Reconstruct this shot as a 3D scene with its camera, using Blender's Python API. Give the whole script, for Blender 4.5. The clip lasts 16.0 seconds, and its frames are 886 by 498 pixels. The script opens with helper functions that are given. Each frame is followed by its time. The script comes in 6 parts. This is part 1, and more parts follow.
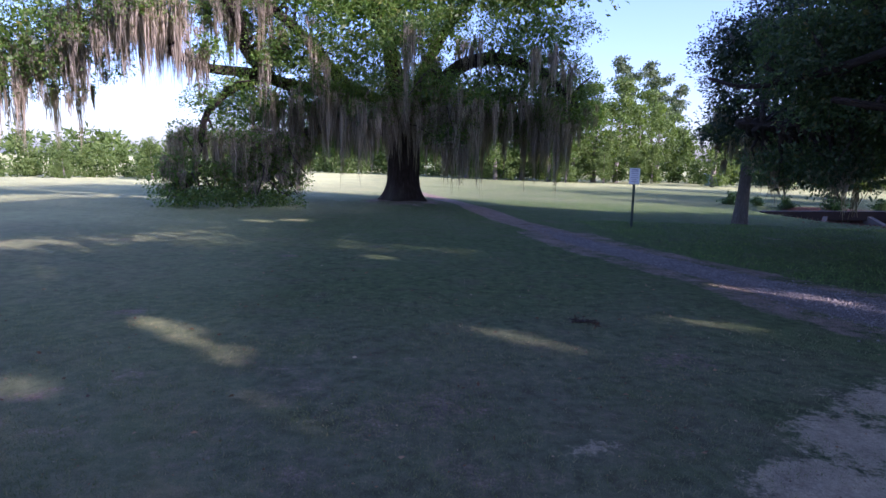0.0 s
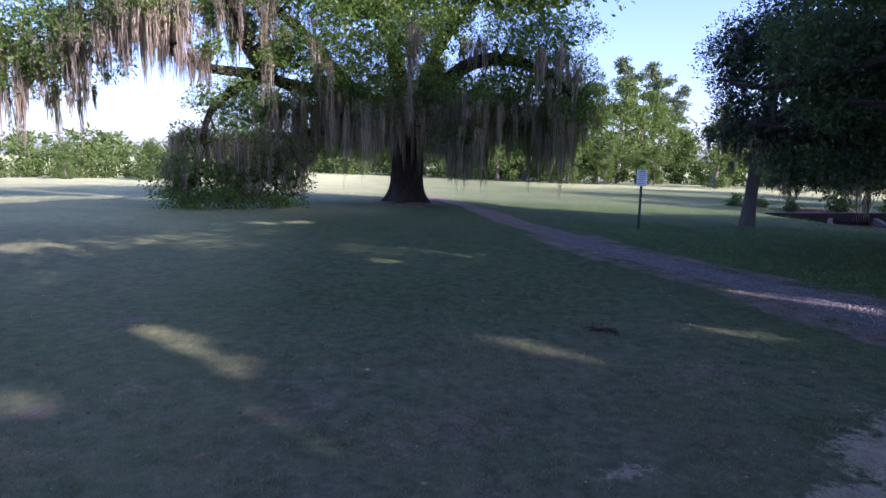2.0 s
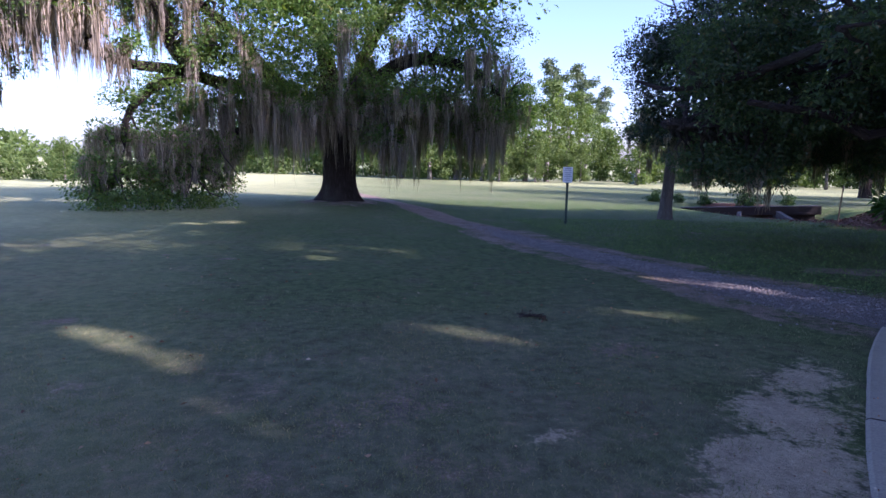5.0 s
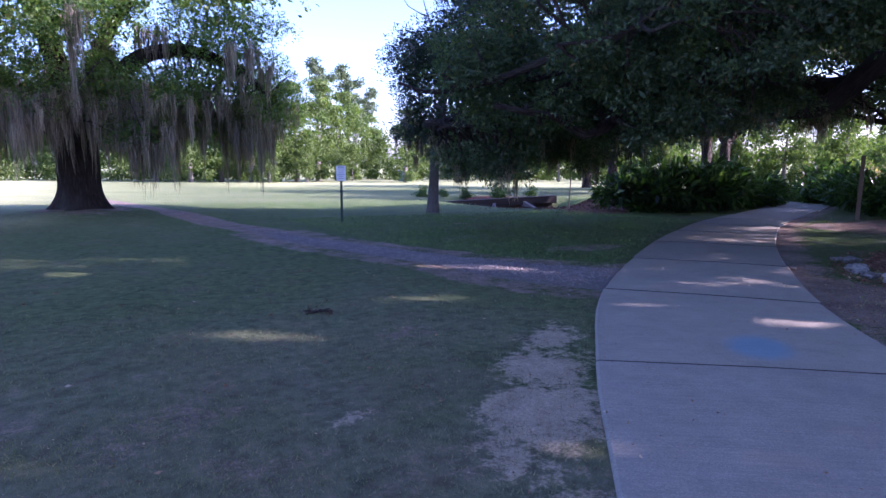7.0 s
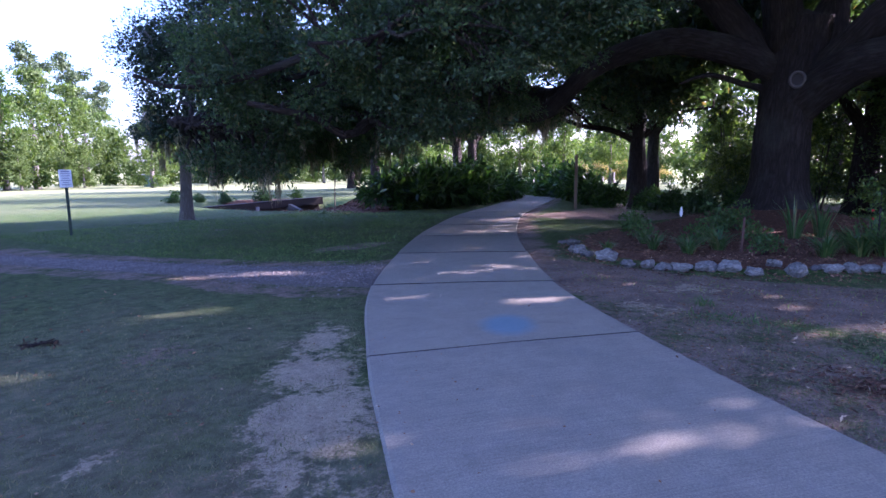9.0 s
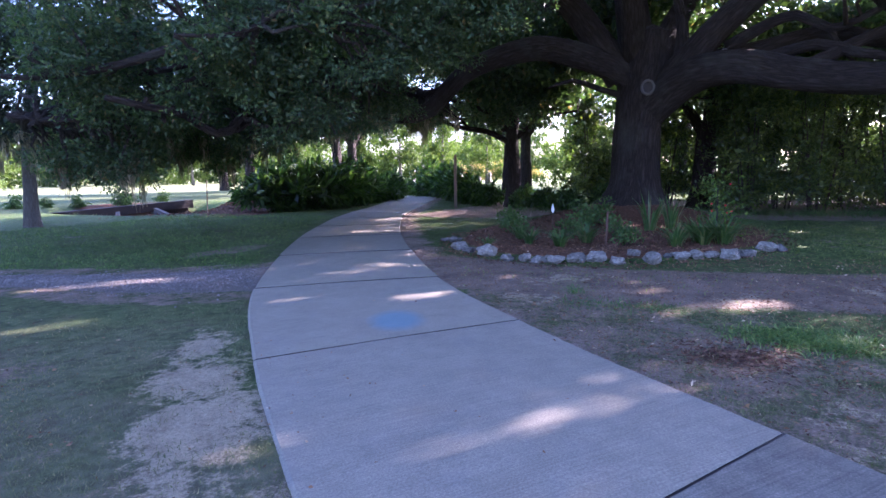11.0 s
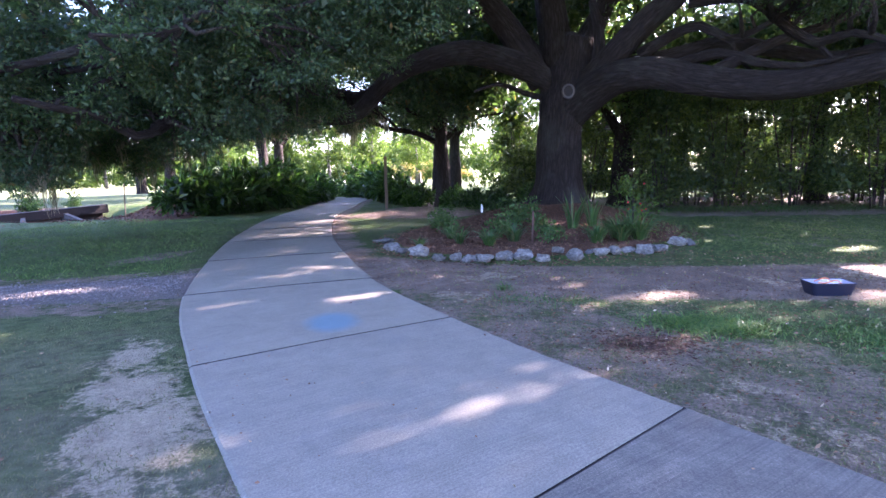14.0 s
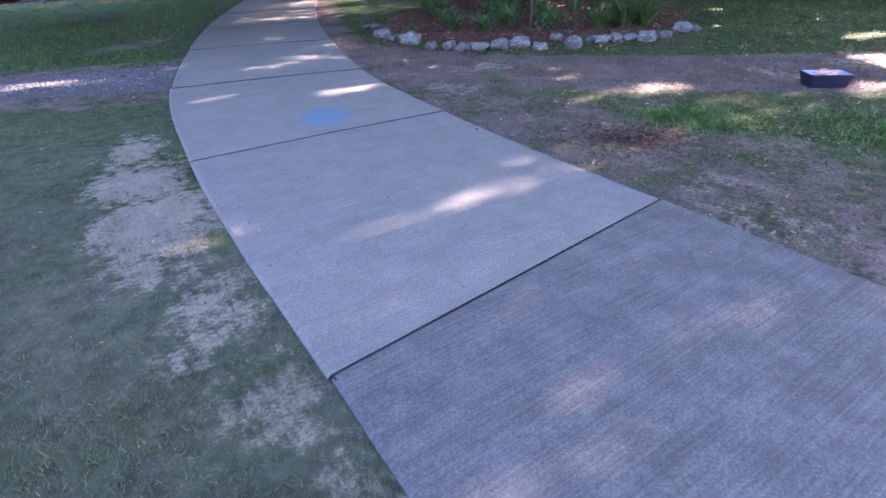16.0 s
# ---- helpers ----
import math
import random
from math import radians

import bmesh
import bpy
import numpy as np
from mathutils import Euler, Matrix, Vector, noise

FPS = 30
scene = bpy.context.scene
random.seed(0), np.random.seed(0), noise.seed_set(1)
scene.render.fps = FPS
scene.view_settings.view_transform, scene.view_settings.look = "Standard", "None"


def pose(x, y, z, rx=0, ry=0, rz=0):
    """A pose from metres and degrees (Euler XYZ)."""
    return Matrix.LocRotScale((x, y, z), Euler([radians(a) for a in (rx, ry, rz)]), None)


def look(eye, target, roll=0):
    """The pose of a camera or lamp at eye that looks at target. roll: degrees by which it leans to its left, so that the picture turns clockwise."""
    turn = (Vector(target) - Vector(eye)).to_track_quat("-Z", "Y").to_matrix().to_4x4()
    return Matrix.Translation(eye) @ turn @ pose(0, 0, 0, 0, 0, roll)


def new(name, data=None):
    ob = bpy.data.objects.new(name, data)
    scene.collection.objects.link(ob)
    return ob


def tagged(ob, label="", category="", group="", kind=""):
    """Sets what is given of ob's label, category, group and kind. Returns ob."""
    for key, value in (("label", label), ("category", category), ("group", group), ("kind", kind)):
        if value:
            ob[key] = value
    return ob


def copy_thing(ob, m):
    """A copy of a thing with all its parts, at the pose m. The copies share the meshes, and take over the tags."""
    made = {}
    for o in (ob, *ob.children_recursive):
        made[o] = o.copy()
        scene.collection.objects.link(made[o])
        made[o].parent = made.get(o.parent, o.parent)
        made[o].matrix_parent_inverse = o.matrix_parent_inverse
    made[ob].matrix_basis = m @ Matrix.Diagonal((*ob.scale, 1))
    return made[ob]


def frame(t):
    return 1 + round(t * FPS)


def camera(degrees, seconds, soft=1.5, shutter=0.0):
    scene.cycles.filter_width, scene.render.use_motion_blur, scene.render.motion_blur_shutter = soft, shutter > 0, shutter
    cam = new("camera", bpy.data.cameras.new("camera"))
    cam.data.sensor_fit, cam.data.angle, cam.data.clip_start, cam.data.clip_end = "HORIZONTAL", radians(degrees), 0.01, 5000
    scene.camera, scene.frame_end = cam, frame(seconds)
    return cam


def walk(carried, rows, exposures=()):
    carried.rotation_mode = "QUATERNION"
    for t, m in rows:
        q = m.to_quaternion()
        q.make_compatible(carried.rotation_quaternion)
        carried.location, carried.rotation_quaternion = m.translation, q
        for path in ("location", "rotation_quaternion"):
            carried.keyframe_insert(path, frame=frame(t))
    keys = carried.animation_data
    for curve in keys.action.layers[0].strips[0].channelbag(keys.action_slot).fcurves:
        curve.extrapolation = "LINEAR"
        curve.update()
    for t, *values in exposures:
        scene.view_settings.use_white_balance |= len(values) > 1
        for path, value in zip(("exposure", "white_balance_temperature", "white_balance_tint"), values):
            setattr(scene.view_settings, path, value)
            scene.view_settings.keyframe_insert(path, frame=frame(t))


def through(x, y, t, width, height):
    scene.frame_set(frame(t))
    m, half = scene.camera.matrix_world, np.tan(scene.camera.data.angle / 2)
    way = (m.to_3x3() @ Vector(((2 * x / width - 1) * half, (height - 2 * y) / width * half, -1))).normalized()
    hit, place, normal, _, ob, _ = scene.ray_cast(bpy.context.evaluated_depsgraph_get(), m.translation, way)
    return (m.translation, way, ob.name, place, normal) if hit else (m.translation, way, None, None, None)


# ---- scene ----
EXPOSURES = [(0.0, 1.6, 5050, 43), (3.0, 1.6, 5050, 43), (5.5, 1.86, 5020, 46), (7.0, 2.24, 4920, 51), (9.0, 2.54, 4880, 49), (9.7, 2.64, 4880, 49), (11.8, 3.45, 5170, 41), (13.5, 3.62, 5220, 41), (16.0, 3.46, 5350, 41)]
cam = camera(75, 16.0, soft=1.5)
ROWS = [  # seconds, place, yaw, pitch, roll
    (0, 0.000, 0.000, 1.385, -3.22, -8.72, 1.09),
    (0.5, -0.104, 0.063, 1.373, -3.20, -8.69, 1.01),
    (1, -0.268, 0.179, 1.356, -3.01, -8.62, 0.97),
    (1.5, -0.262, 0.243, 1.366, -2.96, -8.61, 1.00),
    (2, -0.102, 0.196, 1.400, -3.13, -8.64, 1.12),
    (2.5, -0.058, 0.157, 1.399, -3.15, -8.63, 1.17),
    (3, -0.029, 0.151, 1.378, -4.64, -8.62, 1.16),
    (3.2, -0.000, 0.165, 1.366, -5.13, -8.61, 1.05),
    (5.3, -0.180, -0.043, 1.372, -11.60, -8.61, 0.77),
    (5.5, -0.215, -0.057, 1.364, -13.22, -8.59, 0.64),
    (6, -0.272, -0.085, 1.342, -18.77, -8.54, 0.41),
    (6.5, -0.252, -0.117, 1.344, -25.27, -8.50, 0.11),
    (7, -0.221, -0.136, 1.351, -31.77, -8.48, 0.05),
    (7.5, -0.169, -0.102, 1.335, -38.26, -8.38, -0.02),
    (8, -0.143, -0.105, 1.335, -44.01, -8.37, -0.22),
    (8.5, -0.131, -0.112, 1.336, -49.34, -8.42, -0.40),
    (9, -0.136, -0.121, 1.328, -54.50, -8.45, -0.62),
    (9.5, -0.153, -0.126, 1.318, -58.92, -8.49, -0.77),
    (9.7, -0.161, -0.121, 1.321, -60.28, -8.50, -0.78),
    (11.8, -0.255, -0.150, 1.295, -68.87, -8.56, -0.85),
    (12, -0.268, -0.159, 1.313, -69.57, -8.60, -0.94),
    (12.5, -0.297, -0.171, 1.326, -71.19, -8.62, -0.99),
    (13, -0.332, -0.179, 1.330, -72.17, -8.61, -1.03),
    (13.5, -0.366, -0.185, 1.335, -72.68, -8.62, -1.00),
    (14, -0.393, -0.188, 1.345, -73.05, -8.59, -1.01),
    (14.5, -0.417, -0.189, 1.367, -73.21, -9.03, -0.94),
    (15, -0.447, -0.205, 1.382, -73.21, -14.05, -0.96),
    (15.5, -0.467, -0.223, 1.398, -73.20, -21.31, -1.03),
    (16, -0.491, -0.232, 1.411, -73.25, -29.13, -1.13),
]
walk(cam, [(t, pose(x, y, z, 90 + p, 0, w) @ pose(0, 0, 0, 0, 0, r)) for t, x, y, z, w, p, r in ROWS], EXPOSURES)

# ---- world and sun ----
SUN = Vector((0.79, -0.61, 0.0)).normalized()
SUN_HEIGHT = 28.0
world = bpy.data.worlds.new("sky")
scene.world = world
world.use_nodes = True
wn = world.node_tree
sky = wn.nodes.new("ShaderNodeTexSky")
sky.sky_type, sky.sun_disc = "NISHITA", False
sky.sun_elevation, sky.sun_rotation = radians(SUN_HEIGHT), math.atan2(SUN.x, SUN.y)
sky.air_density, sky.dust_density, sky.ozone_density = 1.0, 1.8, 1.0
wn.nodes["Background"].inputs["Strength"].default_value = 0.105
wn.links.new(sky.outputs[0], wn.nodes["Background"].inputs["Color"])
sun = new("sun", bpy.data.lights.new("sun", "SUN"))
sun.data.energy, sun.data.angle, sun.data.color = 5.0, radians(0.53), (1.0, 0.81, 0.58)
toward = Vector((SUN.x, SUN.y, math.tan(radians(SUN_HEIGHT))))
sun.matrix_world = look(toward * 60, (0, 0, 0))

# ---- the lie of the land ----
PATH_LINE = [(-4.5, -11.5), (-1.7, -5.6), (0.55, -1.65), (1.94, 0.05), (3.77, 2.0), (5.93, 3.9), (9.55, 6.25), (12.75, 8.05), (17.7, 10.45), (25.0, 13.1), (31.0, 15.3), (36.5, 19.5), (41.0, 27.0)]
GRAVEL_LINE = [(2.75, 19.5), (2.95, 16.8), (3.45, 14.4), (3.65, 12.1), (4.0, 10.4), (4.4, 8.9), (4.8, 7.6), (5.1, 6.6), (5.5, 5.75), (5.95, 5.05)]
TRACK_LINE = [(-1.0, 48.0), (0.8, 34.0), (1.9, 26.0), (2.75, 19.5), (2.95, 16.8), (3.45, 14.4), (3.65, 12.1), (4.0, 10.4)]
YARD_LINE = [(7.3, 3.4), (6.9, 2.2), (6.7, 0.6), (6.9, -1.2), (7.3, -3.2), (8.6, -8.0)]
HALF = 1.14


def spline(points, step):
    """Catmull-Rom through the points, at about even steps."""
    p = [np.array(q, float) for q in points]
    p = [2 * p[0] - p[1]] + p + [2 * p[-1] - p[-2]]
    out = []
    for a, b, c, d in zip(p, p[1:], p[2:], p[3:]):
        n = max(2, int(np.linalg.norm(c - b) / step))
        for k in range(n):
            t = k / n
            out.append(0.5 * (2 * b + (c - a) * t + (2 * a - 5 * b + 4 * c - d) * t * t + (3 * b - a - 3 * c + d) * t ** 3))
    out.append(p[-2])
    return np.array(out)


def to_line(x, y, points, step=0.25):
    """The distance of places from a line."""
    line = spline(points, step)
    best = np.full(np.shape(x), 1e9)
    for a, b in zip(line, line[1:]):
        d = b - a
        t = np.clip(((x - a[0]) * d[0] + (y - a[1]) * d[1]) / (d @ d), 0, 1)
        best = np.minimum(best, np.hypot(x - a[0] - t * d[0], y - a[1] - t * d[1]))
    return best


def smooth(lo, hi, v):
    t = np.clip((np.asarray(v, float) - lo) / (hi - lo), 0, 1)
    return t * t * (3 - 2 * t)


def wobble(x, y, scale, seed=0.0):
    """Cheap smooth noise, about -1 to 1."""
    x, y = np.asarray(x, float) / scale, np.asarray(y, float) / scale
    return (np.sin(x * 1.7 + 1.3 * np.sin(y * 1.1 + seed) + seed) + np.sin(y * 1.9 + 1.7 * np.sin(x * 0.8 - seed) + 2 * seed) + np.sin((x + y) * 2.9 + seed * 3) * 0.6) / 2.6


def bed_mask(x, y):
    """The mulched bed in front of the great oak."""
    d = np.hypot((x - 12.4) / 4.3, (y - 1.5) / 3.0)
    return 1 - smooth(0.93, 1.03, d)


def land(x, y):
    """The height of the ground."""
    x, y = np.asarray(x, float), np.asarray(y, float)
    r = np.hypot(x, y) + 1e-6
    plane = -0.0172 * x - 0.0180 * y
    z = plane * np.where(r < 45, 1.0, (45 + (r - 45) * 0.35) / r)
    z = np.where(r > 400, z * 400 / r, z)
    turn = np.degrees(np.arctan2(x, y))
    z -= 2.0 * smooth(40, 110, r) * (1 - smooth(-25, -8, turn)) * smooth(-130, -60, turn)
    ax, ay = x - 22.2, y - 27.8
    u, v = 0.5 * ax + 0.866 * ay, 0.866 * ax - 0.5 * ay
    z -= 1.5 * (1 - smooth(0.55, 1.0, np.hypot(u / 9.8, v / 4.8))) * (1 - smooth(4.1, 4.7, u))
    z += 0.10 * bed_mask(x, y) + 0.5 * np.exp(-(((x - 21.8) / 2.6) ** 2 + ((y - 20.4) / 1.9) ** 2))
    z += 0.35 * (1 - smooth(0.6, 3.4, np.hypot(x - 16.6, y - 1.5))) + 0.22 * (1 - smooth(0.7, 3.0, np.hypot(x + 0.3, y - 23.0)))
    z += 0.018 * wobble(x, y, 2.3, 0.7) * smooth(1.2, 3.0, to_line(x, y, PATH_LINE, 1.0)) + 0.05 * wobble(x, y, 9, 2.0) * smooth(12, 30, r)
    return z


def land_at(x, y):
    return float(land(x, y))


# ---- materials ----
def material(name):
    m = bpy.data.materials.new(name)
    m.use_nodes = True
    return m, m.node_tree.nodes, m.node_tree.links, m.node_tree.nodes["Principled BSDF"]


def add(nodes, kind, **values):
    n = nodes.new(kind)
    for key, value in values.items():
        n.inputs[key.replace("_", " ")].default_value = value
    return n


def ramp(nodes, links, source, stops):
    n = nodes.new("ShaderNodeValToRGB")
    e = n.color_ramp.elements
    while len(e) < len(stops):
        e.new(0.5)
    for s, (pos, c) in zip(e, stops):
        s.position, s.color = pos, (*c, 1)
    links.new(source, n.inputs[0])
    return n.outputs[0]


def noise_tex(nodes, links, coords, scale, detail=4.0, rough=0.6):
    n = add(nodes, "ShaderNodeTexNoise", Scale=scale, Detail=detail, Roughness=rough)
    links.new(coords, n.inputs["Vector"])
    return n.outputs["Fac"]


def mixed(nodes, links, fac, a, b, blend="MIX"):
    n = nodes.new("ShaderNodeMix")
    n.data_type, n.blend_type = "RGBA", blend
    for value, slot in ((fac, 0), (a, 6), (b, 7)):
        if isinstance(value, (int, float)):
            n.inputs[slot].default_value = value
        elif isinstance(value, tuple):
            n.inputs[slot].default_value = (*value, 1)
        else:
            links.new(value, n.inputs[slot])
    return n.outputs[2]


def calc(nodes, links, op, a, b=0.0, clamp=False):
    n = nodes.new("ShaderNodeMath")
    n.operation, n.use_clamp = op, clamp
    for value, slot in ((a, 0), (b, 1)):
        if isinstance(value, (int, float)):
            n.inputs[slot].default_value = value
        else:
            links.new(value, n.inputs[slot])
    return n.outputs[0]


def bumped(nodes, links, bsdf, height, strength, distance):
    b = add(nodes, "ShaderNodeBump", Strength=strength, Distance=distance)
    links.new(height, b.inputs["Height"])
    links.new(b.outputs[0], bsdf.inputs["Normal"])


def coords_of(nodes, kind="Object"):
    return nodes.new("ShaderNodeTexCoord").outputs[kind]


def plain(name, colour, rough=0.6, metal=0.0, scale=12.0, vary=0.25, bump=0.15):
    """A surface of one colour with stains at two scales and a fine relief."""
    m, n, l, b = material(name)
    c = coords_of(n)
    big, fine = noise_tex(n, l, c, scale * 0.25), noise_tex(n, l, c, scale * 4)
    dark = tuple(v * (1 - vary) for v in colour)
    lite = tuple(min(1, v * (1 + vary * 0.6)) for v in colour)
    tone = mixed(n, l, calc(n, l, "ADD", calc(n, l, "MULTIPLY", big, 0.6), calc(n, l, "MULTIPLY", fine, 0.4)), dark, lite)
    l.new(tone, b.inputs["Base Color"])
    b.inputs["Roughness"].default_value, b.inputs["Metallic"].default_value = rough, metal
    bumped(n, l, b, fine, bump, 0.01)
    return m


def leafy(name, stops, through=0.35, rough=0.42, sheen=0.0):
    """Leaves: each its own green, some light passing through."""
    m, n, l, b = material(name)
    geo = n.new("ShaderNodeNewGeometry")
    tone = ramp(n, l, geo.outputs["Random Per Island"], stops)
    wide = noise_tex(n, l, coords_of(n), 0.6, 2.0)
    tone = mixed(n, l, 0.55, tone, ramp(n, l, wide, [(0.3, (0.55, 0.6, 0.6)), (0.7, (1.25, 1.2, 0.95))]), "MULTIPLY")
    l.new(tone, b.inputs["Base Color"])
    b.inputs["Roughness"].default_value = rough
    b.inputs["Specular IOR Level"].default_value = 0.45
    t = n.new("ShaderNodeBsdfTranslucent")
    l.new(mixed(n, l, 1.0, tone, (1.5, 1.6, 0.55), "MULTIPLY"), t.inputs["Color"])
    mix = n.new("ShaderNodeMixShader")
    mix.inputs[0].default_value = through
    l.new(b.outputs[0], mix.inputs[1])
    l.new(t.outputs[0], mix.inputs[2])
    l.new(mix.outputs[0], n["Material Output"].inputs["Surface"])
    return m


OAK_LEAF = leafy("oak_leaves", [(0.0, (0.045, 0.09, 0.02)), (0.55, (0.09, 0.165, 0.032)), (0.9, (0.14, 0.215, 0.045)), (1.0, (0.19, 0.19, 0.06))], 0.45)
DARK_LEAF = leafy("dark_oak_leaves", [(0.0, (0.05, 0.095, 0.034)), (0.6, (0.08, 0.14, 0.05)), (0.95, (0.12, 0.18, 0.065)), (1.0, (0.2, 0.15, 0.08))], 0.38, 0.38)
FAR_LEAF = leafy("far_leaves", [(0.0, (0.06, 0.10, 0.026)), (0.6, (0.085, 0.135, 0.034)), (1.0, (0.11, 0.155, 0.042))], 0.42, 0.75)
PINE_LEAF = leafy("pine_needles", [(0.0, (0.05, 0.085, 0.045)), (1.0, (0.09, 0.13, 0.06))], 0.2, 0.6)
CURTAIN_LEAF = leafy("curtain_oak_leaves", [(0.0, (0.032, 0.064, 0.03)), (0.6, (0.062, 0.112, 0.056)), (0.93, (0.118, 0.175, 0.075)), (1.0, (0.18, 0.13, 0.065))], 0.4, 0.42)
# oak leaf in a darker copy: the young crown's shade is in its colour
SHADE_LEAF = leafy("shade_oak_leaves", [(0.0, (0.018, 0.034, 0.02)), (0.7, (0.03, 0.056, 0.03)), (1.0, (0.05, 0.085, 0.04))], 0.2, 0.55)
UNDER_LEAF = leafy("understory_leaves", [(0.0, (0.035, 0.062, 0.020)), (0.6, (0.065, 0.105, 0.032)), (1.0, (0.15, 0.19, 0.05))], 0.45, 0.42)
BROAD_LEAF = leafy("broad_leaves", [(0.0, (0.02, 0.05, 0.013)), (0.7, (0.042, 0.095, 0.024)), (1.0, (0.10, 0.17, 0.05))], 0.45, 0.35)
GARDEN_LEAF = leafy("garden_leaves", [(0.0, (0.04, 0.085, 0.025)), (0.7, (0.075, 0.145, 0.042)), (1.0, (0.14, 0.21, 0.07))], 0.4, 0.5)
BLADE = leafy("garden_blades", [(0.0, (0.045, 0.10, 0.03)), (0.8, (0.085, 0.165, 0.05)), (1.0, (0.2, 0.2, 0.10))], 0.3, 0.42)
WEED = leafy("weed_leaves", [(0.0, (0.10, 0.15, 0.045)), (0.8, (0.18, 0.24, 0.075)), (1.0, (0.30, 0.28, 0.13))], 0.35, 0.5)
LAWN_BLADE = leafy("lawn_blades", [(0.0, (0.09, 0.115, 0.05)), (0.55, (0.15, 0.168, 0.085)), (0.85, (0.205, 0.20, 0.115)), (1.0, (0.30, 0.265, 0.175))], 0.25, 0.6)
LONG_BLADE = leafy("long_grass_blades", [(0.0, (0.05, 0.105, 0.03)), (0.6, (0.10, 0.19, 0.055)), (1.0, (0.22, 0.28, 0.10))], 0.35, 0.45)
MOSS = leafy("spanish_moss", [(0.0, (0.14, 0.12, 0.105)), (0.6, (0.27, 0.235, 0.205)), (1.0, (0.41, 0.36, 0.32))], 0.35, 0.9)
LITTER = leafy("leaf_litter", [(0.0, (0.10, 0.05, 0.03)), (0.6, (0.22, 0.12, 0.07)), (0.9, (0.35, 0.22, 0.14)), (1.0, (0.55, 0.45, 0.36))], 0.1, 0.8)
MULCH = leafy("bark_chips", [(0.0, (0.055, 0.026, 0.017)), (0.7, (0.15, 0.075, 0.046)), (1.0, (0.30, 0.18, 0.12))], 0.05, 0.85)
DRY_BRUSH = leafy("dry_brush", [(0.0, (0.20, 0.15, 0.07)), (0.6, (0.30, 0.24, 0.11)), (1.0, (0.42, 0.36, 0.18))], 0.3, 0.8)
DRY_DARK = leafy("dark_dry_leaves", [(0.0, (0.03, 0.02, 0.014)), (1.0, (0.09, 0.055, 0.035))], 0.1, 0.8)
ROSE = plain("rose_petals", (0.55, 0.03, 0.03), 0.5)


def bark(name, dark, lite, scale=1.0, grain=False):
    """Furrowed bark; grain follows the limb by its own coordinates."""
    m, n, l, b = material(name)
    if grain:
        src = n.new("ShaderNodeAttribute")
        src.attribute_name = "grain"
        place = src.outputs["Vector"]
    else:
        place = coords_of(n)
    c = n.new("ShaderNodeMapping")
    l.new(place, c.inputs["Vector"])
    c.inputs["Scale"].default_value = (9 * scale, 9 * scale, 1.5 * scale)
    wob = add(n, "ShaderNodeTexNoise", Scale=0.9, Detail=5.0)
    l.new(c.outputs[0], wob.inputs["Vector"])
    wav = n.new("ShaderNodeVectorMath")
    wav.operation = "MULTIPLY_ADD"
    l.new(wob.outputs["Color"], wav.inputs[0])
    wav.inputs[1].default_value = (1.6, 1.6, 1.6)
    l.new(c.outputs[0], wav.inputs[2])
    v = add(n, "ShaderNodeTexVoronoi", Scale=1.3)
    v.feature = "DISTANCE_TO_EDGE"
    l.new(wav.outputs[0], v.inputs["Vector"])
    fine = noise_tex(n, l, c.outputs[0], 4.0, 7.0, 0.72)
    crack = calc(n, l, "MULTIPLY", v.outputs["Distance"], 2.2, True)
    height = calc(n, l, "ADD", calc(n, l, "MULTIPLY", crack, 0.55), calc(n, l, "MULTIPLY", fine, 0.9))
    big = noise_tex(n, l, place, 1.1, 5.0)
    tone = mixed(n, l, calc(n, l, "MULTIPLY", calc(n, l, "SUBTRACT", height, 0.22, True), 1.15, True), dark, lite)
    tone = mixed(n, l, calc(n, l, "MULTIPLY", calc(n, l, "SUBTRACT", big, 0.5, True), 2.2, True), tone, (0.10, 0.10, 0.075))
    l.new(tone, b.inputs["Base Color"])
    b.inputs["Roughness"].default_value = 0.9
    b.inputs["Specular IOR Level"].default_value = 0.2
    bumped(n, l, b, height, 1.0, 0.10)
    return m


OAK_BARK = bark("oak_bark", (0.022, 0.018, 0.016), (0.098, 0.077, 0.066))
LIMB_BARK = bark("oak_furrowed_bark", (0.011, 0.0085, 0.0075), (0.064, 0.048, 0.040), 1.0, True)
SCAR = plain("healed_scar", (0.095, 0.08, 0.07), 0.85, 0, 30, 0.35, 0.5)
SCAR_HEART = plain("scar_heart", (0.035, 0.028, 0.024), 0.9, 0, 30, 0.4, 0.5)
PALE_BARK = bark("young_bark", (0.12, 0.11, 0.10), (0.30, 0.28, 0.25), 1.6)


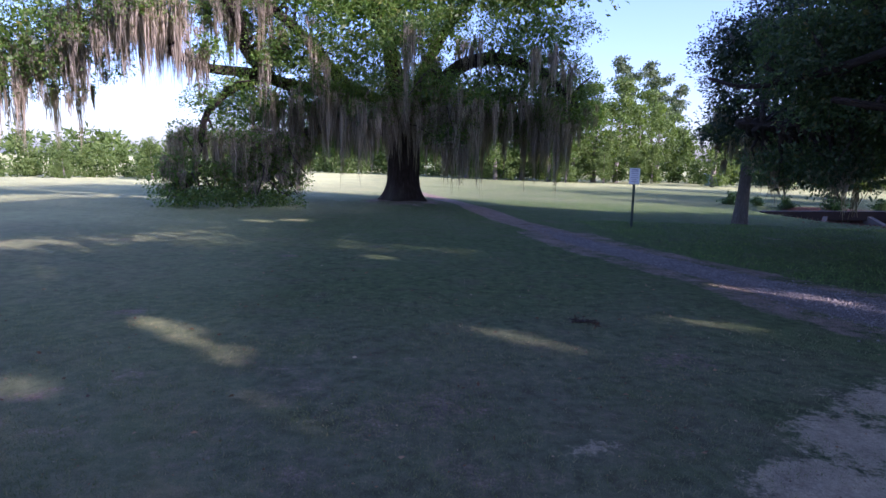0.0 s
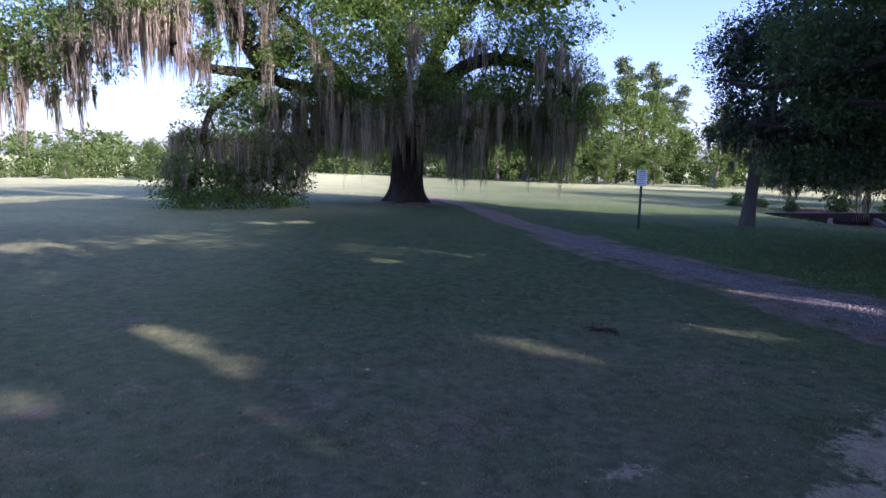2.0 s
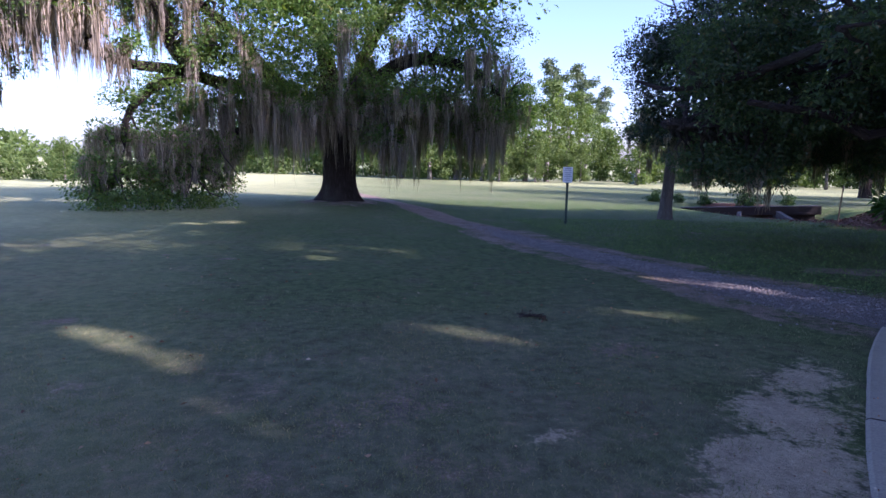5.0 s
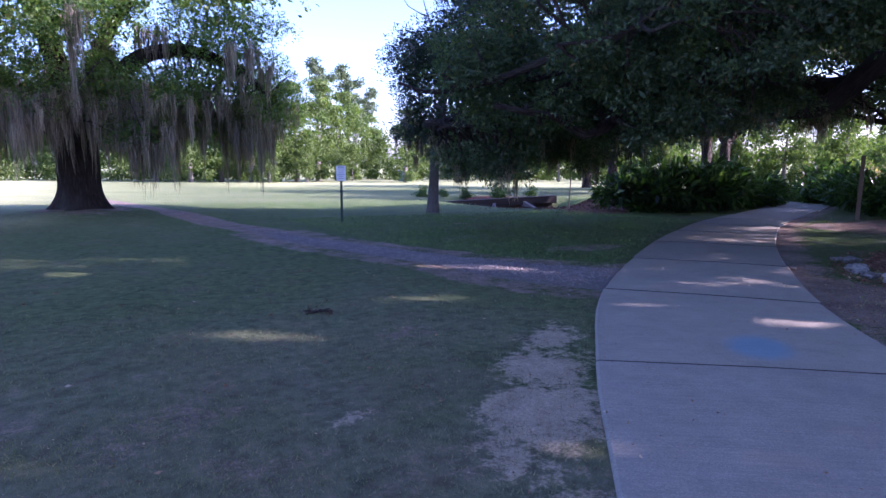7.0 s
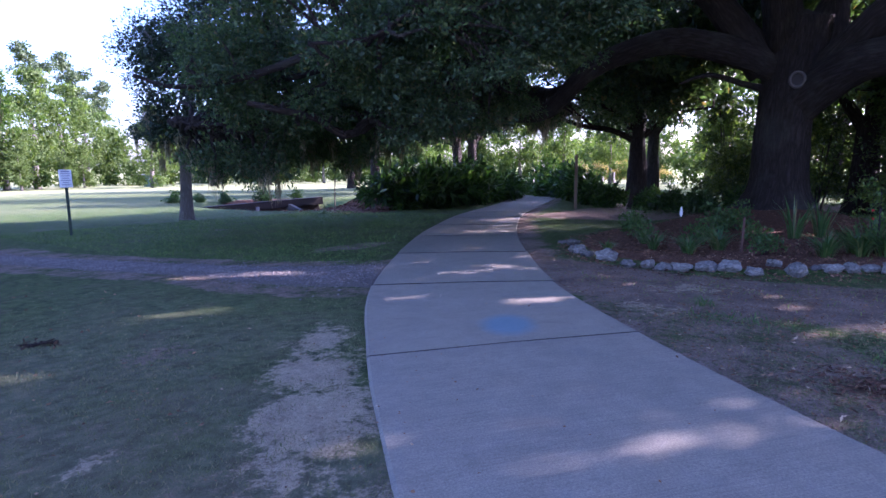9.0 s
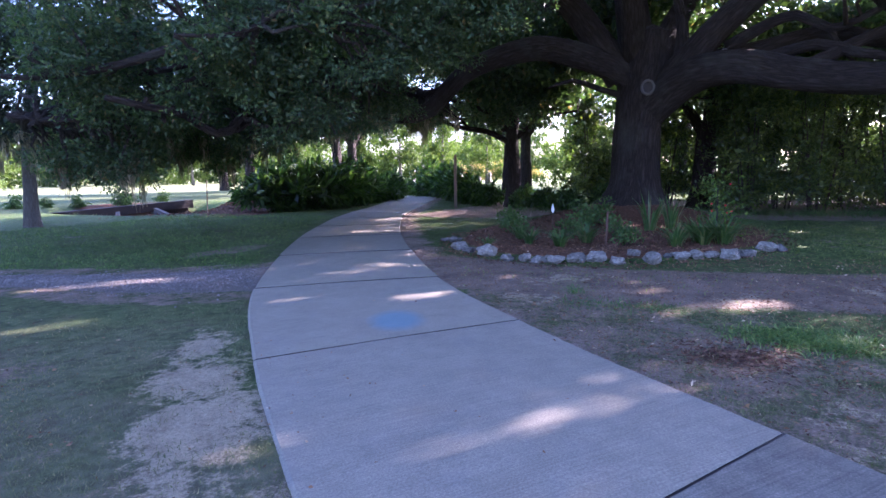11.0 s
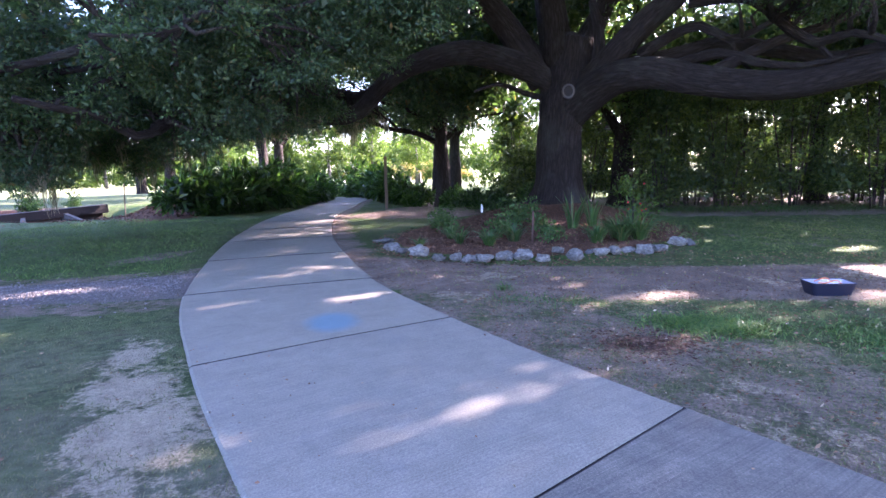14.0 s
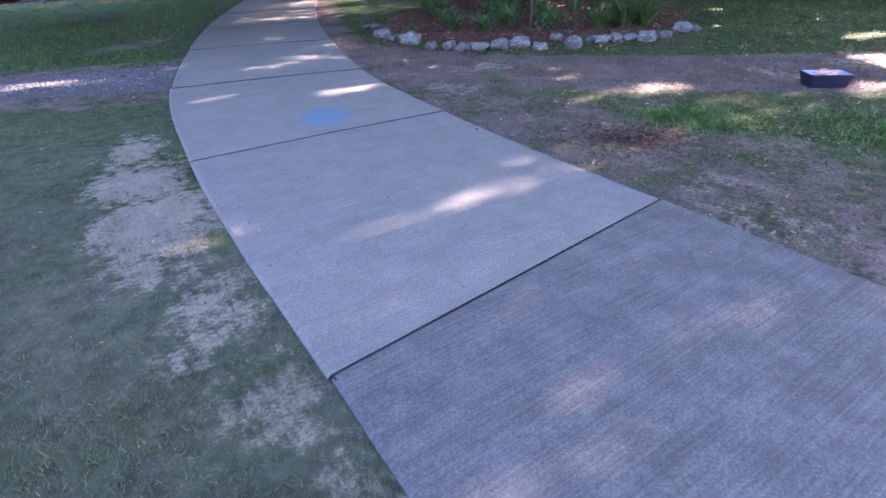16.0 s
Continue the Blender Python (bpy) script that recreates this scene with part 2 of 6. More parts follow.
def ground_material():
    m, n, l, b = material("ground")
    c = coords_of(n)
    cov = n.new("ShaderNodeAttribute")
    cov.attribute_name = "cover"
    sep = n.new("ShaderNodeSeparateColor")
    l.new(cov.outputs["Color"], sep.inputs[0])
    lush, soil = cov.outputs["Alpha"], n.new("ShaderNodeAttribute")
    soil.attribute_name = "soil"
    n05, n3, n14, n60, n250 = [noise_tex(n, l, c, s, 5.0, 0.62) for s in (0.35, 2.3, 11.0, 45.0, 210.0)]
    grass = ramp(n, l, n14, [(0.3, (0.088, 0.108, 0.062)), (0.5, (0.132, 0.148, 0.085)), (0.7, (0.182, 0.182, 0.115))])
    green = ramp(n, l, n14, [(0.28, (0.020, 0.050, 0.009)), (0.5, (0.052, 0.100, 0.018)), (0.72, (0.098, 0.150, 0.034))])
    thin = ramp(n, l, n60, [(0.3, (0.125, 0.118, 0.075)), (0.7, (0.215, 0.20, 0.135))])
    tone = mixed(n, l, calc(n, l, "MULTIPLY", calc(n, l, "SUBTRACT", n3, 0.42, True), 3.2, True), grass, thin)
    tone = mixed(n, l, lush, tone, green)
    n1 = noise_tex(n, l, c, 0.9, 5.0, 0.65)
    tone = mixed(n, l, calc(n, l, "MULTIPLY", calc(n, l, "SUBTRACT", n1, 0.5, True), 3.5, True), tone, (0.098, 0.135, 0.052))
    dry = noise_tex(n, l, c, 1.6, 6.0, 0.7)
    tone = mixed(n, l, calc(n, l, "MULTIPLY", calc(n, l, "SUBTRACT", dry, 0.52, True), 3.0, True), tone, (0.150, 0.125, 0.086))
    straw = mixed(n, l, calc(n, l, "MULTIPLY", calc(n, l, "SUBTRACT", n05, 0.5, True), 2.0, True), tone, (0.125, 0.118, 0.064))
    tone = mixed(n, l, 0.5, tone, straw)
    # paler colour for dewy grass; the brightness of sunlit field is mixed in too
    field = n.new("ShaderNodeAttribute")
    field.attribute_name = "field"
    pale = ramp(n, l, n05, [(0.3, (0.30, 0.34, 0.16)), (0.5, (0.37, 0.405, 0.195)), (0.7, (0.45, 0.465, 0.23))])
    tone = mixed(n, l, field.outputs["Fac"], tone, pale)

    def edge(mask, amount=0.9, hard=5.0, source=n3):
        """A mask with ragged borders."""
        rag = calc(n, l, "ADD", calc(n, l, "MULTIPLY", source, 0.42), calc(n, l, "ADD", calc(n, l, "MULTIPLY", n14, 0.36), calc(n, l, "MULTIPLY", n60, 0.22)))
        rag = calc(n, l, "MULTIPLY", calc(n, l, "SUBTRACT", rag, 0.5), amount * 2.2)
        return calc(n, l, "MULTIPLY", calc(n, l, "SUBTRACT", calc(n, l, "ADD", mask, rag), 0.5), hard, True), None

    soil_tone = ramp(n, l, n60, [(0.3, (0.125, 0.10, 0.080)), (0.6, (0.245, 0.202, 0.165)), (0.8, (0.37, 0.32, 0.265))])
    sand_tone = ramp(n, l, n60, [(0.25, (0.26, 0.22, 0.155)), (0.6, (0.41, 0.355, 0.255)), (0.85, (0.52, 0.46, 0.345))])
    mulch_tone = ramp(n, l, n60, [(0.3, (0.06, 0.030, 0.020)), (0.55, (0.15, 0.075, 0.045)), (0.8, (0.27, 0.15, 0.10))])
    stone_tone = ramp(n, l, n60, [(0.3, (0.11, 0.095, 0.088)), (0.7, (0.23, 0.205, 0.195))])
    soil_tone = mixed(n, l, 0.85, soil_tone, ramp(n, l, n3, [(0.3, (0.62, 0.55, 0.52)), (0.7, (1.35, 1.3, 1.28))]), "MULTIPLY")
    for mask, colour, amount, hard in ((soil.outputs["Fac"], soil_tone, 0.9, 4.0), (sep.outputs[0], sand_tone, 1.25, 4.5), (sep.outputs[1], stone_tone, 0.5, 5.0), (sep.outputs[2], mulch_tone, 0.35, 5.0)):
        tone = mixed(n, l, edge(mask, amount, hard)[0], tone, colour)
    tone = mixed(n, l, 0.8, tone, ramp(n, l, noise_tex(n, l, c, 5.5, 6.0, 0.72), [(0.3, (0.68, 0.66, 0.66)), (0.5, (1.0, 1.0, 1.0)), (0.72, (1.3, 1.26, 1.2))]), "MULTIPLY")
    speck = calc(n, l, "MULTIPLY", calc(n, l, "SUBTRACT", n250, 0.5), 0.8)
    tone = mixed(n, l, 1.0, tone, ramp(n, l, calc(n, l, "ADD", speck, 0.5), [(0.2, (0.45, 0.46, 0.45)), (0.8, (1.55, 1.53, 1.5))]), "MULTIPLY")
    l.new(tone, b.inputs["Base Color"])
    b.inputs["Roughness"].default_value = 0.85
    b.inputs["Specular IOR Level"].default_value = 0.15
    bumped(n, l, b, calc(n, l, "ADD", calc(n, l, "MULTIPLY", n14, 1.5), calc(n, l, "ADD", n60, calc(n, l, "MULTIPLY", n250, 0.7))), 0.85, 0.03)
    return m


def concrete_material(name, tones, rough_broom, cloud=0.55, grit=0.6):
    m, n, l, b = material(name)
    c = coords_of(n)
    info = n.new("ShaderNodeObjectInfo")
    big, mid, fine = noise_tex(n, l, c, 0.7, 5.0), noise_tex(n, l, c, 5.0, 6.0, 0.7), noise_tex(n, l, c, 95.0, 3.0)
    mp = n.new("ShaderNodeMapping")
    l.new(c, mp.inputs["Vector"])
    mp.vector_type = "TEXTURE"
    mp.inputs["Rotation"].default_value = (0, 0, radians(-38))
    mp.inputs["Scale"].default_value = (0.7, 0.014, 1)
    broom = noise_tex(n, l, mp.outputs[0], 1.0, 3.0, 0.7)
    tone = ramp(n, l, mid, list(zip((0.28, 0.5, 0.72), tones)))
    tone = mixed(n, l, cloud, tone, ramp(n, l, big, [(0.3, (0.75, 0.74, 0.74)), (0.7, (1.2, 1.18, 1.14))]), "MULTIPLY")
    tone = mixed(n, l, rough_broom, tone, ramp(n, l, broom, [(0.35, (0.6, 0.6, 0.62)), (0.65, (1.4, 1.4, 1.38))]), "MULTIPLY")
    tone = mixed(n, l, grit, tone, ramp(n, l, fine, [(0.32, (0.5, 0.5, 0.5)), (0.5, (0.95, 0.95, 0.95)), (0.68, (1.55, 1.53, 1.5))]), "MULTIPLY")
    tone = mixed(n, l, 1.0, tone, ramp(n, l, info.outputs["Random"], [(0.0, (0.9, 0.9, 0.92)), (1.0, (1.08, 1.05, 1.02))]), "MULTIPLY")
    grains = add(n, "ShaderNodeTexVoronoi", Scale=75.0)
    l.new(c, grains.inputs["Vector"])
    tone = mixed(n, l, calc(n, l, "MULTIPLY", calc(n, l, "LESS_THAN", grains.outputs["Distance"], calc(n, l, "MULTIPLY", mid, 0.34)), grit * 0.6), tone, ramp(n, l, grains.outputs["Color"], [(0.0, (0.05, 0.048, 0.045)), (0.45, (0.12, 0.115, 0.105)), (0.6, (0.36, 0.345, 0.31)), (1.0, (0.5, 0.48, 0.44))]))
    pits = add(n, "ShaderNodeTexVoronoi", Scale=26.0)
    l.new(c, pits.inputs["Vector"])
    stain = noise_tex(n, l, c, 2.2, 6.0, 0.75)
    tone = mixed(n, l, calc(n, l, "MULTIPLY", calc(n, l, "LESS_THAN", pits.outputs["Distance"], calc(n, l, "MULTIPLY", calc(n, l, "SUBTRACT", mid, 0.42, True), 0.9)), 0.35), tone, (0.12, 0.115, 0.11))
    tone = mixed(n, l, calc(n, l, "MULTIPLY", calc(n, l, "SUBTRACT", stain, 0.55, True), 2.2, True), tone, (0.17, 0.16, 0.15))
    # a sprayed blue mark
    geo = n.new("ShaderNodeNewGeometry")
    mv = n.new("ShaderNodeMapping")
    mv.vector_type = "TEXTURE"
    l.new(geo.outputs["Position"], mv.inputs["Vector"])
    mv.inputs["Location"].default_value = (4.24, 2.30, 0)
    mv.inputs["Rotation"].default_value = (0, 0, radians(28))
    mv.inputs["Scale"].default_value = (0.40, 0.27, 50)
    ln = n.new("ShaderNodeVectorMath")
    ln.operation = "LENGTH"
    l.new(mv.outputs[0], ln.inputs[0])
    spot = calc(n, l, "MULTIPLY", calc(n, l, "SUBTRACT", calc(n, l, "ADD", 0.85, calc(n, l, "MULTIPLY", mid, 0.45)), ln.outputs["Value"]), 1.9, True)
    spot = calc(n, l, "MULTIPLY", spot, calc(n, l, "ADD", 0.45, calc(n, l, "MULTIPLY", fine, 0.6)), True)
    tone = mixed(n, l, calc(n, l, "MULTIPLY", spot, 0.58), tone, (0.05, 0.235, 0.36))
    l.new(tone, b.inputs["Base Color"])
    b.inputs["Roughness"].default_value = 0.8
    bumped(n, l, b, calc(n, l, "ADD", calc(n, l, "MULTIPLY", broom, 0.8), fine), 0.35, 0.006)
    return m


GROUND = ground_material()
CONCRETE = concrete_material("broomed_concrete", [(0.198, 0.184, 0.146), (0.228, 0.212, 0.168), (0.264, 0.245, 0.195)], 0.26, 0.25, 0.42)
WORN_CONCRETE = concrete_material("worn_concrete", [(0.094, 0.091, 0.078), (0.128, 0.124, 0.106), (0.18, 0.173, 0.147)], 0.48, 0.3, 0.55)


def stone_material(name, dark, lite):
    m, n, l, b = material(name)
    c, info = coords_of(n), n.new("ShaderNodeObjectInfo")
    geo = n.new("ShaderNodeNewGeometry")
    mid, fine = noise_tex(n, l, c, 6.0, 6.0, 0.7), noise_tex(n, l, c, 45.0, 4.0)
    tone = ramp(n, l, mid, [(0.3, dark), (0.7, lite)])
    rnd = calc(n, l, "FRACT", calc(n, l, "ADD", info.outputs["Random"], geo.outputs["Random Per Island"]))
    tone = mixed(n, l, 1.0, tone, ramp(n, l, rnd, [(0.0, (0.6, 0.6, 0.62)), (1.0, (1.2, 1.17, 1.12))]), "MULTIPLY")
    l.new(tone, b.inputs["Base Color"])
    b.inputs["Roughness"].default_value = 0.85
    bumped(n, l, b, calc(n, l, "ADD", mid, calc(n, l, "MULTIPLY", fine, 0.4)), 0.7, 0.03)
    return m


ROCK = stone_material("limestone", (0.06, 0.055, 0.05), (0.33, 0.31, 0.275))
PEBBLE = stone_material("gravel_stone", (0.13, 0.12, 0.115), (0.30, 0.28, 0.27))
FILLER = plain("joint_dirt", (0.035, 0.03, 0.028), 0.95)
GREEN_STEEL = plain("green_painted_steel", (0.03, 0.06, 0.045), 0.5, 0.3)
SIGN_WHITE = plain("sign_white", (0.72, 0.74, 0.78), 0.35, 0, 3, 0.08, 0.03)
SIGN_INK = plain("sign_ink", (0.30, 0.33, 0.42), 0.5)
STEEL = plain("galvanised_steel", (0.45, 0.45, 0.44), 0.4, 0.8)
WOOD = plain("weathered_wood", (0.21, 0.15, 0.11), 0.85, 0, 8, 0.4, 0.4)
# the culvert's shade is put into its deck, wing wall and brick colours
SHADED_CONCRETE = plain("old_concrete", (0.032, 0.030, 0.028), 0.85, 0, 3, 0.4, 0.3)
PALE_CONCRETE = plain("pale_old_concrete", (0.10, 0.095, 0.09), 0.85, 0, 3, 0.4, 0.3)
OLD_BRICK = plain("old_brick", (0.024, 0.018, 0.015), 0.9, 0, 6, 0.5, 0.4)
TUB_BLUE = plain("dark_blue_plastic", (0.014, 0.016, 0.032), 0.4)
TUB_INSIDE = plain("pale_lavender_plastic", (0.50, 0.50, 0.58), 0.45)
CLOTH_WHITE = plain("white_plastic", (0.75, 0.72, 0.68), 0.5)
ORANGE = plain("orange_plastic", (0.75, 0.22, 0.05), 0.45)
RUST = plain("rusty_iron", (0.10, 0.05, 0.035), 0.85)
WHITE_GLAZE = plain("white_glaze", (0.8, 0.8, 0.78), 0.25)
CABINET_GREEN = plain("cabinet_green", (0.10, 0.17, 0.13), 0.5)
PALE_PANEL = plain("pale_panel", (0.33, 0.37, 0.34), 0.5)


# ---- mesh helpers ----
def mesh_of(name, verts, faces, mat, smoothed=False):
    """A mesh from arrays: faces is one array of equal polygons, or a list of such arrays."""
    me = bpy.data.meshes.new(name)
    verts = np.asarray(verts, np.float32).reshape(-1, 3)
    faces = [np.asarray(q, np.int32) for q in (faces if isinstance(faces, list) else [faces]) if len(q)]
    sizes = np.concatenate([np.full(len(q), q.shape[1], np.int32) for q in faces])
    loops = np.concatenate([q.ravel() for q in faces])
    me.vertices.add(len(verts))
    me.vertices.foreach_set("co", verts.ravel())
    me.loops.add(len(loops))
    me.loops.foreach_set("vertex_index", loops)
    me.polygons.add(len(sizes))
    me.polygons.foreach_set("loop_start", np.concatenate([[0], np.cumsum(sizes)[:-1]]).astype(np.int32))
    if smoothed:
        me.polygons.foreach_set("use_smooth", np.ones(len(sizes), bool))
    me.update(calc_edges=True)
    me.validate()
    me.materials.append(mat)
    return me


def part(name, shape, mat, parent, label=""):
    """Links a bmesh or a mesh as one part under a thing or a part."""
    if isinstance(shape, bmesh.types.BMesh):
        me = bpy.data.meshes.new(name)
        shape.to_mesh(me)
        shape.free()
        me.materials.append(mat)
        shape = me
    ob = new(name, shape)
    ob.parent = parent
    if label:
        ob["label"] = label
    return ob


def thing(name, m, label, category, group="", kind=""):
    ob = new(name)
    ob.matrix_world = m
    ob.empty_display_size = 0.1
    return tagged(ob, label, category, group, kind)


def tube(points, radii, seg=8, rough=0.0, seed=0, cap=True):
    """A tapered round tube along a line, with an uneven surface."""
    p = np.asarray(points, float)
    n = len(p)
    r = np.interp(np.linspace(0, 1, n), np.linspace(0, 1, len(radii)), radii)
    t = np.gradient(p, axis=0)
    t /= np.linalg.norm(t, axis=1)[:, None] + 1e-9
    side = np.cross(t[0], [0.3, 0.9, 0.1] if abs(t[0][2]) > 0.7 else [0, 0, 1])
    rings, ang = [], np.linspace(0, 2 * np.pi, seg, endpoint=False)
    for k in range(n):
        side = side - t[k] * (side @ t[k])
        side /= np.linalg.norm(side) + 1e-9
        up = np.cross(t[k], side)
        rr = r[k] * (1 + rough * (np.sin(ang * 3 + k * 0.35 + seed) * 0.5 + np.sin(ang * 5 - k * 0.6 + seed * 2) * 0.35 + np.sin(k * 0.31 + seed) * 0.45))
        rings.append(p[k] + np.outer(np.cos(ang) * rr, side) + np.outer(np.sin(ang) * rr, up))
    v = np.concatenate(rings)
    k, j = np.meshgrid(np.arange(n - 1), np.arange(seg), indexing="ij")
    a = (k * seg + j).ravel()
    b = (k * seg + (j + 1) % seg).ravel()
    faces = np.stack([a, b, b + seg, a + seg], 1)
    if cap:
        v = np.concatenate([v, [p[-1] + t[-1] * r[-1] * 0.4, p[0]]])
        j = np.arange(seg)
        m = (n - 1) * seg
        tips = np.stack([m + j, m + (j + 1) % seg, np.full(seg, len(v) - 2)], 1)
        feet = np.stack([(j + 1) % seg, j, np.full(seg, len(v) - 1)], 1)
        return v, [faces, np.concatenate([tips, feet])]
    return v, [faces]


def grained(me, points, radii, seg):
    """Gives a tube's mesh coordinates along and round it."""
    p = np.asarray(points, float)
    n = len(p)
    r = np.interp(np.linspace(0, 1, n), np.linspace(0, 1, len(radii)), radii)
    run = np.concatenate([[0], np.cumsum(np.linalg.norm(np.diff(p, axis=0), axis=1))])
    a = np.linspace(0, 2 * np.pi, seg, endpoint=False)
    g = np.stack([np.outer(r, np.cos(a)), np.outer(r, np.sin(a)), np.repeat(run[:, None], seg, 1)], 2).reshape(-1, 3)
    g = np.concatenate([g, [(0, 0, run[-1]), (0, 0, 0)]])
    me.attributes.new("grain", "FLOAT_VECTOR", "POINT").data.foreach_set("vector", g.astype(np.float32).ravel())
    return me


def joined(pieces):
    """Several (verts, faces) in one."""
    verts, by, at = [], {}, 0
    for v, fs in pieces:
        for q in fs if isinstance(fs, list) else [fs]:
            by.setdefault(q.shape[1], []).append(q + at)
        verts.append(v)
        at += len(v)
    return np.concatenate(verts), [np.concatenate(q) for q in by.values()]


def box_bm(sx, sy, sz, bevel=0.0, at=(0, 0, 0), taper=1.0):
    bm = bmesh.new()
    bmesh.ops.create_cube(bm, size=1)
    for v in bm.verts:
        k = taper if v.co.z > 0 else 1.0
        v.co = Vector((v.co.x * sx * k + at[0], v.co.y * sy * k + at[1], v.co.z * sz + at[2]))
    if bevel:
        bmesh.ops.bevel(bm, geom=bm.edges[:], offset=bevel, segments=2, affect="EDGES")
    return bm


# ---- foliage ----
# where beams of sun come down through openings in the leaves: x, y, width
BEAMS = [(1.55, 1.27, 0.08), (1.7, 1.17, 0.09), (1.85, 1.06, 0.10), (2.0, 0.96, 0.11), (2.15, 0.86, 0.105), (2.3, 0.76, 0.10), (2.45, 0.67, 0.10), (2.6, 0.58, 0.10), (2.74, 0.5, 0.095), (2.87, 0.42, 0.09), (4.7, 3.0, 0.13), (4.92, 2.85, 0.16), (5.15, 2.68, 0.2), (5.4, 2.5, 0.2), (5.65, 2.32, 0.19), (5.85, 2.16, 0.15), (5.9, 4.8, 0.12), (4.6, 3.8, 0.13), (4.85, 3.66, 0.12), (7.4, 3.95, 0.17),
         (6.05, -0.75, 0.3), (5.75, -0.4, 0.3), (6.9, 1.95, 0.25), (6.9, 0.5, 0.18), (4.95, 6.65, 0.24), (5.3, 6.35, 0.22), (4.6, 6.95, 0.21), (4.25, 7.25, 0.2)]
BEAMS += [(-1.5, 4.2, 0.27), (-1.75, 4.5, 0.22), (-2.0, 4.8, 0.2), (-2.3, 5.05, 0.2), (-1.6, 5.0, 0.15), (-0.85, 3.3, 0.15), (-0.65, 3.1, 0.16), (-2.55, 3.7, 0.13), (-2.3, 3.5, 0.13), (0.4, 5.0, 0.16), (0.68, 4.85, 0.18), (0.98, 4.68, 0.16), (1.25, 4.5, 0.15), (2.6, 5.42, 0.16), (2.92, 5.27, 0.18), (3.25, 5.15, 0.16), (3.6, 5.05, 0.14), (0.6, 6.65, 0.15)]
BEAMS += [(0.95, 6.5, 0.13), (-0.4, 9.0, 0.24), (-6.3, 9.5, 0.6), (-3.7, 14.5, 0.4), (-2.9, 15.1, 0.4), (13.4, 1.3, 0.4), (13.1, 0.4, 0.3), (6.4, -2.85, 0.3), (7.8, -3.2, 0.45), (6.5, 0.2, 0.2), (5.4, 0.0, 0.18), (7.3, 2.4, 0.22), (11.0, -1.9, 0.2), (10.1, -3.9, 0.25)]
BEAMS += [(20.6, 15.2, 0.5), (22.4, 15.2, 0.6), (24.2, 15.7, 0.7), (26.4, 16.4, 0.7), (28.8, 17.0, 0.7), (30.4, 13.0, 0.7), (32.4, 14.2, 0.8), (27.2, 10.8, 0.5), (25.2, 9.6, 0.5), (29.0, 15.9, 0.5)]
rng = np.random.default_rng(19)
BEAMS += [(rng.uniform(9.6, 15.0), rng.uniform(-6.5, -1.6), rng.uniform(0.08, 0.22)) for k in range(34)]
BEAMS += [(rng.uniform(5.4, 8.0), rng.uniform(-3.4, 2.4), rng.uniform(0.05, 0.13)) for k in range(16)]
UP = math.tan(radians(SUN_HEIGHT))


def beam_map(cell=0.05, x0=-12.0, y0=-9.0, nx=960, ny=600):
    """The openings drawn on a level sheet: 1 where a thin beam falls, 2 where a wide one does."""
    grid = np.zeros((nx, ny), np.int8)
    gx, gy = np.meshgrid(x0 + cell * (np.arange(nx) + 0.5), y0 + cell * (np.arange(ny) + 0.5), indexing="ij")
    for x, y, w in BEAMS:
        i, j, k = int((x - x0) / cell), int((y - y0) / cell), int(1.3 * w / cell) + 2
        cut = np.s_[max(0, i - k):i + k, max(0, j - k):j + k]
        hit = np.hypot(gx[cut] - x, gy[cut] - y) < 0.78 * w * (1.0 + 0.4 * wobble(gx[cut], gy[cut], 0.22, x))
        grid[cut] = np.maximum(grid[cut], np.where(hit, 1 if w < 0.2 else 2, 0))
    return grid, cell, x0, y0


BEAM_MAP = beam_map()


def in_beam(p):
    """Which places lie in one of the openings: 0, 1 or 2."""
    grid, cell, x0, y0 = BEAM_MAP
    run = (p[:, 2] + 0.1) / UP
    i = np.floor((p[:, 0] - SUN.x * run - x0) / cell).astype(int)
    j = np.floor((p[:, 1] - SUN.y * run - y0) / cell).astype(int)
    inside = (i >= 0) & (j >= 0) & (i < grid.shape[0]) & (j < grid.shape[1]) & (p[:, 2] > 1.2)
    return np.where(inside, grid[np.clip(i, 0, grid.shape[0] - 1), np.clip(j, 0, grid.shape[1] - 1)], 0)


def leaf_cards(centres, ways, size, rng, width=0.22, fold=0.10, face=None):
    """Folded leaves, four corners each, that grow from the centres along the ways."""
    n = len(centres)
    L = (size * rng.uniform(0.65, 1.35, n))[:, None]
    d = ways / (np.linalg.norm(ways, axis=1)[:, None] + 1e-9)
    s = np.cross(d, rng.normal(size=(n, 3)) * (1.0 if face is None else 0.55) + (0.0 if face is None else face))
    s /= np.linalg.norm(s, axis=1)[:, None] + 1e-9
    up = np.cross(s, d)
    v = np.stack([centres, centres + d * L * 0.5 + s * L * width + up * L * fold, centres + d * L, centres + d * L * 0.5 - s * L * width + up * L * fold], 1)
    return v.reshape(-1, 3).astype(np.float32), np.arange(4 * n, dtype=np.int32).reshape(-1, 4)


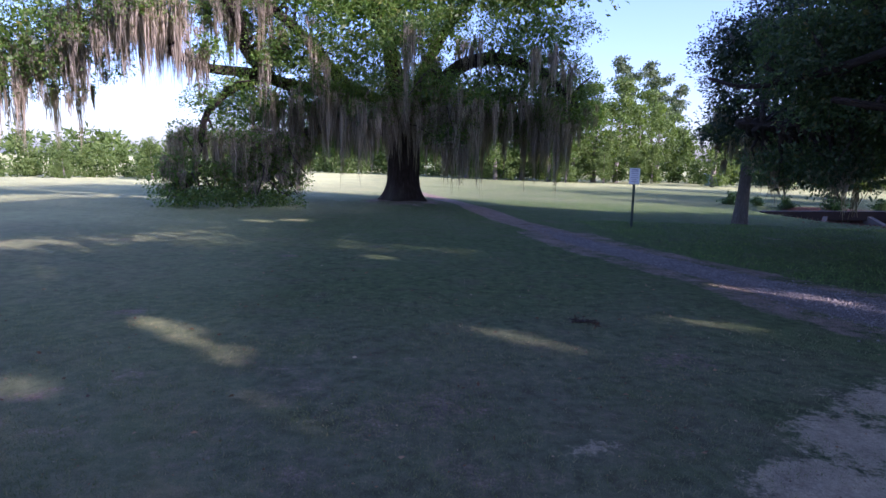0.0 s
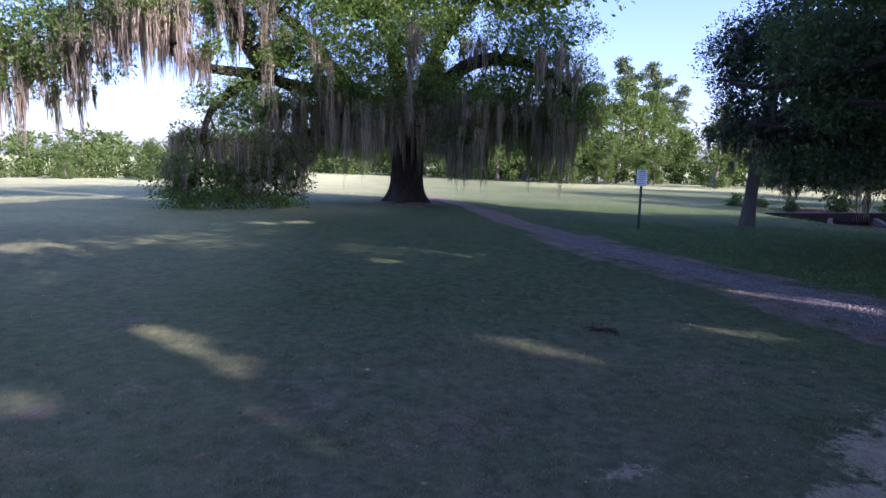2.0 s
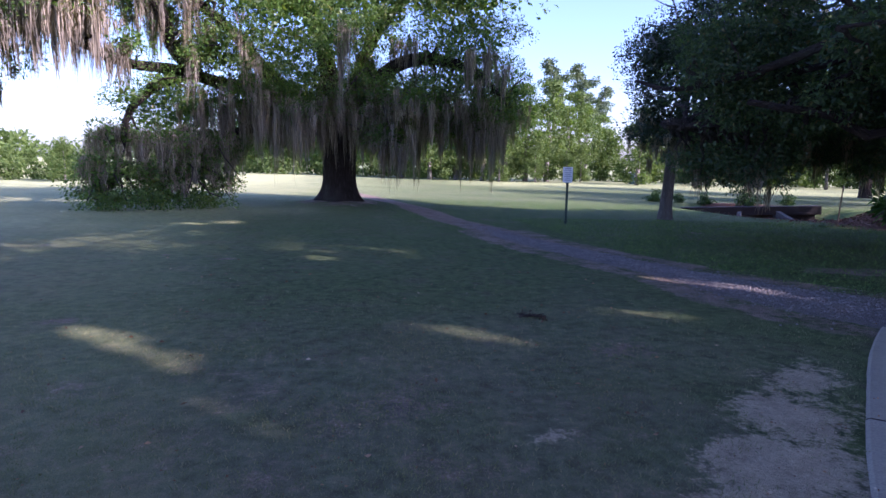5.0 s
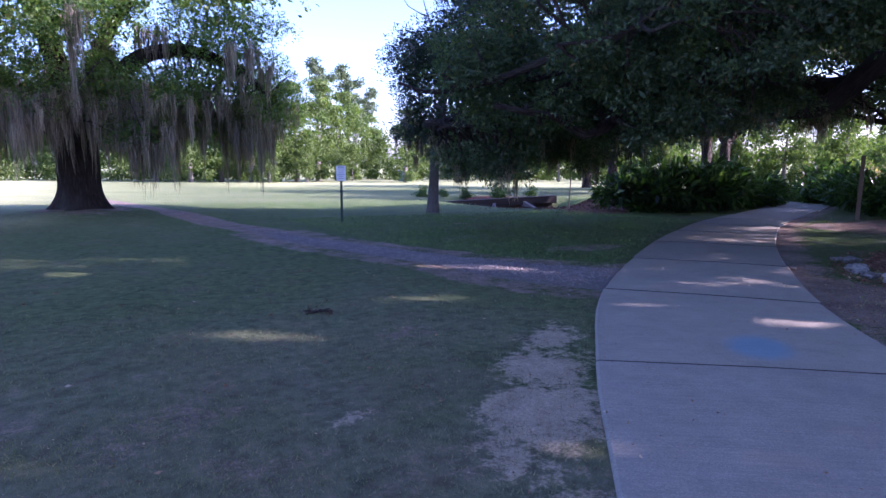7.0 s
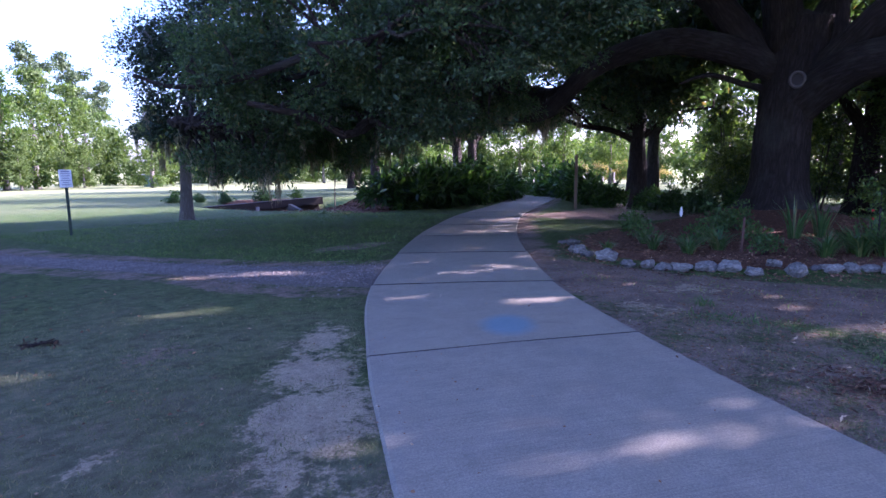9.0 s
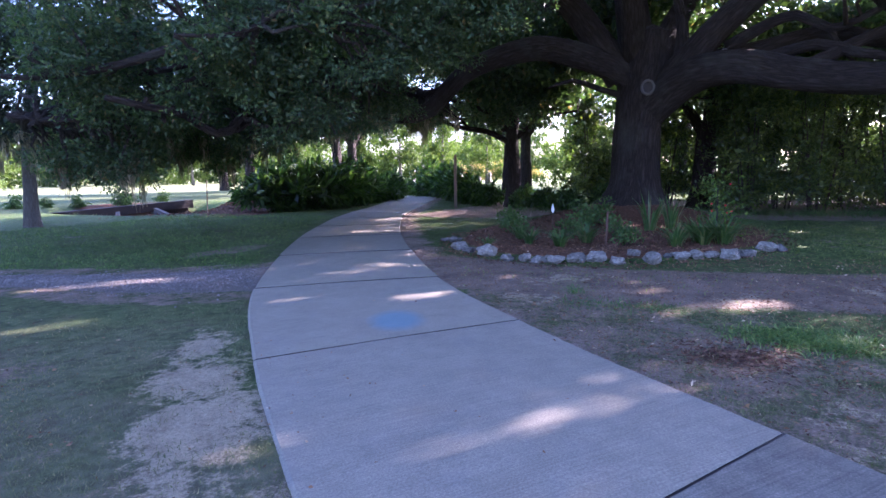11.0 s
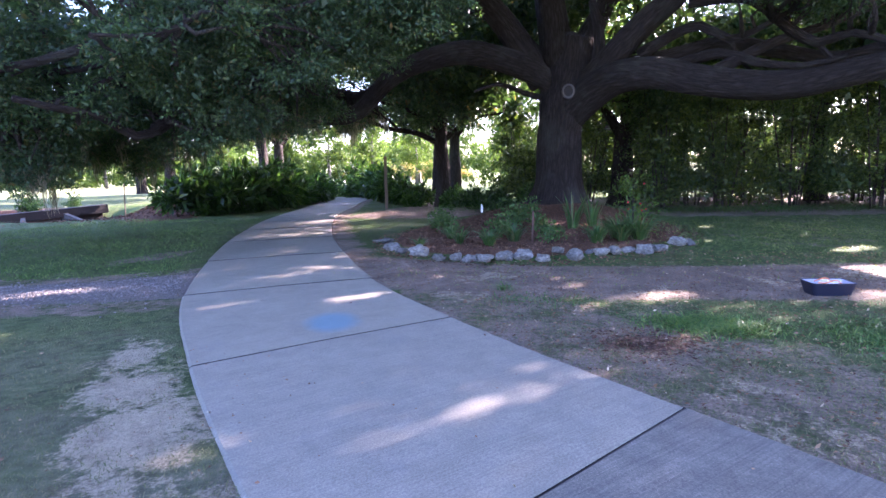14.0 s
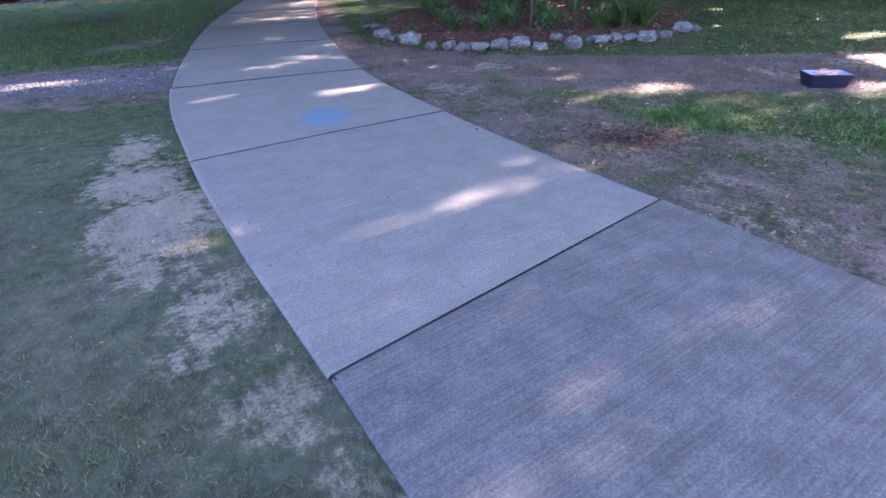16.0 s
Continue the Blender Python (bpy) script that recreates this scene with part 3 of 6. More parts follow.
def crown(blobs, dense, per, size, seed, sub=0.5, droop=0.2, width=0.22, beams=False, inner=0.0, spray=0.34, comb=1.0):
    """Leaves in clumps inside rounded masses (x, y, z, half width, half height)."""
    rng = np.random.default_rng(seed)
    cs, ws, fs = [], [], []
    per *= 2
    for x, y, z, rh, rv in blobs:
        n = max(3, int(0.5 * dense * (rh * rh * rv) ** 0.72))
        u = rng.normal(size=(n, 3))
        u /= np.linalg.norm(u, axis=1)[:, None]
        rad = rng.uniform(0.12, 1.12, n)[:, None] ** 0.55
        mid = np.array([x, y, z]) + u * rad * np.array([rh, rh, rv])
        spread = sub * rng.uniform(0.6, 1.75, n)
        off = rng.normal(size=(n, per, 3))
        off[:, :, 2] = np.abs(off[:, :, 2]) * np.where(rng.random((n, per)) < 0.72, 1, -0.6)
        off /= np.linalg.norm(off, axis=2)[:, :, None] + 1e-9
        off *= rng.uniform(0.35, 1.0, (n, per, 1)) ** 0.4
        place = mid[:, None] + off * spread[:, None, None] * np.array([1, 1, 0.6])
        way = off * 0.45 + rng.normal(size=(n, per, 3)) * 0.6 + np.array([0, 0, -droop]) + u[:, None] * 0.3
        keep = rng.random((n, per)) < np.clip(rng.uniform(0.5, 1.1, n) * (spread / sub) ** 1.2 * 0.75, 0.15, 1)[:, None]
        out = off * 0.9 + u[:, None] * 0.6 + np.array([0, 0, 0.25])
        fs.append((out / np.linalg.norm(out, axis=2)[:, :, None])[keep])
        cs.append(place[keep])
        ws.append(way[keep])
    cs, ws, fs = np.concatenate(cs), np.concatenate(ws), np.concatenate(fs)
    sizes = np.full(len(cs), size)
    if inner:
        # larger sprays of leaves that close the heart of each mass
        for x, y, z, rh, rv in blobs:
            big = min(spray, 0.25 * min(rh, rv) + 0.1)
            n = int(inner * 8.0 * rh * rv / (big * big))
            u = rng.normal(size=(n, 3))
            u /= np.linalg.norm(u, axis=1)[:, None]
            mid = np.array([x, y, z]) + u * rng.uniform(0.05, 0.62, n)[:, None] ** 0.5 * np.array([rh, rh, rv]) - u * big * 0.3
            cs, ws, fs, sizes = np.concatenate([cs, mid]), np.concatenate([ws, rng.normal(size=(n, 3))]), np.concatenate([fs, u]), np.concatenate([sizes, np.full(n, big)])
    if beams:
        d = ws / (np.linalg.norm(ws, axis=1)[:, None] + 1e-9) * sizes[:, None]
        hit = np.maximum(in_beam(cs + d * 0.5), np.where(sizes > 0.12, np.maximum(in_beam(cs + d), in_beam(cs)), 0))
        free = rng.random(len(cs)) < np.array([1.0, 0.16, 0.08])[hit]
        cs, ws, fs, sizes = cs[free], ws[free], fs[free], sizes[free]
    return leaf_cards(cs, ws, sizes, rng, width, 0.10, fs * comb)


def moss_strands(blobs, count, lo, hi, seed, anchors, thread=0.015, bunch=38):
    """Hanging bunches of thin grey strands from twigs and leaves: a ragged fringe, longest in its middle."""
    rng = np.random.default_rng(seed)
    weight = np.array([b[3] * (b[4] + 0.5) for b in blobs])
    share = rng.multinomial(count, weight / weight.sum())
    root = []
    for (x, y, z, rh, rv), k in zip(blobs, share):
        near = anchors[((anchors[:, 0] - x) / (rh * 1.3)) ** 2 + ((anchors[:, 1] - y) / (rh * 1.3)) ** 2 + ((anchors[:, 2] - z) / (rv * 1.5 + 0.2)) ** 2 < 1]
        if len(near) and k:
            root.append(near[rng.integers(0, len(near), k)])
    root = np.concatenate(root)
    count = len(root)
    length = lo + (hi - lo) * rng.random(count) ** 1.6
    length = np.minimum(length, rng.uniform(0.3, 0.92, count) * (root[:, 2] - land(root[:, 0], root[:, 1])))
    n = count * bunch
    turn, half = rng.uniform(0, np.pi, count), rng.uniform(0.08, 0.32, count)
    t = rng.normal(size=n) * 0.55
    along = np.repeat(np.stack([np.cos(turn), np.sin(turn), rng.normal(size=count) * 0.3], 1), bunch, 0) * (t * np.repeat(half, bunch))[:, None]
    root = np.repeat(root, bunch, 0) + along + rng.normal(size=(n, 3)) * 0.04
    length = np.repeat(length, bunch) * rng.uniform(0.3, 1.0, n) * np.exp(-t * t * 0.8)
    ang = rng.uniform(0, np.pi, n)
    side = np.stack([np.cos(ang), np.sin(ang), 0 * ang], 1)
    inward = -along * 0.55
    inward[:, 2] = 0
    rows = []
    for k, w in enumerate((0.25, 1.0, 0.75, 0.1)):
        f = k / 3
        mid = root + inward * f
        mid[:, :2] += rng.normal(size=(n, 2)) * 0.03 * (k > 0)
        mid[:, 2] -= length * f
        ww = (thread * w * rng.uniform(0.6, 1.5, n))[:, None]
        rows += [mid + side * ww, mid - side * ww]
    v = np.stack(rows, 1).reshape(-1, 3)
    f = (np.arange(n) * 8)[:, None, None] + np.array([[0, 1, 3, 2], [2, 3, 5, 4], [4, 5, 7, 6]])[None]
    low = land(v[:, 0], v[:, 1]) + 0.03
    v[:, 2] = np.maximum(v[:, 2], low)
    return v.astype(np.float32), f.reshape(-1, 4).astype(np.int32)


def twig_net(starts, blobs, seed, thick=0.05, each=3):
    """Thin crooked branches from points on the limbs out into the leaf masses."""
    rng = np.random.default_rng(seed)
    starts = np.asarray(starts, float)
    out = []
    for x, y, z, rh, rv in blobs:
        for _ in range(each):
            end = np.array([x, y, z]) + rng.normal(size=3) * [rh * 0.45, rh * 0.45, rv * 0.4]
            s = starts[np.argsort(np.linalg.norm(starts - end, axis=1))[rng.integers(0, 3)]]
            mid = (s + end) / 2 + rng.normal(size=3) * 0.12 * np.linalg.norm(end - s) + [0, 0, 0.08 * np.linalg.norm(end - s)]
            line = spline([s, mid, end], 0.6)
            line[1:] += rng.normal(size=line[1:].shape) * 0.05
            out.append(tube(line, [thick * rng.uniform(0.7, 1.5), thick * 0.25], 6))
    return joined(out)


def trunk_mesh(points, radii, seed, flare=1.5, seg=22):
    """A trunk whose foot spreads into root flares."""
    line = spline(points, 0.18)
    v, fs = tube(line, radii, seg, 0.07, seed, True)
    z0 = line[0][2]
    h = np.clip((v[:, 2] - z0) / 1.1, 0, 1)
    ang = np.arctan2(v[:, 1] - line[0][1], v[:, 0] - line[0][0])
    grow = 1 + (flare - 1) * (1 - h) ** 2.2 * (0.75 + 0.45 * np.sin(ang * 5 + seed))
    low = (v[:, 2] < z0 + 1.1)[:, None]
    out = np.column_stack([line[0][0] + (v[:, 0] - line[0][0]) * grow, line[0][1] + (v[:, 1] - line[0][1]) * grow, v[:, 2]])
    return np.where(low, out, v), fs


def tree(name, label, trunk, radii, limbs, blobs, leaf, mat_leaf, mat_bark, seed, moss=None, category="tree", group="", flare=1.5, twigs=0.05, each=3, limb_seg=12, upper=None, inner=1.0, spray=0.34, slim=0.22, comb=1.0):
    """A tree with its trunk, limbs, crown and hanging moss; all places in the world."""
    base = Vector(trunk[0])
    ob = thing(name, Matrix.Translation(base), label, category, group)

    def own(v):
        return np.asarray(v) - np.array(base)

    v, fs = trunk_mesh(trunk, radii, seed, flare)
    wood = LIMB_BARK if mat_bark is OAK_BARK else mat_bark
    part("trunk", grained(mesh_of("trunk", own(v), fs, wood, True), spline(trunk, 0.18), radii, 22), wood, ob)
    starts = [spline(trunk, 0.5)[len(spline(trunk, 0.5)) // 2:]]
    for k, (pts, r0, r1) in enumerate(limbs):
        line = spline(pts, 0.3)
        starts.append(line[len(line) // 4:])
        taper = [r0 * 1.12] + [r0 + (r1 - r0) * q for q in (0.12, 0.3, 0.5, 0.75, 1.0)]
        v, fs = tube(line, taper, limb_seg, 0.08, seed + k * 1.7)
        part("limb", grained(mesh_of("limb", own(v), fs, wood, True), line, taper, limb_seg), wood, ob)
    if each:
        v, fs = twig_net(np.concatenate(starts), blobs, seed + 5, twigs, each)
        tagged(part("branchwork", mesh_of("branchwork", own(v), fs, mat_bark, True), mat_bark, ob), kind="stuff")
    dense, per, size, sub = leaf
    v, f = crown(blobs, dense, per, size, seed + 9, sub, width=slim, beams=True, inner=inner, spray=spray, comb=comb)
    leaf_places = v[::4].astype(float)
    tagged(part("crown", mesh_of("crown", own(v), f, mat_leaf), mat_leaf, ob), kind="stuff")
    if upper:
        far_blobs, (dense, per, size, sub) = upper
        v, f = crown(far_blobs, dense, per, size, seed + 17, sub, beams=True, inner=5.0, spray=0.36)
        tagged(part("upper_crown", mesh_of("upper_crown", own(v), f, mat_leaf), mat_leaf, ob), kind="stuff")
    if moss:
        where, count, lo, hi, thread = moss
        v, f = moss_strands(where, count, lo, hi, seed + 13, leaf_places, thread)
        tagged(part("hanging_moss", mesh_of("hanging_moss", own(v), f, MOSS), MOSS, ob, "grey-brown Spanish moss in long strands"), kind="stuff")
    return ob


# ---- ground ----
def axis(lo, hi, fine, far):
    core = list(np.arange(lo, hi, fine))
    up, step = [core[-1]], fine
    while up[-1] < far:
        step *= 1.085
        up.append(up[-1] + step)
    down, step = [core[0]], fine
    while down[-1] > -far:
        step *= 1.085
        down.append(down[-1] - step)
    return np.array(down[:0:-1] + core + up[1:])


def build_ground():
    xs, ys = axis(-4.0, 12.5, 0.13, 2200), axis(-4.5, 9.0, 0.13, 2200)
    X, Y = np.meshgrid(xs, ys)
    x, y = X.ravel(), Y.ravel()
    path, gravel, track, yard = to_line(x, y, PATH_LINE), to_line(x, y, GRAVEL_LINE), to_line(x, y, TRACK_LINE, 1.0), to_line(x, y, YARD_LINE)
    z = land(x, y)
    z -= 0.06 * (1 - smooth(HALF - 0.12, HALF - 0.02, path))
    near = np.hypot(x, y) < 12
    z += np.where(near, 0.006 * wobble(x, y, 0.35, 3.0), 0) * smooth(HALF, HALF + 0.4, path)
    # worn, sandy places along the concrete
    sand = np.zeros_like(x)
    for cx, cy, rx, ry, k in ((1.95, 2.25, 0.62, 0.46, 1.05), (2.45, 2.85, 0.66, 0.42, 0.92), (3.1, 3.45, 0.6, 0.32, 0.9), (1.15, 1.35, 0.64, 0.34, 0.76), (0.72, 0.78, 0.5, 0.24, 0.68), (0.5, 0.3, 0.4, 0.2, 0.7), (0.9, 2.72, 0.34, 0.20, 0.6), (1.5, 1.9, 0.4, 0.3, 0.6)):
        c, s = math.cos(0.76), math.sin(0.76)
        u, v = c * (x - cx) + s * (y - cy), -s * (x - cx) + c * (y - cy)
        sand = np.maximum(sand, k * np.exp(-((u / rx) ** 2 + (v / ry) ** 2) * 0.9))
    for cx, cy, r in ((2.7, -1.1, 0.5), (3.3, -0.8, 0.35), (6.1, -0.7, 0.55), (6.9, 1.3, 0.6), (7.5, -3.2, 0.8), (7.0, -1.9, 0.5), (5.6, 1.5, 0.5), (8.4, 6.6, 0.0001)):
        sand = np.maximum(sand, 0.62 * np.exp(-(((x - cx) / r) ** 2 + ((y - cy) / (r * 1.3)) ** 2)))
    width = np.interp(y, [4.5, 6.0, 7.5, 11.0, 20.0], [1.15, 0.95, 0.55, 0.48, 0.35])
    stony = (1 - smooth(width * 0.75, width * 1.15, gravel)) * (1 - 0.6 * smooth(10.0, 15.0, y)) * (1 - smooth(15.5, 19.5, y))
    mulch = bed_mask(x, y) * (1 - smooth(17.5, 18.5, x))
    mulch = np.maximum(mulch, 0.85 * np.exp(-(((x - 4.15) / 0.33) ** 2 + ((y + 0.42) / 0.42) ** 2)))
    lip = (1 - smooth(0.78, 1.02, np.hypot((0.5 * (x - 22.2) + 0.866 * (y - 27.8)) / 8.6, (0.866 * (x - 22.2) - 0.5 * (y - 27.8)) / 4.4)))
    mulch = np.maximum(mulch, 0.95 * lip)
    mulch = np.maximum(mulch, 0.9 * (1 - smooth(0.6, 1.1, np.hypot((x - 21.5) / 4.5, (y - 23.0) / 3.4))))
    mulch = np.maximum(mulch, 0.9 * (1 - smooth(0.7, 1.1, np.hypot((0.66 * (x - 19.4) + 0.75 * (y - 18.8)) / 5.2, (0.75 * (x - 19.4) - 0.66 * (y - 18.8)) / 2.4))))
    soil = np.maximum(1 - smooth(0.75, 1.5, yard), 0.95 * (1 - smooth(0.3, 0.85, track)))
    soil = np.maximum(soil, 0.85 * (1 - smooth(0.0, 1.3, path - HALF)) * (x > 6.5) * ((y - 4.2) < (x - 6.5) * 0.55))
    soil = np.maximum(soil, 0.72 * (1 - smooth(0.6, 3.6, path - HALF)) * (x > 2.0) * (y < 2.2))
    soil = np.maximum(soil, 0.8 * (1 - smooth(1.0, 2.6, np.hypot(x + 0.3, y - 22.7))))
    soil = np.maximum(soil, 0.44 * (1 - smooth(2.5, 5.0, np.hypot(x + 0.8, y - 1.2))))
    for cx, cy, r in ((-2.62, 5.41, 0.30), (-5.06, 10.3, 0.35), (-2.82, 9.31, 0.3), (-1.96, 9.03, 0.3), (-2.2, 3.3, 0.3), (2.1, 4.2, 0.5), (0.3, 3.2, 0.5), (9.0, 13.8, 0.6)):
        soil = np.maximum(soil, 0.72 * np.exp(-(((x - cx) / r) ** 2 + ((y - cy) / (r * 0.8)) ** 2)))
    soil = np.maximum(soil, 0.7 * (1 - smooth(0.6, 1.1, np.abs(gravel - width - 0.2) / 0.45)) * (y < 14))
    soil = np.maximum(soil, 0.75 * (1 - smooth(0.4, 1.2, np.hypot((x - 8.0) / 1.5, (y - 7.9) / 0.6))))
    soil = np.maximum(soil, 0.48 * (1 - smooth(0.7, 1.2, np.hypot((x - 13.0) / 4.0, (y + 4.2) / 3.4))))
    soil = np.maximum(soil, 0.9 * smooth(15.5, 17.5, x) * (1 - smooth(8.0, 10.0, y)) * (1 - smooth(26, 30, x)) * (y > -16))
    lush = 0.9 * smooth(2.0, 7.0, x + 0.25 * y) * (1 - smooth(26, 40, y)) * (1 - smooth(1.0, 2.0, np.hypot(x, y) / 40))
    lush = np.maximum(lush, 0.8 * (1 - smooth(2.0, 4.5, np.hypot((x - 3.2) / 1.6, (y + 0.5) / 1.2))) * (x > 2))
    lush = np.maximum(lush, 0.55 * (1 - smooth(5, 11, np.hypot(x + 1, y - 20))))
    lush = np.maximum(lush, 0.8 * smooth(2.2, 5.0, path) * smooth(-10, -1, x) * smooth(-2.0, 1.0, y) * smooth(3.0, 7.0, np.hypot(x, y)) * (0.8 + 0.2 * wobble(x, y, 3.0, 0.4)))
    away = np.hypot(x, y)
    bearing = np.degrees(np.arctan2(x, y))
    # pale mask by bearing and distance, set where the open grass looks sunlit
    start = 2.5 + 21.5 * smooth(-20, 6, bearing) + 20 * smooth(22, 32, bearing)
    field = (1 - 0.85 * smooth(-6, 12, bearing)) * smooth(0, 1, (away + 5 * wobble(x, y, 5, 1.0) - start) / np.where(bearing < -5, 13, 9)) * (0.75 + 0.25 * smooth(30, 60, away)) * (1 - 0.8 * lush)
    # a sunlit strip painted across the far right of the field
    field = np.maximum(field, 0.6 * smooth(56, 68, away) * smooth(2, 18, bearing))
    ny, nx = X.shape
    a = (np.arange(ny - 1)[:, None] * nx + np.arange(nx - 1)).ravel()
    faces = np.stack([a, a + 1, a + nx + 1, a + nx], 1)
    me = mesh_of("ground", np.column_stack([x, y, z]), faces, GROUND, True)
    col = me.attributes.new("cover", "FLOAT_COLOR", "POINT")
    col.data.foreach_set("color", np.column_stack([sand, stony, mulch, lush]).astype(np.float32).ravel())
    at = me.attributes.new("soil", "FLOAT", "POINT")
    at.data.foreach_set("value", soil.astype(np.float32))
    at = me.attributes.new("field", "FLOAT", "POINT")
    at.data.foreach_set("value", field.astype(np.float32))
    tagged(new("ground", me), "short dewy grass with worn sandy and leaf-strewn soil", "ground", kind="structure")


build_ground()


# ---- concrete cart path ----
def build_path():
    line = spline(PATH_LINE, 0.08)
    run = np.concatenate([[0], np.cumsum(np.linalg.norm(np.diff(line, axis=0), axis=1))])
    way = np.gradient(line, axis=0)
    way /= np.linalg.norm(way, axis=1)[:, None]
    side = np.column_stack([way[:, 1], -way[:, 0]])

    def station(p):
        return run[np.argmin(np.hypot(line[:, 0] - p[0], line[:, 1] - p[1]))]

    joints = [station(p) for p in ((1.94, 0.05), (3.77, 2.0), (5.80, 3.79))]
    joints[0] -= 0.045
    skews = {0: 0.18, 1: 0.10, 2: 0.02}
    gaps = {-1: 0.008, 0: 0.006, 1: 0.012, 2: 0.028}
    step = joints[1] - joints[0]
    before = 0
    while joints[0] > step:
        joints.insert(0, joints[0] - step)
        before += 1
    while joints[-1] < run[-1] - step:
        joints.append(joints[-1] + 2.95)
    root = tagged(new("cart_path"), "curving pale concrete cart path in broomed slabs", "path", kind="structure")
    rng = np.random.default_rng(4)
    for i, (a, b) in enumerate(zip(joints, joints[1:])):
        ka, kb = (skews.get(j - before, 0.05) for j in (i, i + 1))
        m = 14 if a < 22 else 8
        s = np.linspace(a + gaps.get(i - before, 0.02), b - gaps.get(i + 1 - before, 0.02), m)
        slip, lift = rng.uniform(-0.012, 0.012), rng.uniform(0.0, 0.004)
        prof = [(-HALF, -0.10), (-HALF, 0.010), (-HALF + 0.02, 0.022), (0, 0.030), (HALF - 0.02, 0.022), (HALF, 0.010), (HALF, -0.10)]
        v = []
        for k in range(m):
            for u, h in prof:
                at = s[k] + u * (ka + (kb - ka) * k / (m - 1))
                c, o = (np.array([np.interp(at, run, w[:, j]) for j in (0, 1)]) for w in (line, side))
                q = c + o * (u + slip + (rng.uniform(-0.003, 0.003) if abs(u) > 1 else 0))
                v.append((*q, float(land(*q)) + h + lift - 0.006))
        n = len(prof)
        f = [(k * n + j, k * n + j + 1, (k + 1) * n + j + 1, (k + 1) * n + j) for k in range(m - 1) for j in range(n - 1)]
        bm = bmesh.new()
        vs = [bm.verts.new(q) for q in v]
        for q in f:
            bm.faces.new([vs[i] for i in q])
        bm.faces.new(vs[:n]).material_index = 1
        bm.faces.new(vs[-n:][::-1]).material_index = 1
        bmesh.ops.recalc_face_normals(bm, faces=bm.faces[:])
        part("slab", bm, WORN_CONCRETE if i < before else CONCRETE, root).data.materials.append(FILLER)
        bm = bmesh.new()
        rows = []
        for u in np.linspace(-HALF + 0.01, HALF - 0.01, 8):
            for ds, dz in ((-0.03, -0.06), (-0.03, 0.0), (0.03, 0.0), (0.03, -0.06)):
                at = b + u * kb + ds
                q = [np.interp(at, run, line[:, j]) + u * np.interp(at, run, side[:, j]) for j in (0, 1)]
                rows.append(bm.verts.new((*q, float(land(*q)) + 0.012 + dz)))
        for k in range(7):
            for j in range(3):
                bm.faces.new((rows[k * 4 + j], rows[k * 4 + j + 1], rows[k * 4 + j + 5], rows[k * 4 + j + 4]))
        bmesh.ops.recalc_face_normals(bm, faces=bm.faces[:])
        part("joint_filler", bm, FILLER, root, "dark dirt-filled joint")


build_path()

# ---- the moss-hung oak beyond the lawn ----
G = land_at
LEFT_BLOBS = [
    (-10.9, 18.0, 4.6, 2.7, 1.5), (-8.3, 18.2, 6.0, 2.6, 1.0), (-6.0, 20.6, 6.7, 2.2, 1.2), (-1.8, 20.9, 5.8, 3.2, 2.0),
    (1.0, 22.0, 6.7, 1.9, 1.7), (4.0, 21.3, 5.7, 2.3, 1.5), (2.5, 20.3, 3.6, 1.5, 0.7), (5.9, 22.7, 4.1, 1.5, 1.5), (1.4, 20.5, 2.3, 0.9, 0.5),
    (-4.0, 20.4, 4.9, 1.5, 1.0), (-3.1, 20.6, 3.7, 1.4, 0.8), (-1.7, 20.9, 3.1, 1.4, 0.7), (-4.9, 20.8, 3.1, 1.0, 0.6), (0.6, 21.3, 3.7, 1.5, 0.8), (3.6, 21.6, 4.0, 1.6, 0.9), (5.2, 21.9, 3.0, 1.2, 0.7)]
# the low limb that lies on the grass in a thicket
LEFT_BLOBS += [(-7.2, 18.5, 0.75, 0.8, 0.95), (-6.9, 18.9, 1.9, 0.75, 0.5), (-6.1, 19.5, 0.8, 0.9, 0.95), (-5.3, 20.3, 0.95, 1.0, 1.0), (-4.5, 20.9, 0.8, 0.9, 0.8), (-5.6, 20.0, 2.0, 1.0, 0.55), (-4.2, 21.2, 1.9, 1.0, 0.6), (-7.0, 18.4, 0.2, 1.0, 0.5), (-5.8, 19.4, 0.15, 1.1, 0.5), (-4.7, 20.4, 0.1, 1.0, 0.5), (-6.2, 18.6, 4.7, 0.7, 0.4), (-5.5, 19.3, 3.7, 0.7, 0.4), (-6.3, 18.5, 3.1, 0.5, 0.4), (-4.8, 19.9, 4.5, 0.7, 0.4)]
# the shaded side behind the trunk
LEFT_BLOBS += [(-0.7, 25.0, 4.0, 4.2, 1.3), (-6.8, 24.1, 3.1, 2.0, 1.3), (-2.6, 22.6, 3.2, 2.4, 0.8), (1.2, 23.0, 3.0, 2.2, 0.7), (3.8, 22.6, 2.6, 1.6, 0.7), (-3.2, 25.4, 2.5, 2.6, 1.1), (-0.4, 26.2, 2.3, 2.4, 1.0), (1.8, 25.4, 2.5, 2.6, 1.0), (5.6, 25.0, 2.3, 1.8, 0.9), (7.0, 24.2, 3.4, 1.4, 1.2)]
LEFT_TOP = [(-2.0, 22.6, 8.0, 5.0, 1.5), (4.0, 22.4, 8.0, 3.2, 1.5)]
rng = np.random.default_rng(12)
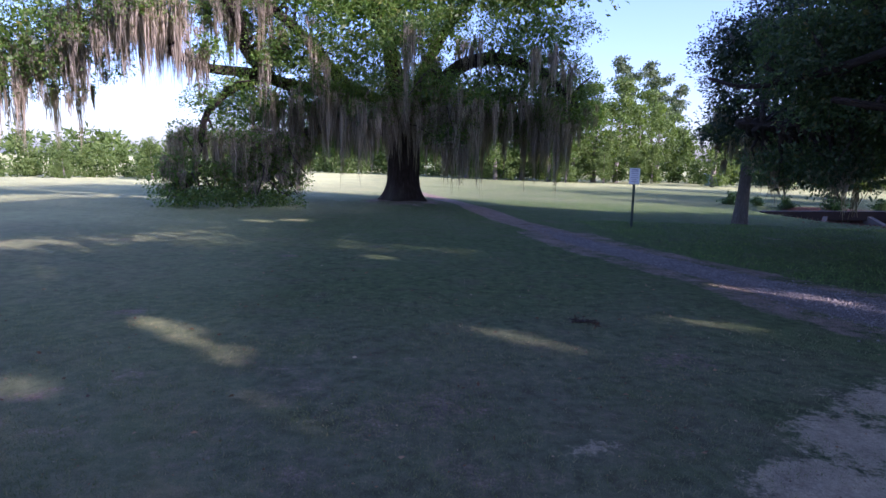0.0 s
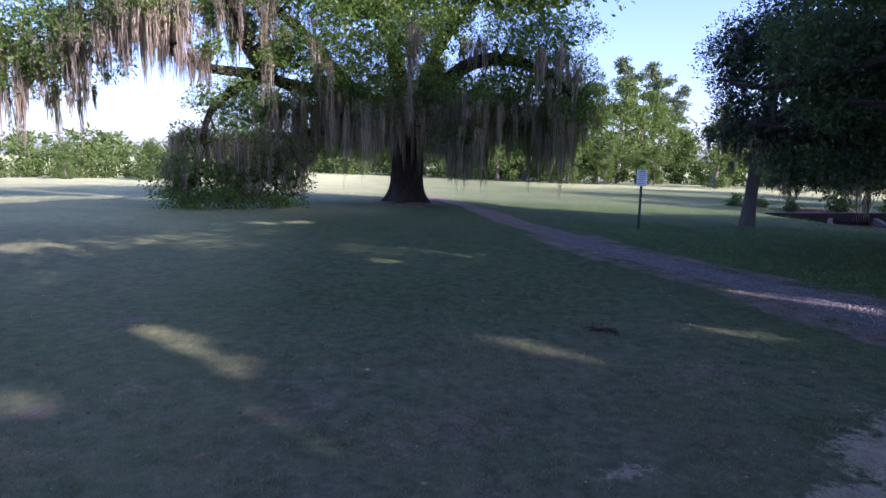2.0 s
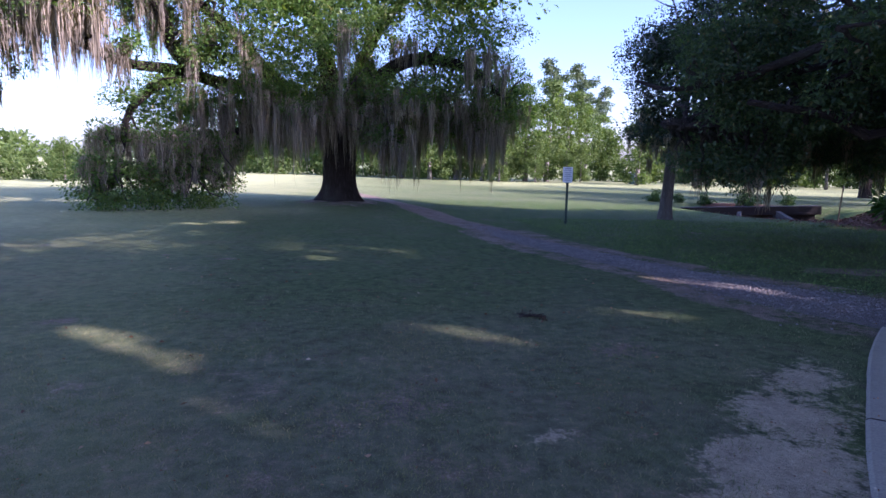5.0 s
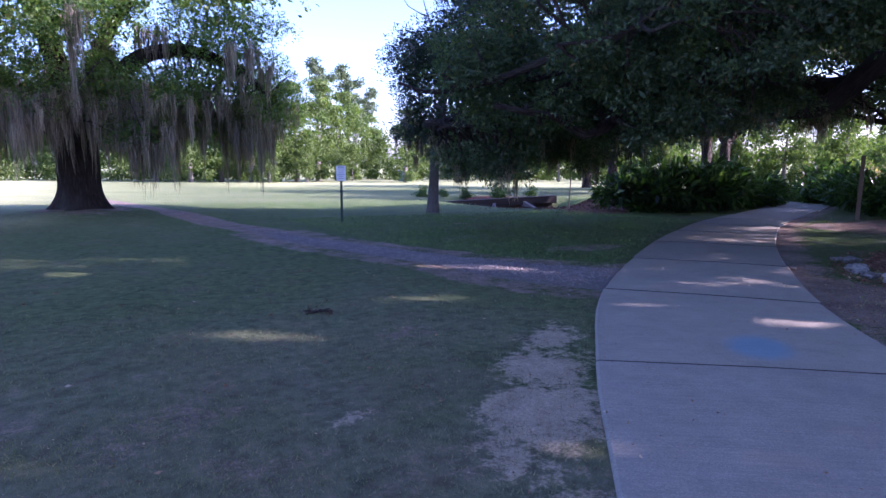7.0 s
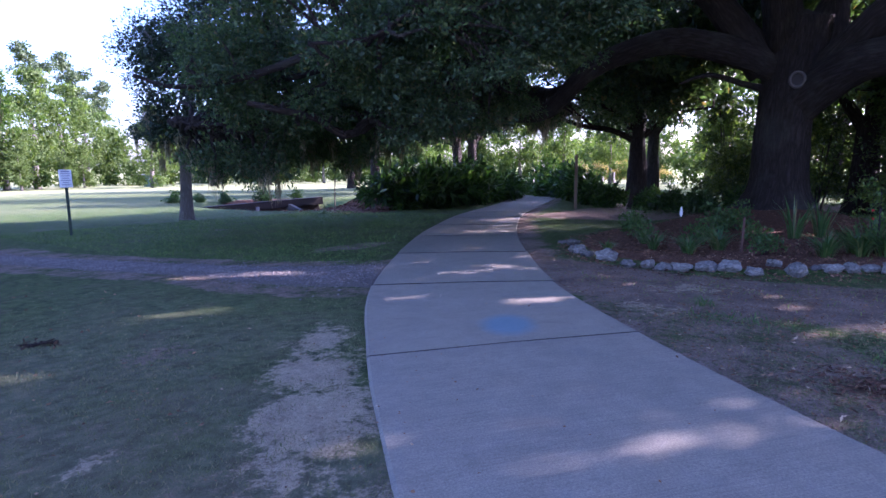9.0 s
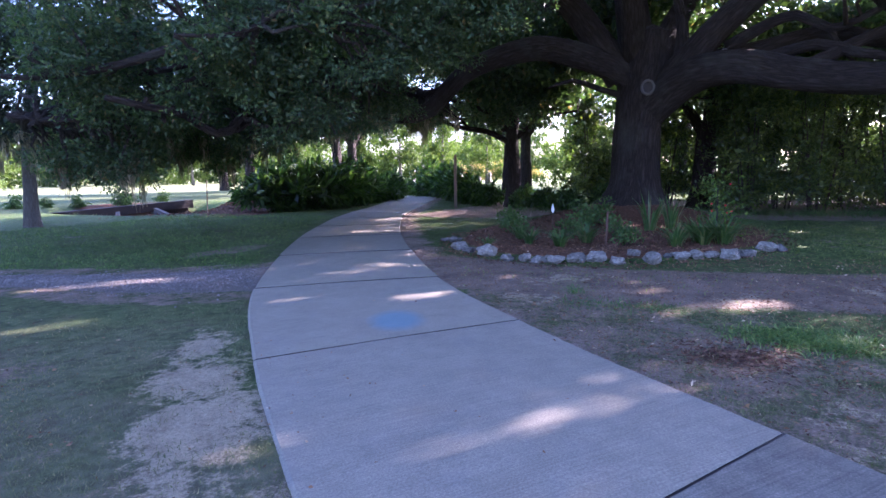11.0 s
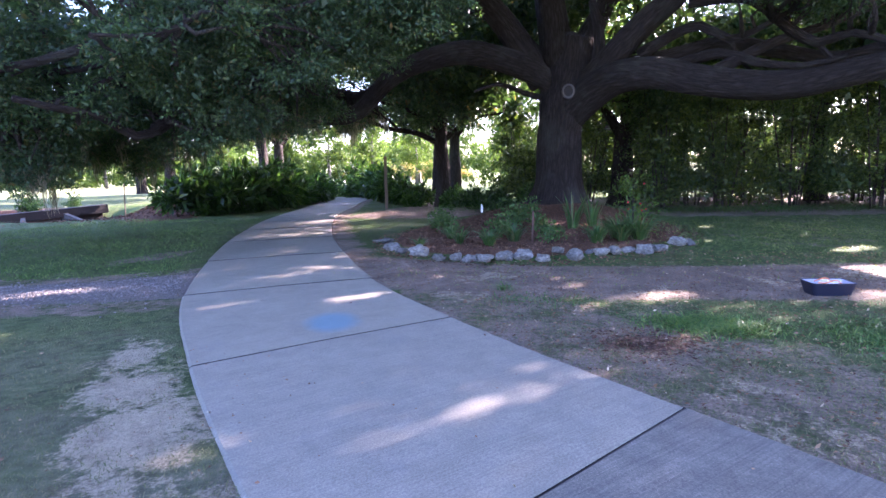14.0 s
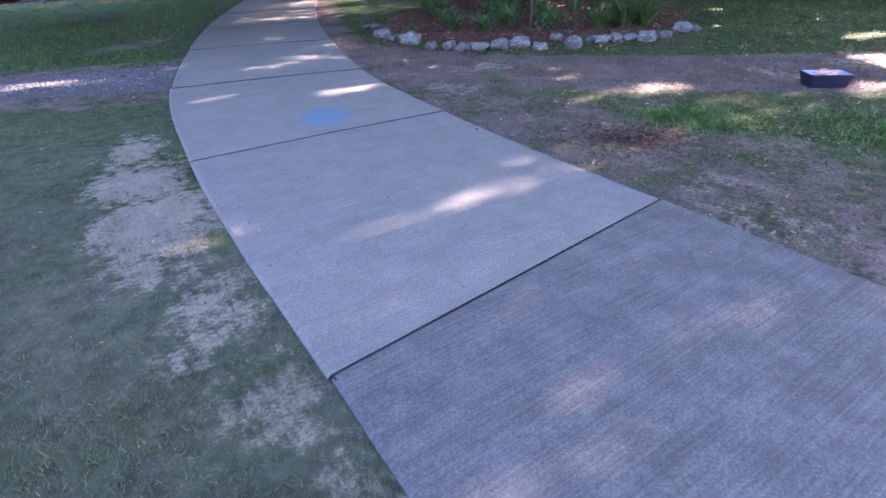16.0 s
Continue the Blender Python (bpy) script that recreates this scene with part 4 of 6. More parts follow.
LEFT_MOSS = [(-9.4, 18.2, 5.2, 1.0, 0.5), (-8.2, 18.0, 5.6, 0.7, 0.4), (-7.2, 18.6, 5.0, 0.8, 0.5), (-10.9, 18.2, 3.9, 1.3, 0.5), (-5.6, 20.4, 6.0, 1.2, 0.6), (-7.6, 17.8, 5.2, 0.5, 0.4), (-6.9, 17.9, 5.4, 0.5, 0.4)] * 5
LEFT_MOSS += [(-7.3, 18.4, 1.7, 0.6, 0.4), (-6.8, 18.6, 2.2, 0.6, 0.4), (-6.0, 19.4, 1.6, 0.8, 0.4), (-5.2, 20.0, 2.2, 0.8, 0.4), (-4.4, 20.8, 2.0, 0.8, 0.4), (-5.6, 19.7, 1.2, 0.8, 0.4), (-7.4, 18.3, 1.0, 0.5, 0.4), (-4.8, 20.4, 1.2, 0.8, 0.4)] * 3
LEFT_MOSS += [(-3.4, 20.4, 3.2, 1.2, 0.5), (-2.0, 20.7, 2.9, 1.2, 0.5), (-0.8, 20.8, 2.9, 1.0, 0.5), (0.5, 21.0, 3.2, 1.2, 0.5), (-0.4, 21.4, 3.4, 0.9, 0.5), (1.9, 21.0, 3.2, 1.2, 0.5), (3.4, 21.4, 3.4, 1.2, 0.5), (5.0, 21.8, 2.9, 1.2, 0.5), (6.2, 22.4, 3.2, 1.0, 0.5)] * 3
LEFT_MOSS += [(-2.8, 22.2, 2.7, 1.6, 0.5), (-1.2, 22.0, 2.9, 1.2, 0.5), (0.9, 22.0, 2.7, 1.3, 0.5), (2.2, 22.4, 2.6, 1.3, 0.4), (3.6, 22.2, 2.5, 1.3, 0.4), (5.4, 22.8, 2.6, 1.2, 0.4), (-4.4, 21.6, 2.6, 1.2, 0.6), (-2.0, 24.6, 3.0, 1.8, 0.5), (1.6, 24.6, 2.9, 1.8, 0.5), (4.8, 24.4, 2.8, 1.4, 0.5)]
for x, y, z, rh, rv in LEFT_BLOBS[3:16]:
    for k in range(4):
        a = rng.uniform(0, 6.28)
        LEFT_MOSS.append((x + math.cos(a) * rh * 0.75, y + math.sin(a) * rh * 0.75, z - rng.uniform(0.3, 1.0) * rv, rng.uniform(0.35, 0.7), 0.4))
LIVE_LIMBS = [([(-0.6, 22.9, 2.2), (-2.4, 22.2, 3.6), (-4.2, 21.4, 3.9), (-5.4, 20.8, 4.2), (-6.7, 19.6, 4.2), (-7.6, 18.6, 4.6), (-9.2, 18.2, 5.2)], 0.28, 0.07),
              ([(-5.0, 21.0, 4.1), (-5.9, 20.0, 3.6), (-6.5, 19.1, 2.7), (-6.7, 18.9, 1.6), (-7.0, 18.8, 0.5)], 0.13, 0.07),
              ([(0.0, 22.8, 2.6), (1.4, 22.2, 4.6), (3.0, 21.8, 5.1), (4.8, 21.8, 4.6), (6.2, 22.4, 3.6)], 0.32, 0.10),
              ([(-0.4, 23.0, 3.0), (-0.9, 22.6, 5.6), (-1.6, 22.2, 7.2), (-2.4, 22.4, 8.6)], 0.38, 0.14),
              ([(-0.2, 23.2, 3.0), (1.0, 23.6, 6.0), (2.4, 23.4, 7.8)], 0.30, 0.12)]
LIVE_LIMBS += [([(-0.5, 23.1, 2.6), (-3.0, 24.0, 3.8), (-6.2, 24.4, 4.6)], 0.24, 0.09),
              ([(-2.4, 22.4, 4.0), (-4.6, 20.6, 6.2), (-7.8, 19.0, 7.4)], 0.22, 0.08),
              ([(-5.0, 21.0, 4.15), (-5.5, 20.2, 4.9), (-5.6, 19.7, 5.7), (-6.0, 19.3, 6.5), (-6.6, 19.0, 7.6)], 0.24, 0.12),
              ([(-0.6, 22.6, 2.4), (-2.6, 21.9, 2.6), (-4.6, 20.9, 1.9), (-5.8, 20.0, 0.9)], 0.20, 0.08)]
tree("live_oak", "spreading live oak hung with grey Spanish moss over the lawn",
     [(-0.3, 23.0, G(-0.3, 23.0) - 0.25), (-0.3, 23.0, 1.0), (-0.35, 23.0, 2.3), (-0.4, 23.1, 3.4)], [0.70, 0.62, 0.60, 0.52],
     LIVE_LIMBS,
     LEFT_BLOBS, (58, 62, 0.094, 0.42), OAK_LEAF, OAK_BARK, 11, (LEFT_MOSS, 1150, 0.4, 2.7, 0.012), twigs=0.05, each=4, inner=1.15, spray=0.22, flare=1.9, upper=(LEFT_TOP, (22, 28, 0.22, 0.6)))

# ---- the small oak beside the ditch, leaf colour darkened for shade ----
tree("young_oak", "young live oak with shade-darkened leaves and a straight pale trunk", [(11.0, 18.7, G(11.0, 18.7) - 0.2), (11.03, 18.7, 0.8), (11.1, 18.6, 2.2), (11.3, 18.0, 5.0)], [0.22, 0.185, 0.175, 0.10],
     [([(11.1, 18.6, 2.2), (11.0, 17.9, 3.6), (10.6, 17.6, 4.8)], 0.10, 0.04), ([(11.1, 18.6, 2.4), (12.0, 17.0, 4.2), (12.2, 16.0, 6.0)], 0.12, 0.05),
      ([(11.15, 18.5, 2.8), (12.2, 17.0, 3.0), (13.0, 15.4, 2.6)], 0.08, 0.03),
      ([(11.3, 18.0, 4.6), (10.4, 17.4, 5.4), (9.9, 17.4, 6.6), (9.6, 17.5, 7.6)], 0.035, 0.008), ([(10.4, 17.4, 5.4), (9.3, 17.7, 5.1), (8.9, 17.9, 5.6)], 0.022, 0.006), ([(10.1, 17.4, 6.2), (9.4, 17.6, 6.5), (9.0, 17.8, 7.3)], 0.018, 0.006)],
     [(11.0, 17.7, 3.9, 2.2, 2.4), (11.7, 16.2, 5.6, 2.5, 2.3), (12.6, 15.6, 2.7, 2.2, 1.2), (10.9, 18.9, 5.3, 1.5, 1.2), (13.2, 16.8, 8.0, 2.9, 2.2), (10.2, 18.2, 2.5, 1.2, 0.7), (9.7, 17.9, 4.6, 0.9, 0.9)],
     (64, 50, 0.10, 0.38), SHADE_LEAF, PALE_BARK, 21, ([(10.2, 18.2, 2.2, 1.2, 0.5), (12.0, 17.0, 1.9, 2.2, 0.4)], 70, 0.4, 1.1, 0.016), flare=1.3, inner=1.6, spray=0.24, twigs=0.03, each=4)

# ---- the great oak beside the path ----
OAK_BLOBS = [
    (7.7, 10.2, 3.3, 2.1, 1.7), (7.6, 7.6, 3.5, 1.7, 1.2), (8.3, 5.9, 3.7, 1.6, 1.0), (9.7, 4.4, 3.6, 1.5, 0.9), (8.8, 9.4, 2.3, 2.2, 0.7),
    (9.3, 7.1, 2.2, 1.4, 0.55), (8.9, 11.8, 2.2, 1.7, 0.6), (9.5, 8.4, 3.0, 1.8, 1.3), (10.1, 3.3, 4.1, 1.2, 0.7), (11.9, 7.0, 3.0, 1.2, 0.6),
    (9.6, 7.8, 5.6, 3.4, 1.3), (12.1, 3.4, 6.4, 3.6, 1.2), (14.3, -3.9, 4.7, 2.2, 0.7), (10.3, 12.3, 2.4, 1.6, 0.75), (12.3, 12.8, 2.5, 1.7, 0.8), (14.4, 12.4, 2.6, 1.6, 0.75), (16.3, 12.9, 2.7, 1.5, 0.7), (18.2, 13.7, 3.0, 1.4, 0.7), (9.2, 13.4, 2.1, 1.3, 0.6)]
OAK_BLOBS += [(10.2, 8.0, 2.4, 1.0, 0.5), (15.0, 8.8, 3.3, 0.8, 0.4), (16.2, 9.0, 3.4, 0.8, 0.4), (12.9, 9.6, 2.6, 1.2, 0.5)]


def clumped(blobs, count, seed):
    """Breaks wide leaf masses into smaller ones with gaps between."""
    rng = np.random.default_rng(seed)
    out = []
    for x, y, z, rh, rv in blobs:
        if rh < 1.1:
            out.append((x, y, z, rh, rv))
            continue
        for _ in range(count):
            u = rng.normal(size=3)
            u *= rng.uniform(0.3, 1.0) / np.linalg.norm(u)
            k = rng.uniform(0.3, 0.5)
            out.append((x + u[0] * rh * 0.85, y + u[1] * rh * 0.85, z + u[2] * rv * 0.85, rh * k, max(0.28, rv * k * 1.05)))
    return out


OAK_BLOBS = clumped(OAK_BLOBS[:19], 8, 36) + OAK_BLOBS[19:]
# sprays that droop low at the rim of the crown, clear of the path
rng = np.random.default_rng(37)
for k in range(34):
    a, d = radians(rng.uniform(33, 59)), rng.uniform(12.0, 19.0)
    x, y = d * math.sin(a), d * math.cos(a)
    z = rng.uniform(1.25, 2.2) if float(to_line(x, y, PATH_LINE, 0.5)) > 2.2 else rng.uniform(2.7, 3.0)
    OAK_BLOBS.append((x, y, z, rng.uniform(0.45, 0.85), rng.uniform(0.3, 0.55)))
# thin hanging branches over the far bend
for k in range(20):
    a, d = radians(rng.uniform(54, 67)), rng.uniform(17.0, 23.0)
    OAK_BLOBS.append((d * math.sin(a), d * math.cos(a), rng.uniform(2.5, 3.5), rng.uniform(0.45, 0.85), rng.uniform(0.22, 0.4)))
# above the lawn and over the bed; the high ones added unseen for shade
OAK_TOP = [(12.5, -0.5, 14.5, 4.4, 1.6), (9.5, -3.5, 13.2, 3.6, 1.5), (11.5, -5.5, 16.0, 3.5, 1.5), (13.6, 1.6, 15.6, 2.6, 1.3), (7.0, -5.0, 12.4, 3.0, 1.4), (17.0, -7.0, 8.0, 3.4, 1.3), (21.0, -9.5, 9.0, 3.4, 1.4), (12.5, -7.5, 8.6, 3.2, 1.4), (20.8, 3.6, 5.4, 1.9, 1.2), (22.3, 5.2, 3.9, 1.6, 1.3), (24.2, 8.0, 3.9, 1.8, 1.5), (27.0, 9.6, 3.8, 2.2, 1.5), (20.4, 15.0, 3.4, 1.8, 0.9), (24.0, 16.2, 3.5, 2.0, 0.9), (14.5, 13.0, 4.3, 2.4, 1.0)]
# over the path and behind the trunk, the two highest added for shade
OAK_TOP += [(18.5, 14.2, 4.4, 2.6, 1.0), (22.5, 15.5, 4.6, 2.6, 1.0), (27.0, 12.5, 6.6, 3.6, 1.4), (11.6, 13.2, 4.4, 2.0, 1.2), (17.0, 13.0, 6.2, 3.4, 1.3), (22.5, 13.0, 6.2, 3.6, 1.4), (14.6, 9.2, 10.6, 3.4, 1.5), (17.6, 7.6, 11.8, 3.8, 1.7), (23.0, 8.4, 6.6, 3.0, 1.6), (24.5, 5.2, 7.4, 3.0, 1.8), (20.5, 5.2, 5.0, 2.8, 1.2), (19.8, 2.4, 6.4, 2.8, 1.3), (21.5, 7.6, 4.4, 2.2, 1.0), (15.6, -1.6, 7.4, 5.6, 1.5), (20.4, -3.5, 5.0, 3.1, 0.8)]
# high over the lawn, carried by the long limbs; added out of view for shade
OAK_TOP += [(6.0, 1.8, 9.0, 2.8, 0.9), (3.6, 5.6, 8.3, 2.8, 0.8), (6.4, 7.4, 8.2, 2.8, 0.8), (1.0, 8.6, 7.8, 2.4, 0.7), (4.6, 11.0, 7.4, 2.2, 0.7), (-1.2, 4.6, 8.6, 2.2, 0.7), (13.4, 8.6, 12.9, 2.8, 1.5), (17.4, 8.6, 14.2, 3.2, 1.6), (21.0, 8.0, 15.0, 3.0, 1.6), (16.5, 11.5, 13.0, 3.4, 1.6)]
# over the far bend of the path, added to block sun and sky
OAK_TOP += [(19.0, 10.0, 14.2, 3.2, 1.6), (16.6, 13.4, 10.4, 3.0, 1.5), (12.0, 6.0, 12.6, 3.4, 1.4), (21.0, -2.5, 9.4, 3.6, 1.6), (25.0, -4.0, 11.4, 3.6, 1.6), (9.4, 9.6, 6.0, 2.6, 1.1), (13.0, 6.4, 7.4, 2.8, 1.1), (12.0, 7.6, 6.5, 2.3, 0.7), (15.0, 9.0, 6.6, 2.3, 0.7), (18.0, 10.6, 6.4, 2.3, 0.7), (21.0, 11.8, 6.4, 2.3, 0.8), (9.6, 5.4, 6.2, 1.8, 0.6)]
# the wide upper crown
OAK_TOP += [(18.8, -7.0, 4.8, 2.6, 1.2), (16.0, 1.5, 11.8, 5.8, 2.6), (22.0, 3.5, 8.6, 4.4, 2.0), (13.5, 9.5, 6.6, 3.8, 1.5), (19.0, 9.5, 6.9, 4.2, 1.7), (11.5, -3.5, 9.4, 4.0, 1.8), (17.0, -6.5, 10.8, 4.6, 2.2)]
GREAT_LIMBS = [([(16.5, 1.35, 3.3), (16.15, 2.1, 3.75), (15.7, 2.9, 4.05), (15.2, 3.9, 4.25), (14.75, 5.1, 3.95), (14.5, 5.85, 3.5), (14.2, 6.55, 2.72), (13.8, 7.25, 2.55), (13.2, 8.3, 2.85), (12.4, 9.6, 3.3)], 0.36, 0.10),
              ([(16.55, 1.3, 2.55), (16.1, 0.65, 3.05), (15.6, 0.0, 3.4), (15.15, -0.9, 3.42), (14.95, -2.1, 3.12), (14.7, -3.6, 2.92), (14.4, -4.8, 3.08), (14.0, -6.2, 3.4), (13.4, -8.2, 4.4)], 0.44, 0.18),
              ([(16.4, 0.9, 3.0), (15.8, 0.1, 3.9), (15.65, -0.7, 4.7), (15.5, -1.7, 5.5), (15.2, -3.0, 6.8)], 0.40, 0.14)]
GREAT_LIMBS += [([(16.5, 1.4, 3.6), (16.5, 1.7, 5.3), (16.4, 2.1, 7.2), (16.2, 2.6, 9.5)], 0.48, 0.16),
              ([(16.4, 0.3, 3.7), (16.5, -1.3, 3.95), (16.4, -2.7, 4.2), (16.15, -4.1, 3.85), (15.9, -5.2, 3.62), (15.5, -6.8, 4.1)], 0.24, 0.12),
              ([(16.4, 1.9, 3.5), (15.6, 3.2, 5.4), (14.0, 4.6, 6.2), (11.4, 5.8, 5.6), (9.4, 6.6, 4.4)], 0.38, 0.10),
              ([(16.3, 1.6, 4.0), (14.4, 1.6, 5.6), (12.4, 2.4, 6.2), (10.4, 3.6, 4.9)], 0.30, 0.08)]
GREAT_LIMBS += [([(14.0, 4.6, 6.2), (12.6, 7.6, 5.0), (11.4, 10.2, 3.7), (10.6, 12.2, 3.1), (10.0, 13.6, 3.2)], 0.20, 0.06),
              ([(11.4, 5.8, 5.6), (9.6, 7.4, 4.2), (8.2, 8.8, 3.2), (7.2, 10.2, 2.9)], 0.13, 0.04),
              ([(11.4, 10.2, 3.7), (10.2, 10.2, 2.9), (8.9, 10.6, 2.5)], 0.09, 0.03),
              ([(9.4, 6.6, 4.4), (8.0, 7.5, 3.7), (6.8, 8.8, 3.0), (6.1, 10.4, 2.8), (5.9, 11.6, 3.1)], 0.10, 0.03),
              ([(9.6, 7.4, 4.2), (8.2, 9.0, 2.8), (7.3, 10.8, 2.2), (6.9, 12.2, 2.3)], 0.09, 0.03)]
GREAT_LIMBS += [([(9.4, 6.6, 4.4), (8.0, 6.2, 3.9), (7.0, 6.4, 3.3), (6.3, 7.0, 3.2)], 0.08, 0.025),
              ([(16.4, 2.1, 7.2), (15.0, 0.6, 11.0), (12.6, -0.8, 14.0), (10.0, -3.2, 13.6), (7.4, -4.8, 12.4)], 0.24, 0.06),
              ([(15.0, 0.6, 11.0), (13.4, -3.0, 14.4), (11.5, -5.4, 15.8)], 0.16, 0.05),
              ([(16.8, 1.2, 3.8), (18.8, 0.2, 6.2), (20.6, -1.0, 8.0)], 0.36, 0.12),
              ([(16.8, 1.8, 3.8), (18.6, 4.0, 6.0), (20.6, 6.4, 6.8)], 0.34, 0.12),
              ([(14.5, 5.85, 3.5), (15.4, 7.0, 3.3), (16.6, 8.6, 3.6), (17.6, 10.0, 4.4)], 0.14, 0.05)]
# limbs out of view, added to carry the shading leaf masses
GREAT_LIMBS += [([(12.4, 2.4, 6.2), (9.4, 2.6, 8.0), (6.0, 3.4, 8.8), (3.2, 6.6, 8.2), (0.8, 8.8, 7.7)], 0.16, 0.04),
              ([(6.0, 3.4, 8.8), (6.0, 7.2, 8.2), (4.6, 11.0, 7.3)], 0.08, 0.03),
              ([(16.4, 2.1, 7.2), (14.6, 4.4, 10.6), (12.2, 6.0, 12.2)], 0.2, 0.05),
              ([(16.2, 2.6, 9.5), (17.0, 6.4, 12.4), (16.6, 11.0, 13.4)], 0.18, 0.06),
              ([(17.0, 6.4, 12.4), (16.8, 10.4, 10.8), (16.6, 13.2, 10.2)], 0.1, 0.04)]
GREAT_LIMBS += [([(15.0, -2.0, 3.2), (15.2, -3.4, 3.9), (15.6, -4.6, 4.3), (16.4, -6.4, 5.0)], 0.14, 0.06)]
GREAT_LIMBS += [([(16.0, -0.6, 4.0), (15.8, -1.4, 4.4), (15.5, -2.0, 4.5), (15.2, -2.6, 4.1), (14.9, -3.1, 4.2), (14.6, -3.7, 4.5)], 0.15, 0.05),
              ([(15.5, -1.7, 5.1), (15.3, -3.0, 5.0), (15.0, -3.8, 4.2), (14.7, -4.3, 3.8), (14.3, -4.8, 3.9), (13.9, -5.4, 3.6)], 0.16, 0.07),
              ([(15.8, -1.3, 3.6), (15.3, -2.4, 3.8), (14.9, -3.1, 3.5), (14.5, -4.0, 3.3), (14.1, -4.7, 3.4)], 0.14, 0.05)]
GREAT_LIMBS += [([(15.2, -2.6, 4.1), (15.4, -2.9, 3.6), (15.5, -3.3, 3.3)], 0.06, 0.02),
              ([(16.5, 1.7, 3.0), (16.0, 2.4, 3.2), (15.5, 3.0, 3.4), (15.2, 3.6, 3.2)], 0.09, 0.03),
              ([(14.7, -4.3, 3.8), (14.6, -4.7, 3.3), (14.4, -5.0, 3.2)], 0.06, 0.02)]
GREAT_LIMBS += [([(9.6, 8.2, 3.3), (8.8, 8.1, 2.2), (8.2, 8.2, 1.9), (7.6, 8.3, 2.2), (6.8, 8.4, 2.3), (6.3, 8.6, 2.4)], 0.1, 0.05),
              ([(11.0, 6.0, 4.3), (10.3, 6.4, 3.3), (9.6, 6.8, 2.9), (9.2, 7.0, 2.6)], 0.1, 0.04),
              ([(16.2, 0.5, 3.3), (16.0, 0.4, 4.5), (15.8, 0.6, 5.4)], 0.2, 0.1)]
tree("great_oak", "massive old live oak with low spreading limbs above a planted bed",
     [(16.6, 1.5, G(16.6, 1.5) - 0.35), (16.6, 1.48, 0.9), (16.55, 1.46, 2.1), (16.5, 1.3, 3.4), (16.5, 1.2, 4.6)], [0.78, 0.63, 0.61, 0.68, 0.62],
     GREAT_LIMBS,
     OAK_BLOBS, (125, 58, 0.086, 0.27), CURTAIN_LEAF, OAK_BARK, 31,
     (OAK_BLOBS[-58:] + OAK_BLOBS[-20:] * 2 + [(12.5, 7.5, 3.2, 2.5, 0.6), (11.9, 7.0, 3.0, 1.4, 0.6)], 300, 0.4, 1.1, 0.010), flare=2.0, spray=0.17, slim=0.19, comb=0.6, inner=0.7, twigs=0.045, each=5, limb_seg=16, upper=(OAK_TOP, (20, 28, 0.22, 0.5)))

def limb_scars():
    oak = bpy.data.objects["great_oak"]
    for x, y, z, r in ((15.78, 1.16, 3.15, 0.15), (15.35, -0.55, 3.75, 0.10), (14.85, -2.0, 3.15, 0.09)):
        m = look((x, y, z), (0, 0, 1.4)) @ Matrix.Rotation(radians(180), 4, "Y")
        m = Matrix.Translation(-oak.matrix_world.translation) @ m
        ring_line = [(r * math.cos(a), 1.15 * r * math.sin(a), 0.0) for a in np.linspace(0, 2 * math.pi, 19)]
        v, fs = tube(np.array(ring_line), [r * 0.22, r * 0.22], 8, 0.25, z, cap=False)
        bowl = np.array([(0, 0, -0.05)] + ring_line[:-1])
        k = np.arange(18)
        scar = part("limb_scar", mesh_of("limb_scar", [m @ Vector(q) for q in v], fs, SCAR, True), SCAR, oak, "healed ring of bark where a limb was cut")
        part("scar_heart", mesh_of("scar_heart", [m @ Vector(q) for q in bowl], np.stack([0 * k, k + 1, (k + 1) % 18 + 1], 1), SCAR_HEART, True), SCAR_HEART, scar, "dark sunken heart of the scar")


limb_scars()

# ---- trees behind and beside the great oak ----
def edge_oak(name, label, x, y, s, seed, lift=0.0, leaf=(13, 25, 0.24, 0.55), stout=1.0):
    g, rng = G(x, y), np.random.default_rng(seed)
    turn = rng.uniform(0, 6.28)

    def at(u, v, h):
        return (x + s * (u * math.cos(turn) - v * math.sin(turn)), y + s * (u * math.sin(turn) + v * math.cos(turn)), g + s * h)

    masses = [(0.0, 0.0, 8.8, 3.2, 2.2), (2.4, 1.0, 6.4, 2.4, 1.5), (-2.4, 0.8, 6.8, 2.4, 1.6), (0.4, -2.2, 6.2, 2.4, 1.7), (-0.8, 2.2, 5.4, 2.2, 1.4), (0.3, 0.0, 4.6 + lift, 2.4, 0.8)]
    tree(name, label, [at(0, 0, -0.3), at(0.05, 0, 1.2), at(0.1, 0.1, 3.2)], [0.36 * s * stout, 0.28 * s * stout, 0.24 * s * stout],
         [([at(0.1, 0.1, 2.6), at(1.4, 0.6, 4.6), at(2.8, 1.0, 6.2)], 0.18, 0.06), ([at(0.1, 0.1, 2.8), at(-1.2, 0.8, 5.0), at(-2.6, 0.8, 6.8)], 0.18, 0.06), ([at(0.1, 0.1, 3.0), at(0.2, -1.0, 6.0), at(0.2, -1.4, 9.0)], 0.2, 0.06)],
         [(*at(*m[:3]), m[3] * s, m[4] * s) for m in masses], leaf, DARK_LEAF, OAK_BARK, seed, each=3, group="trees at the edge of the grounds", inner=1.25)


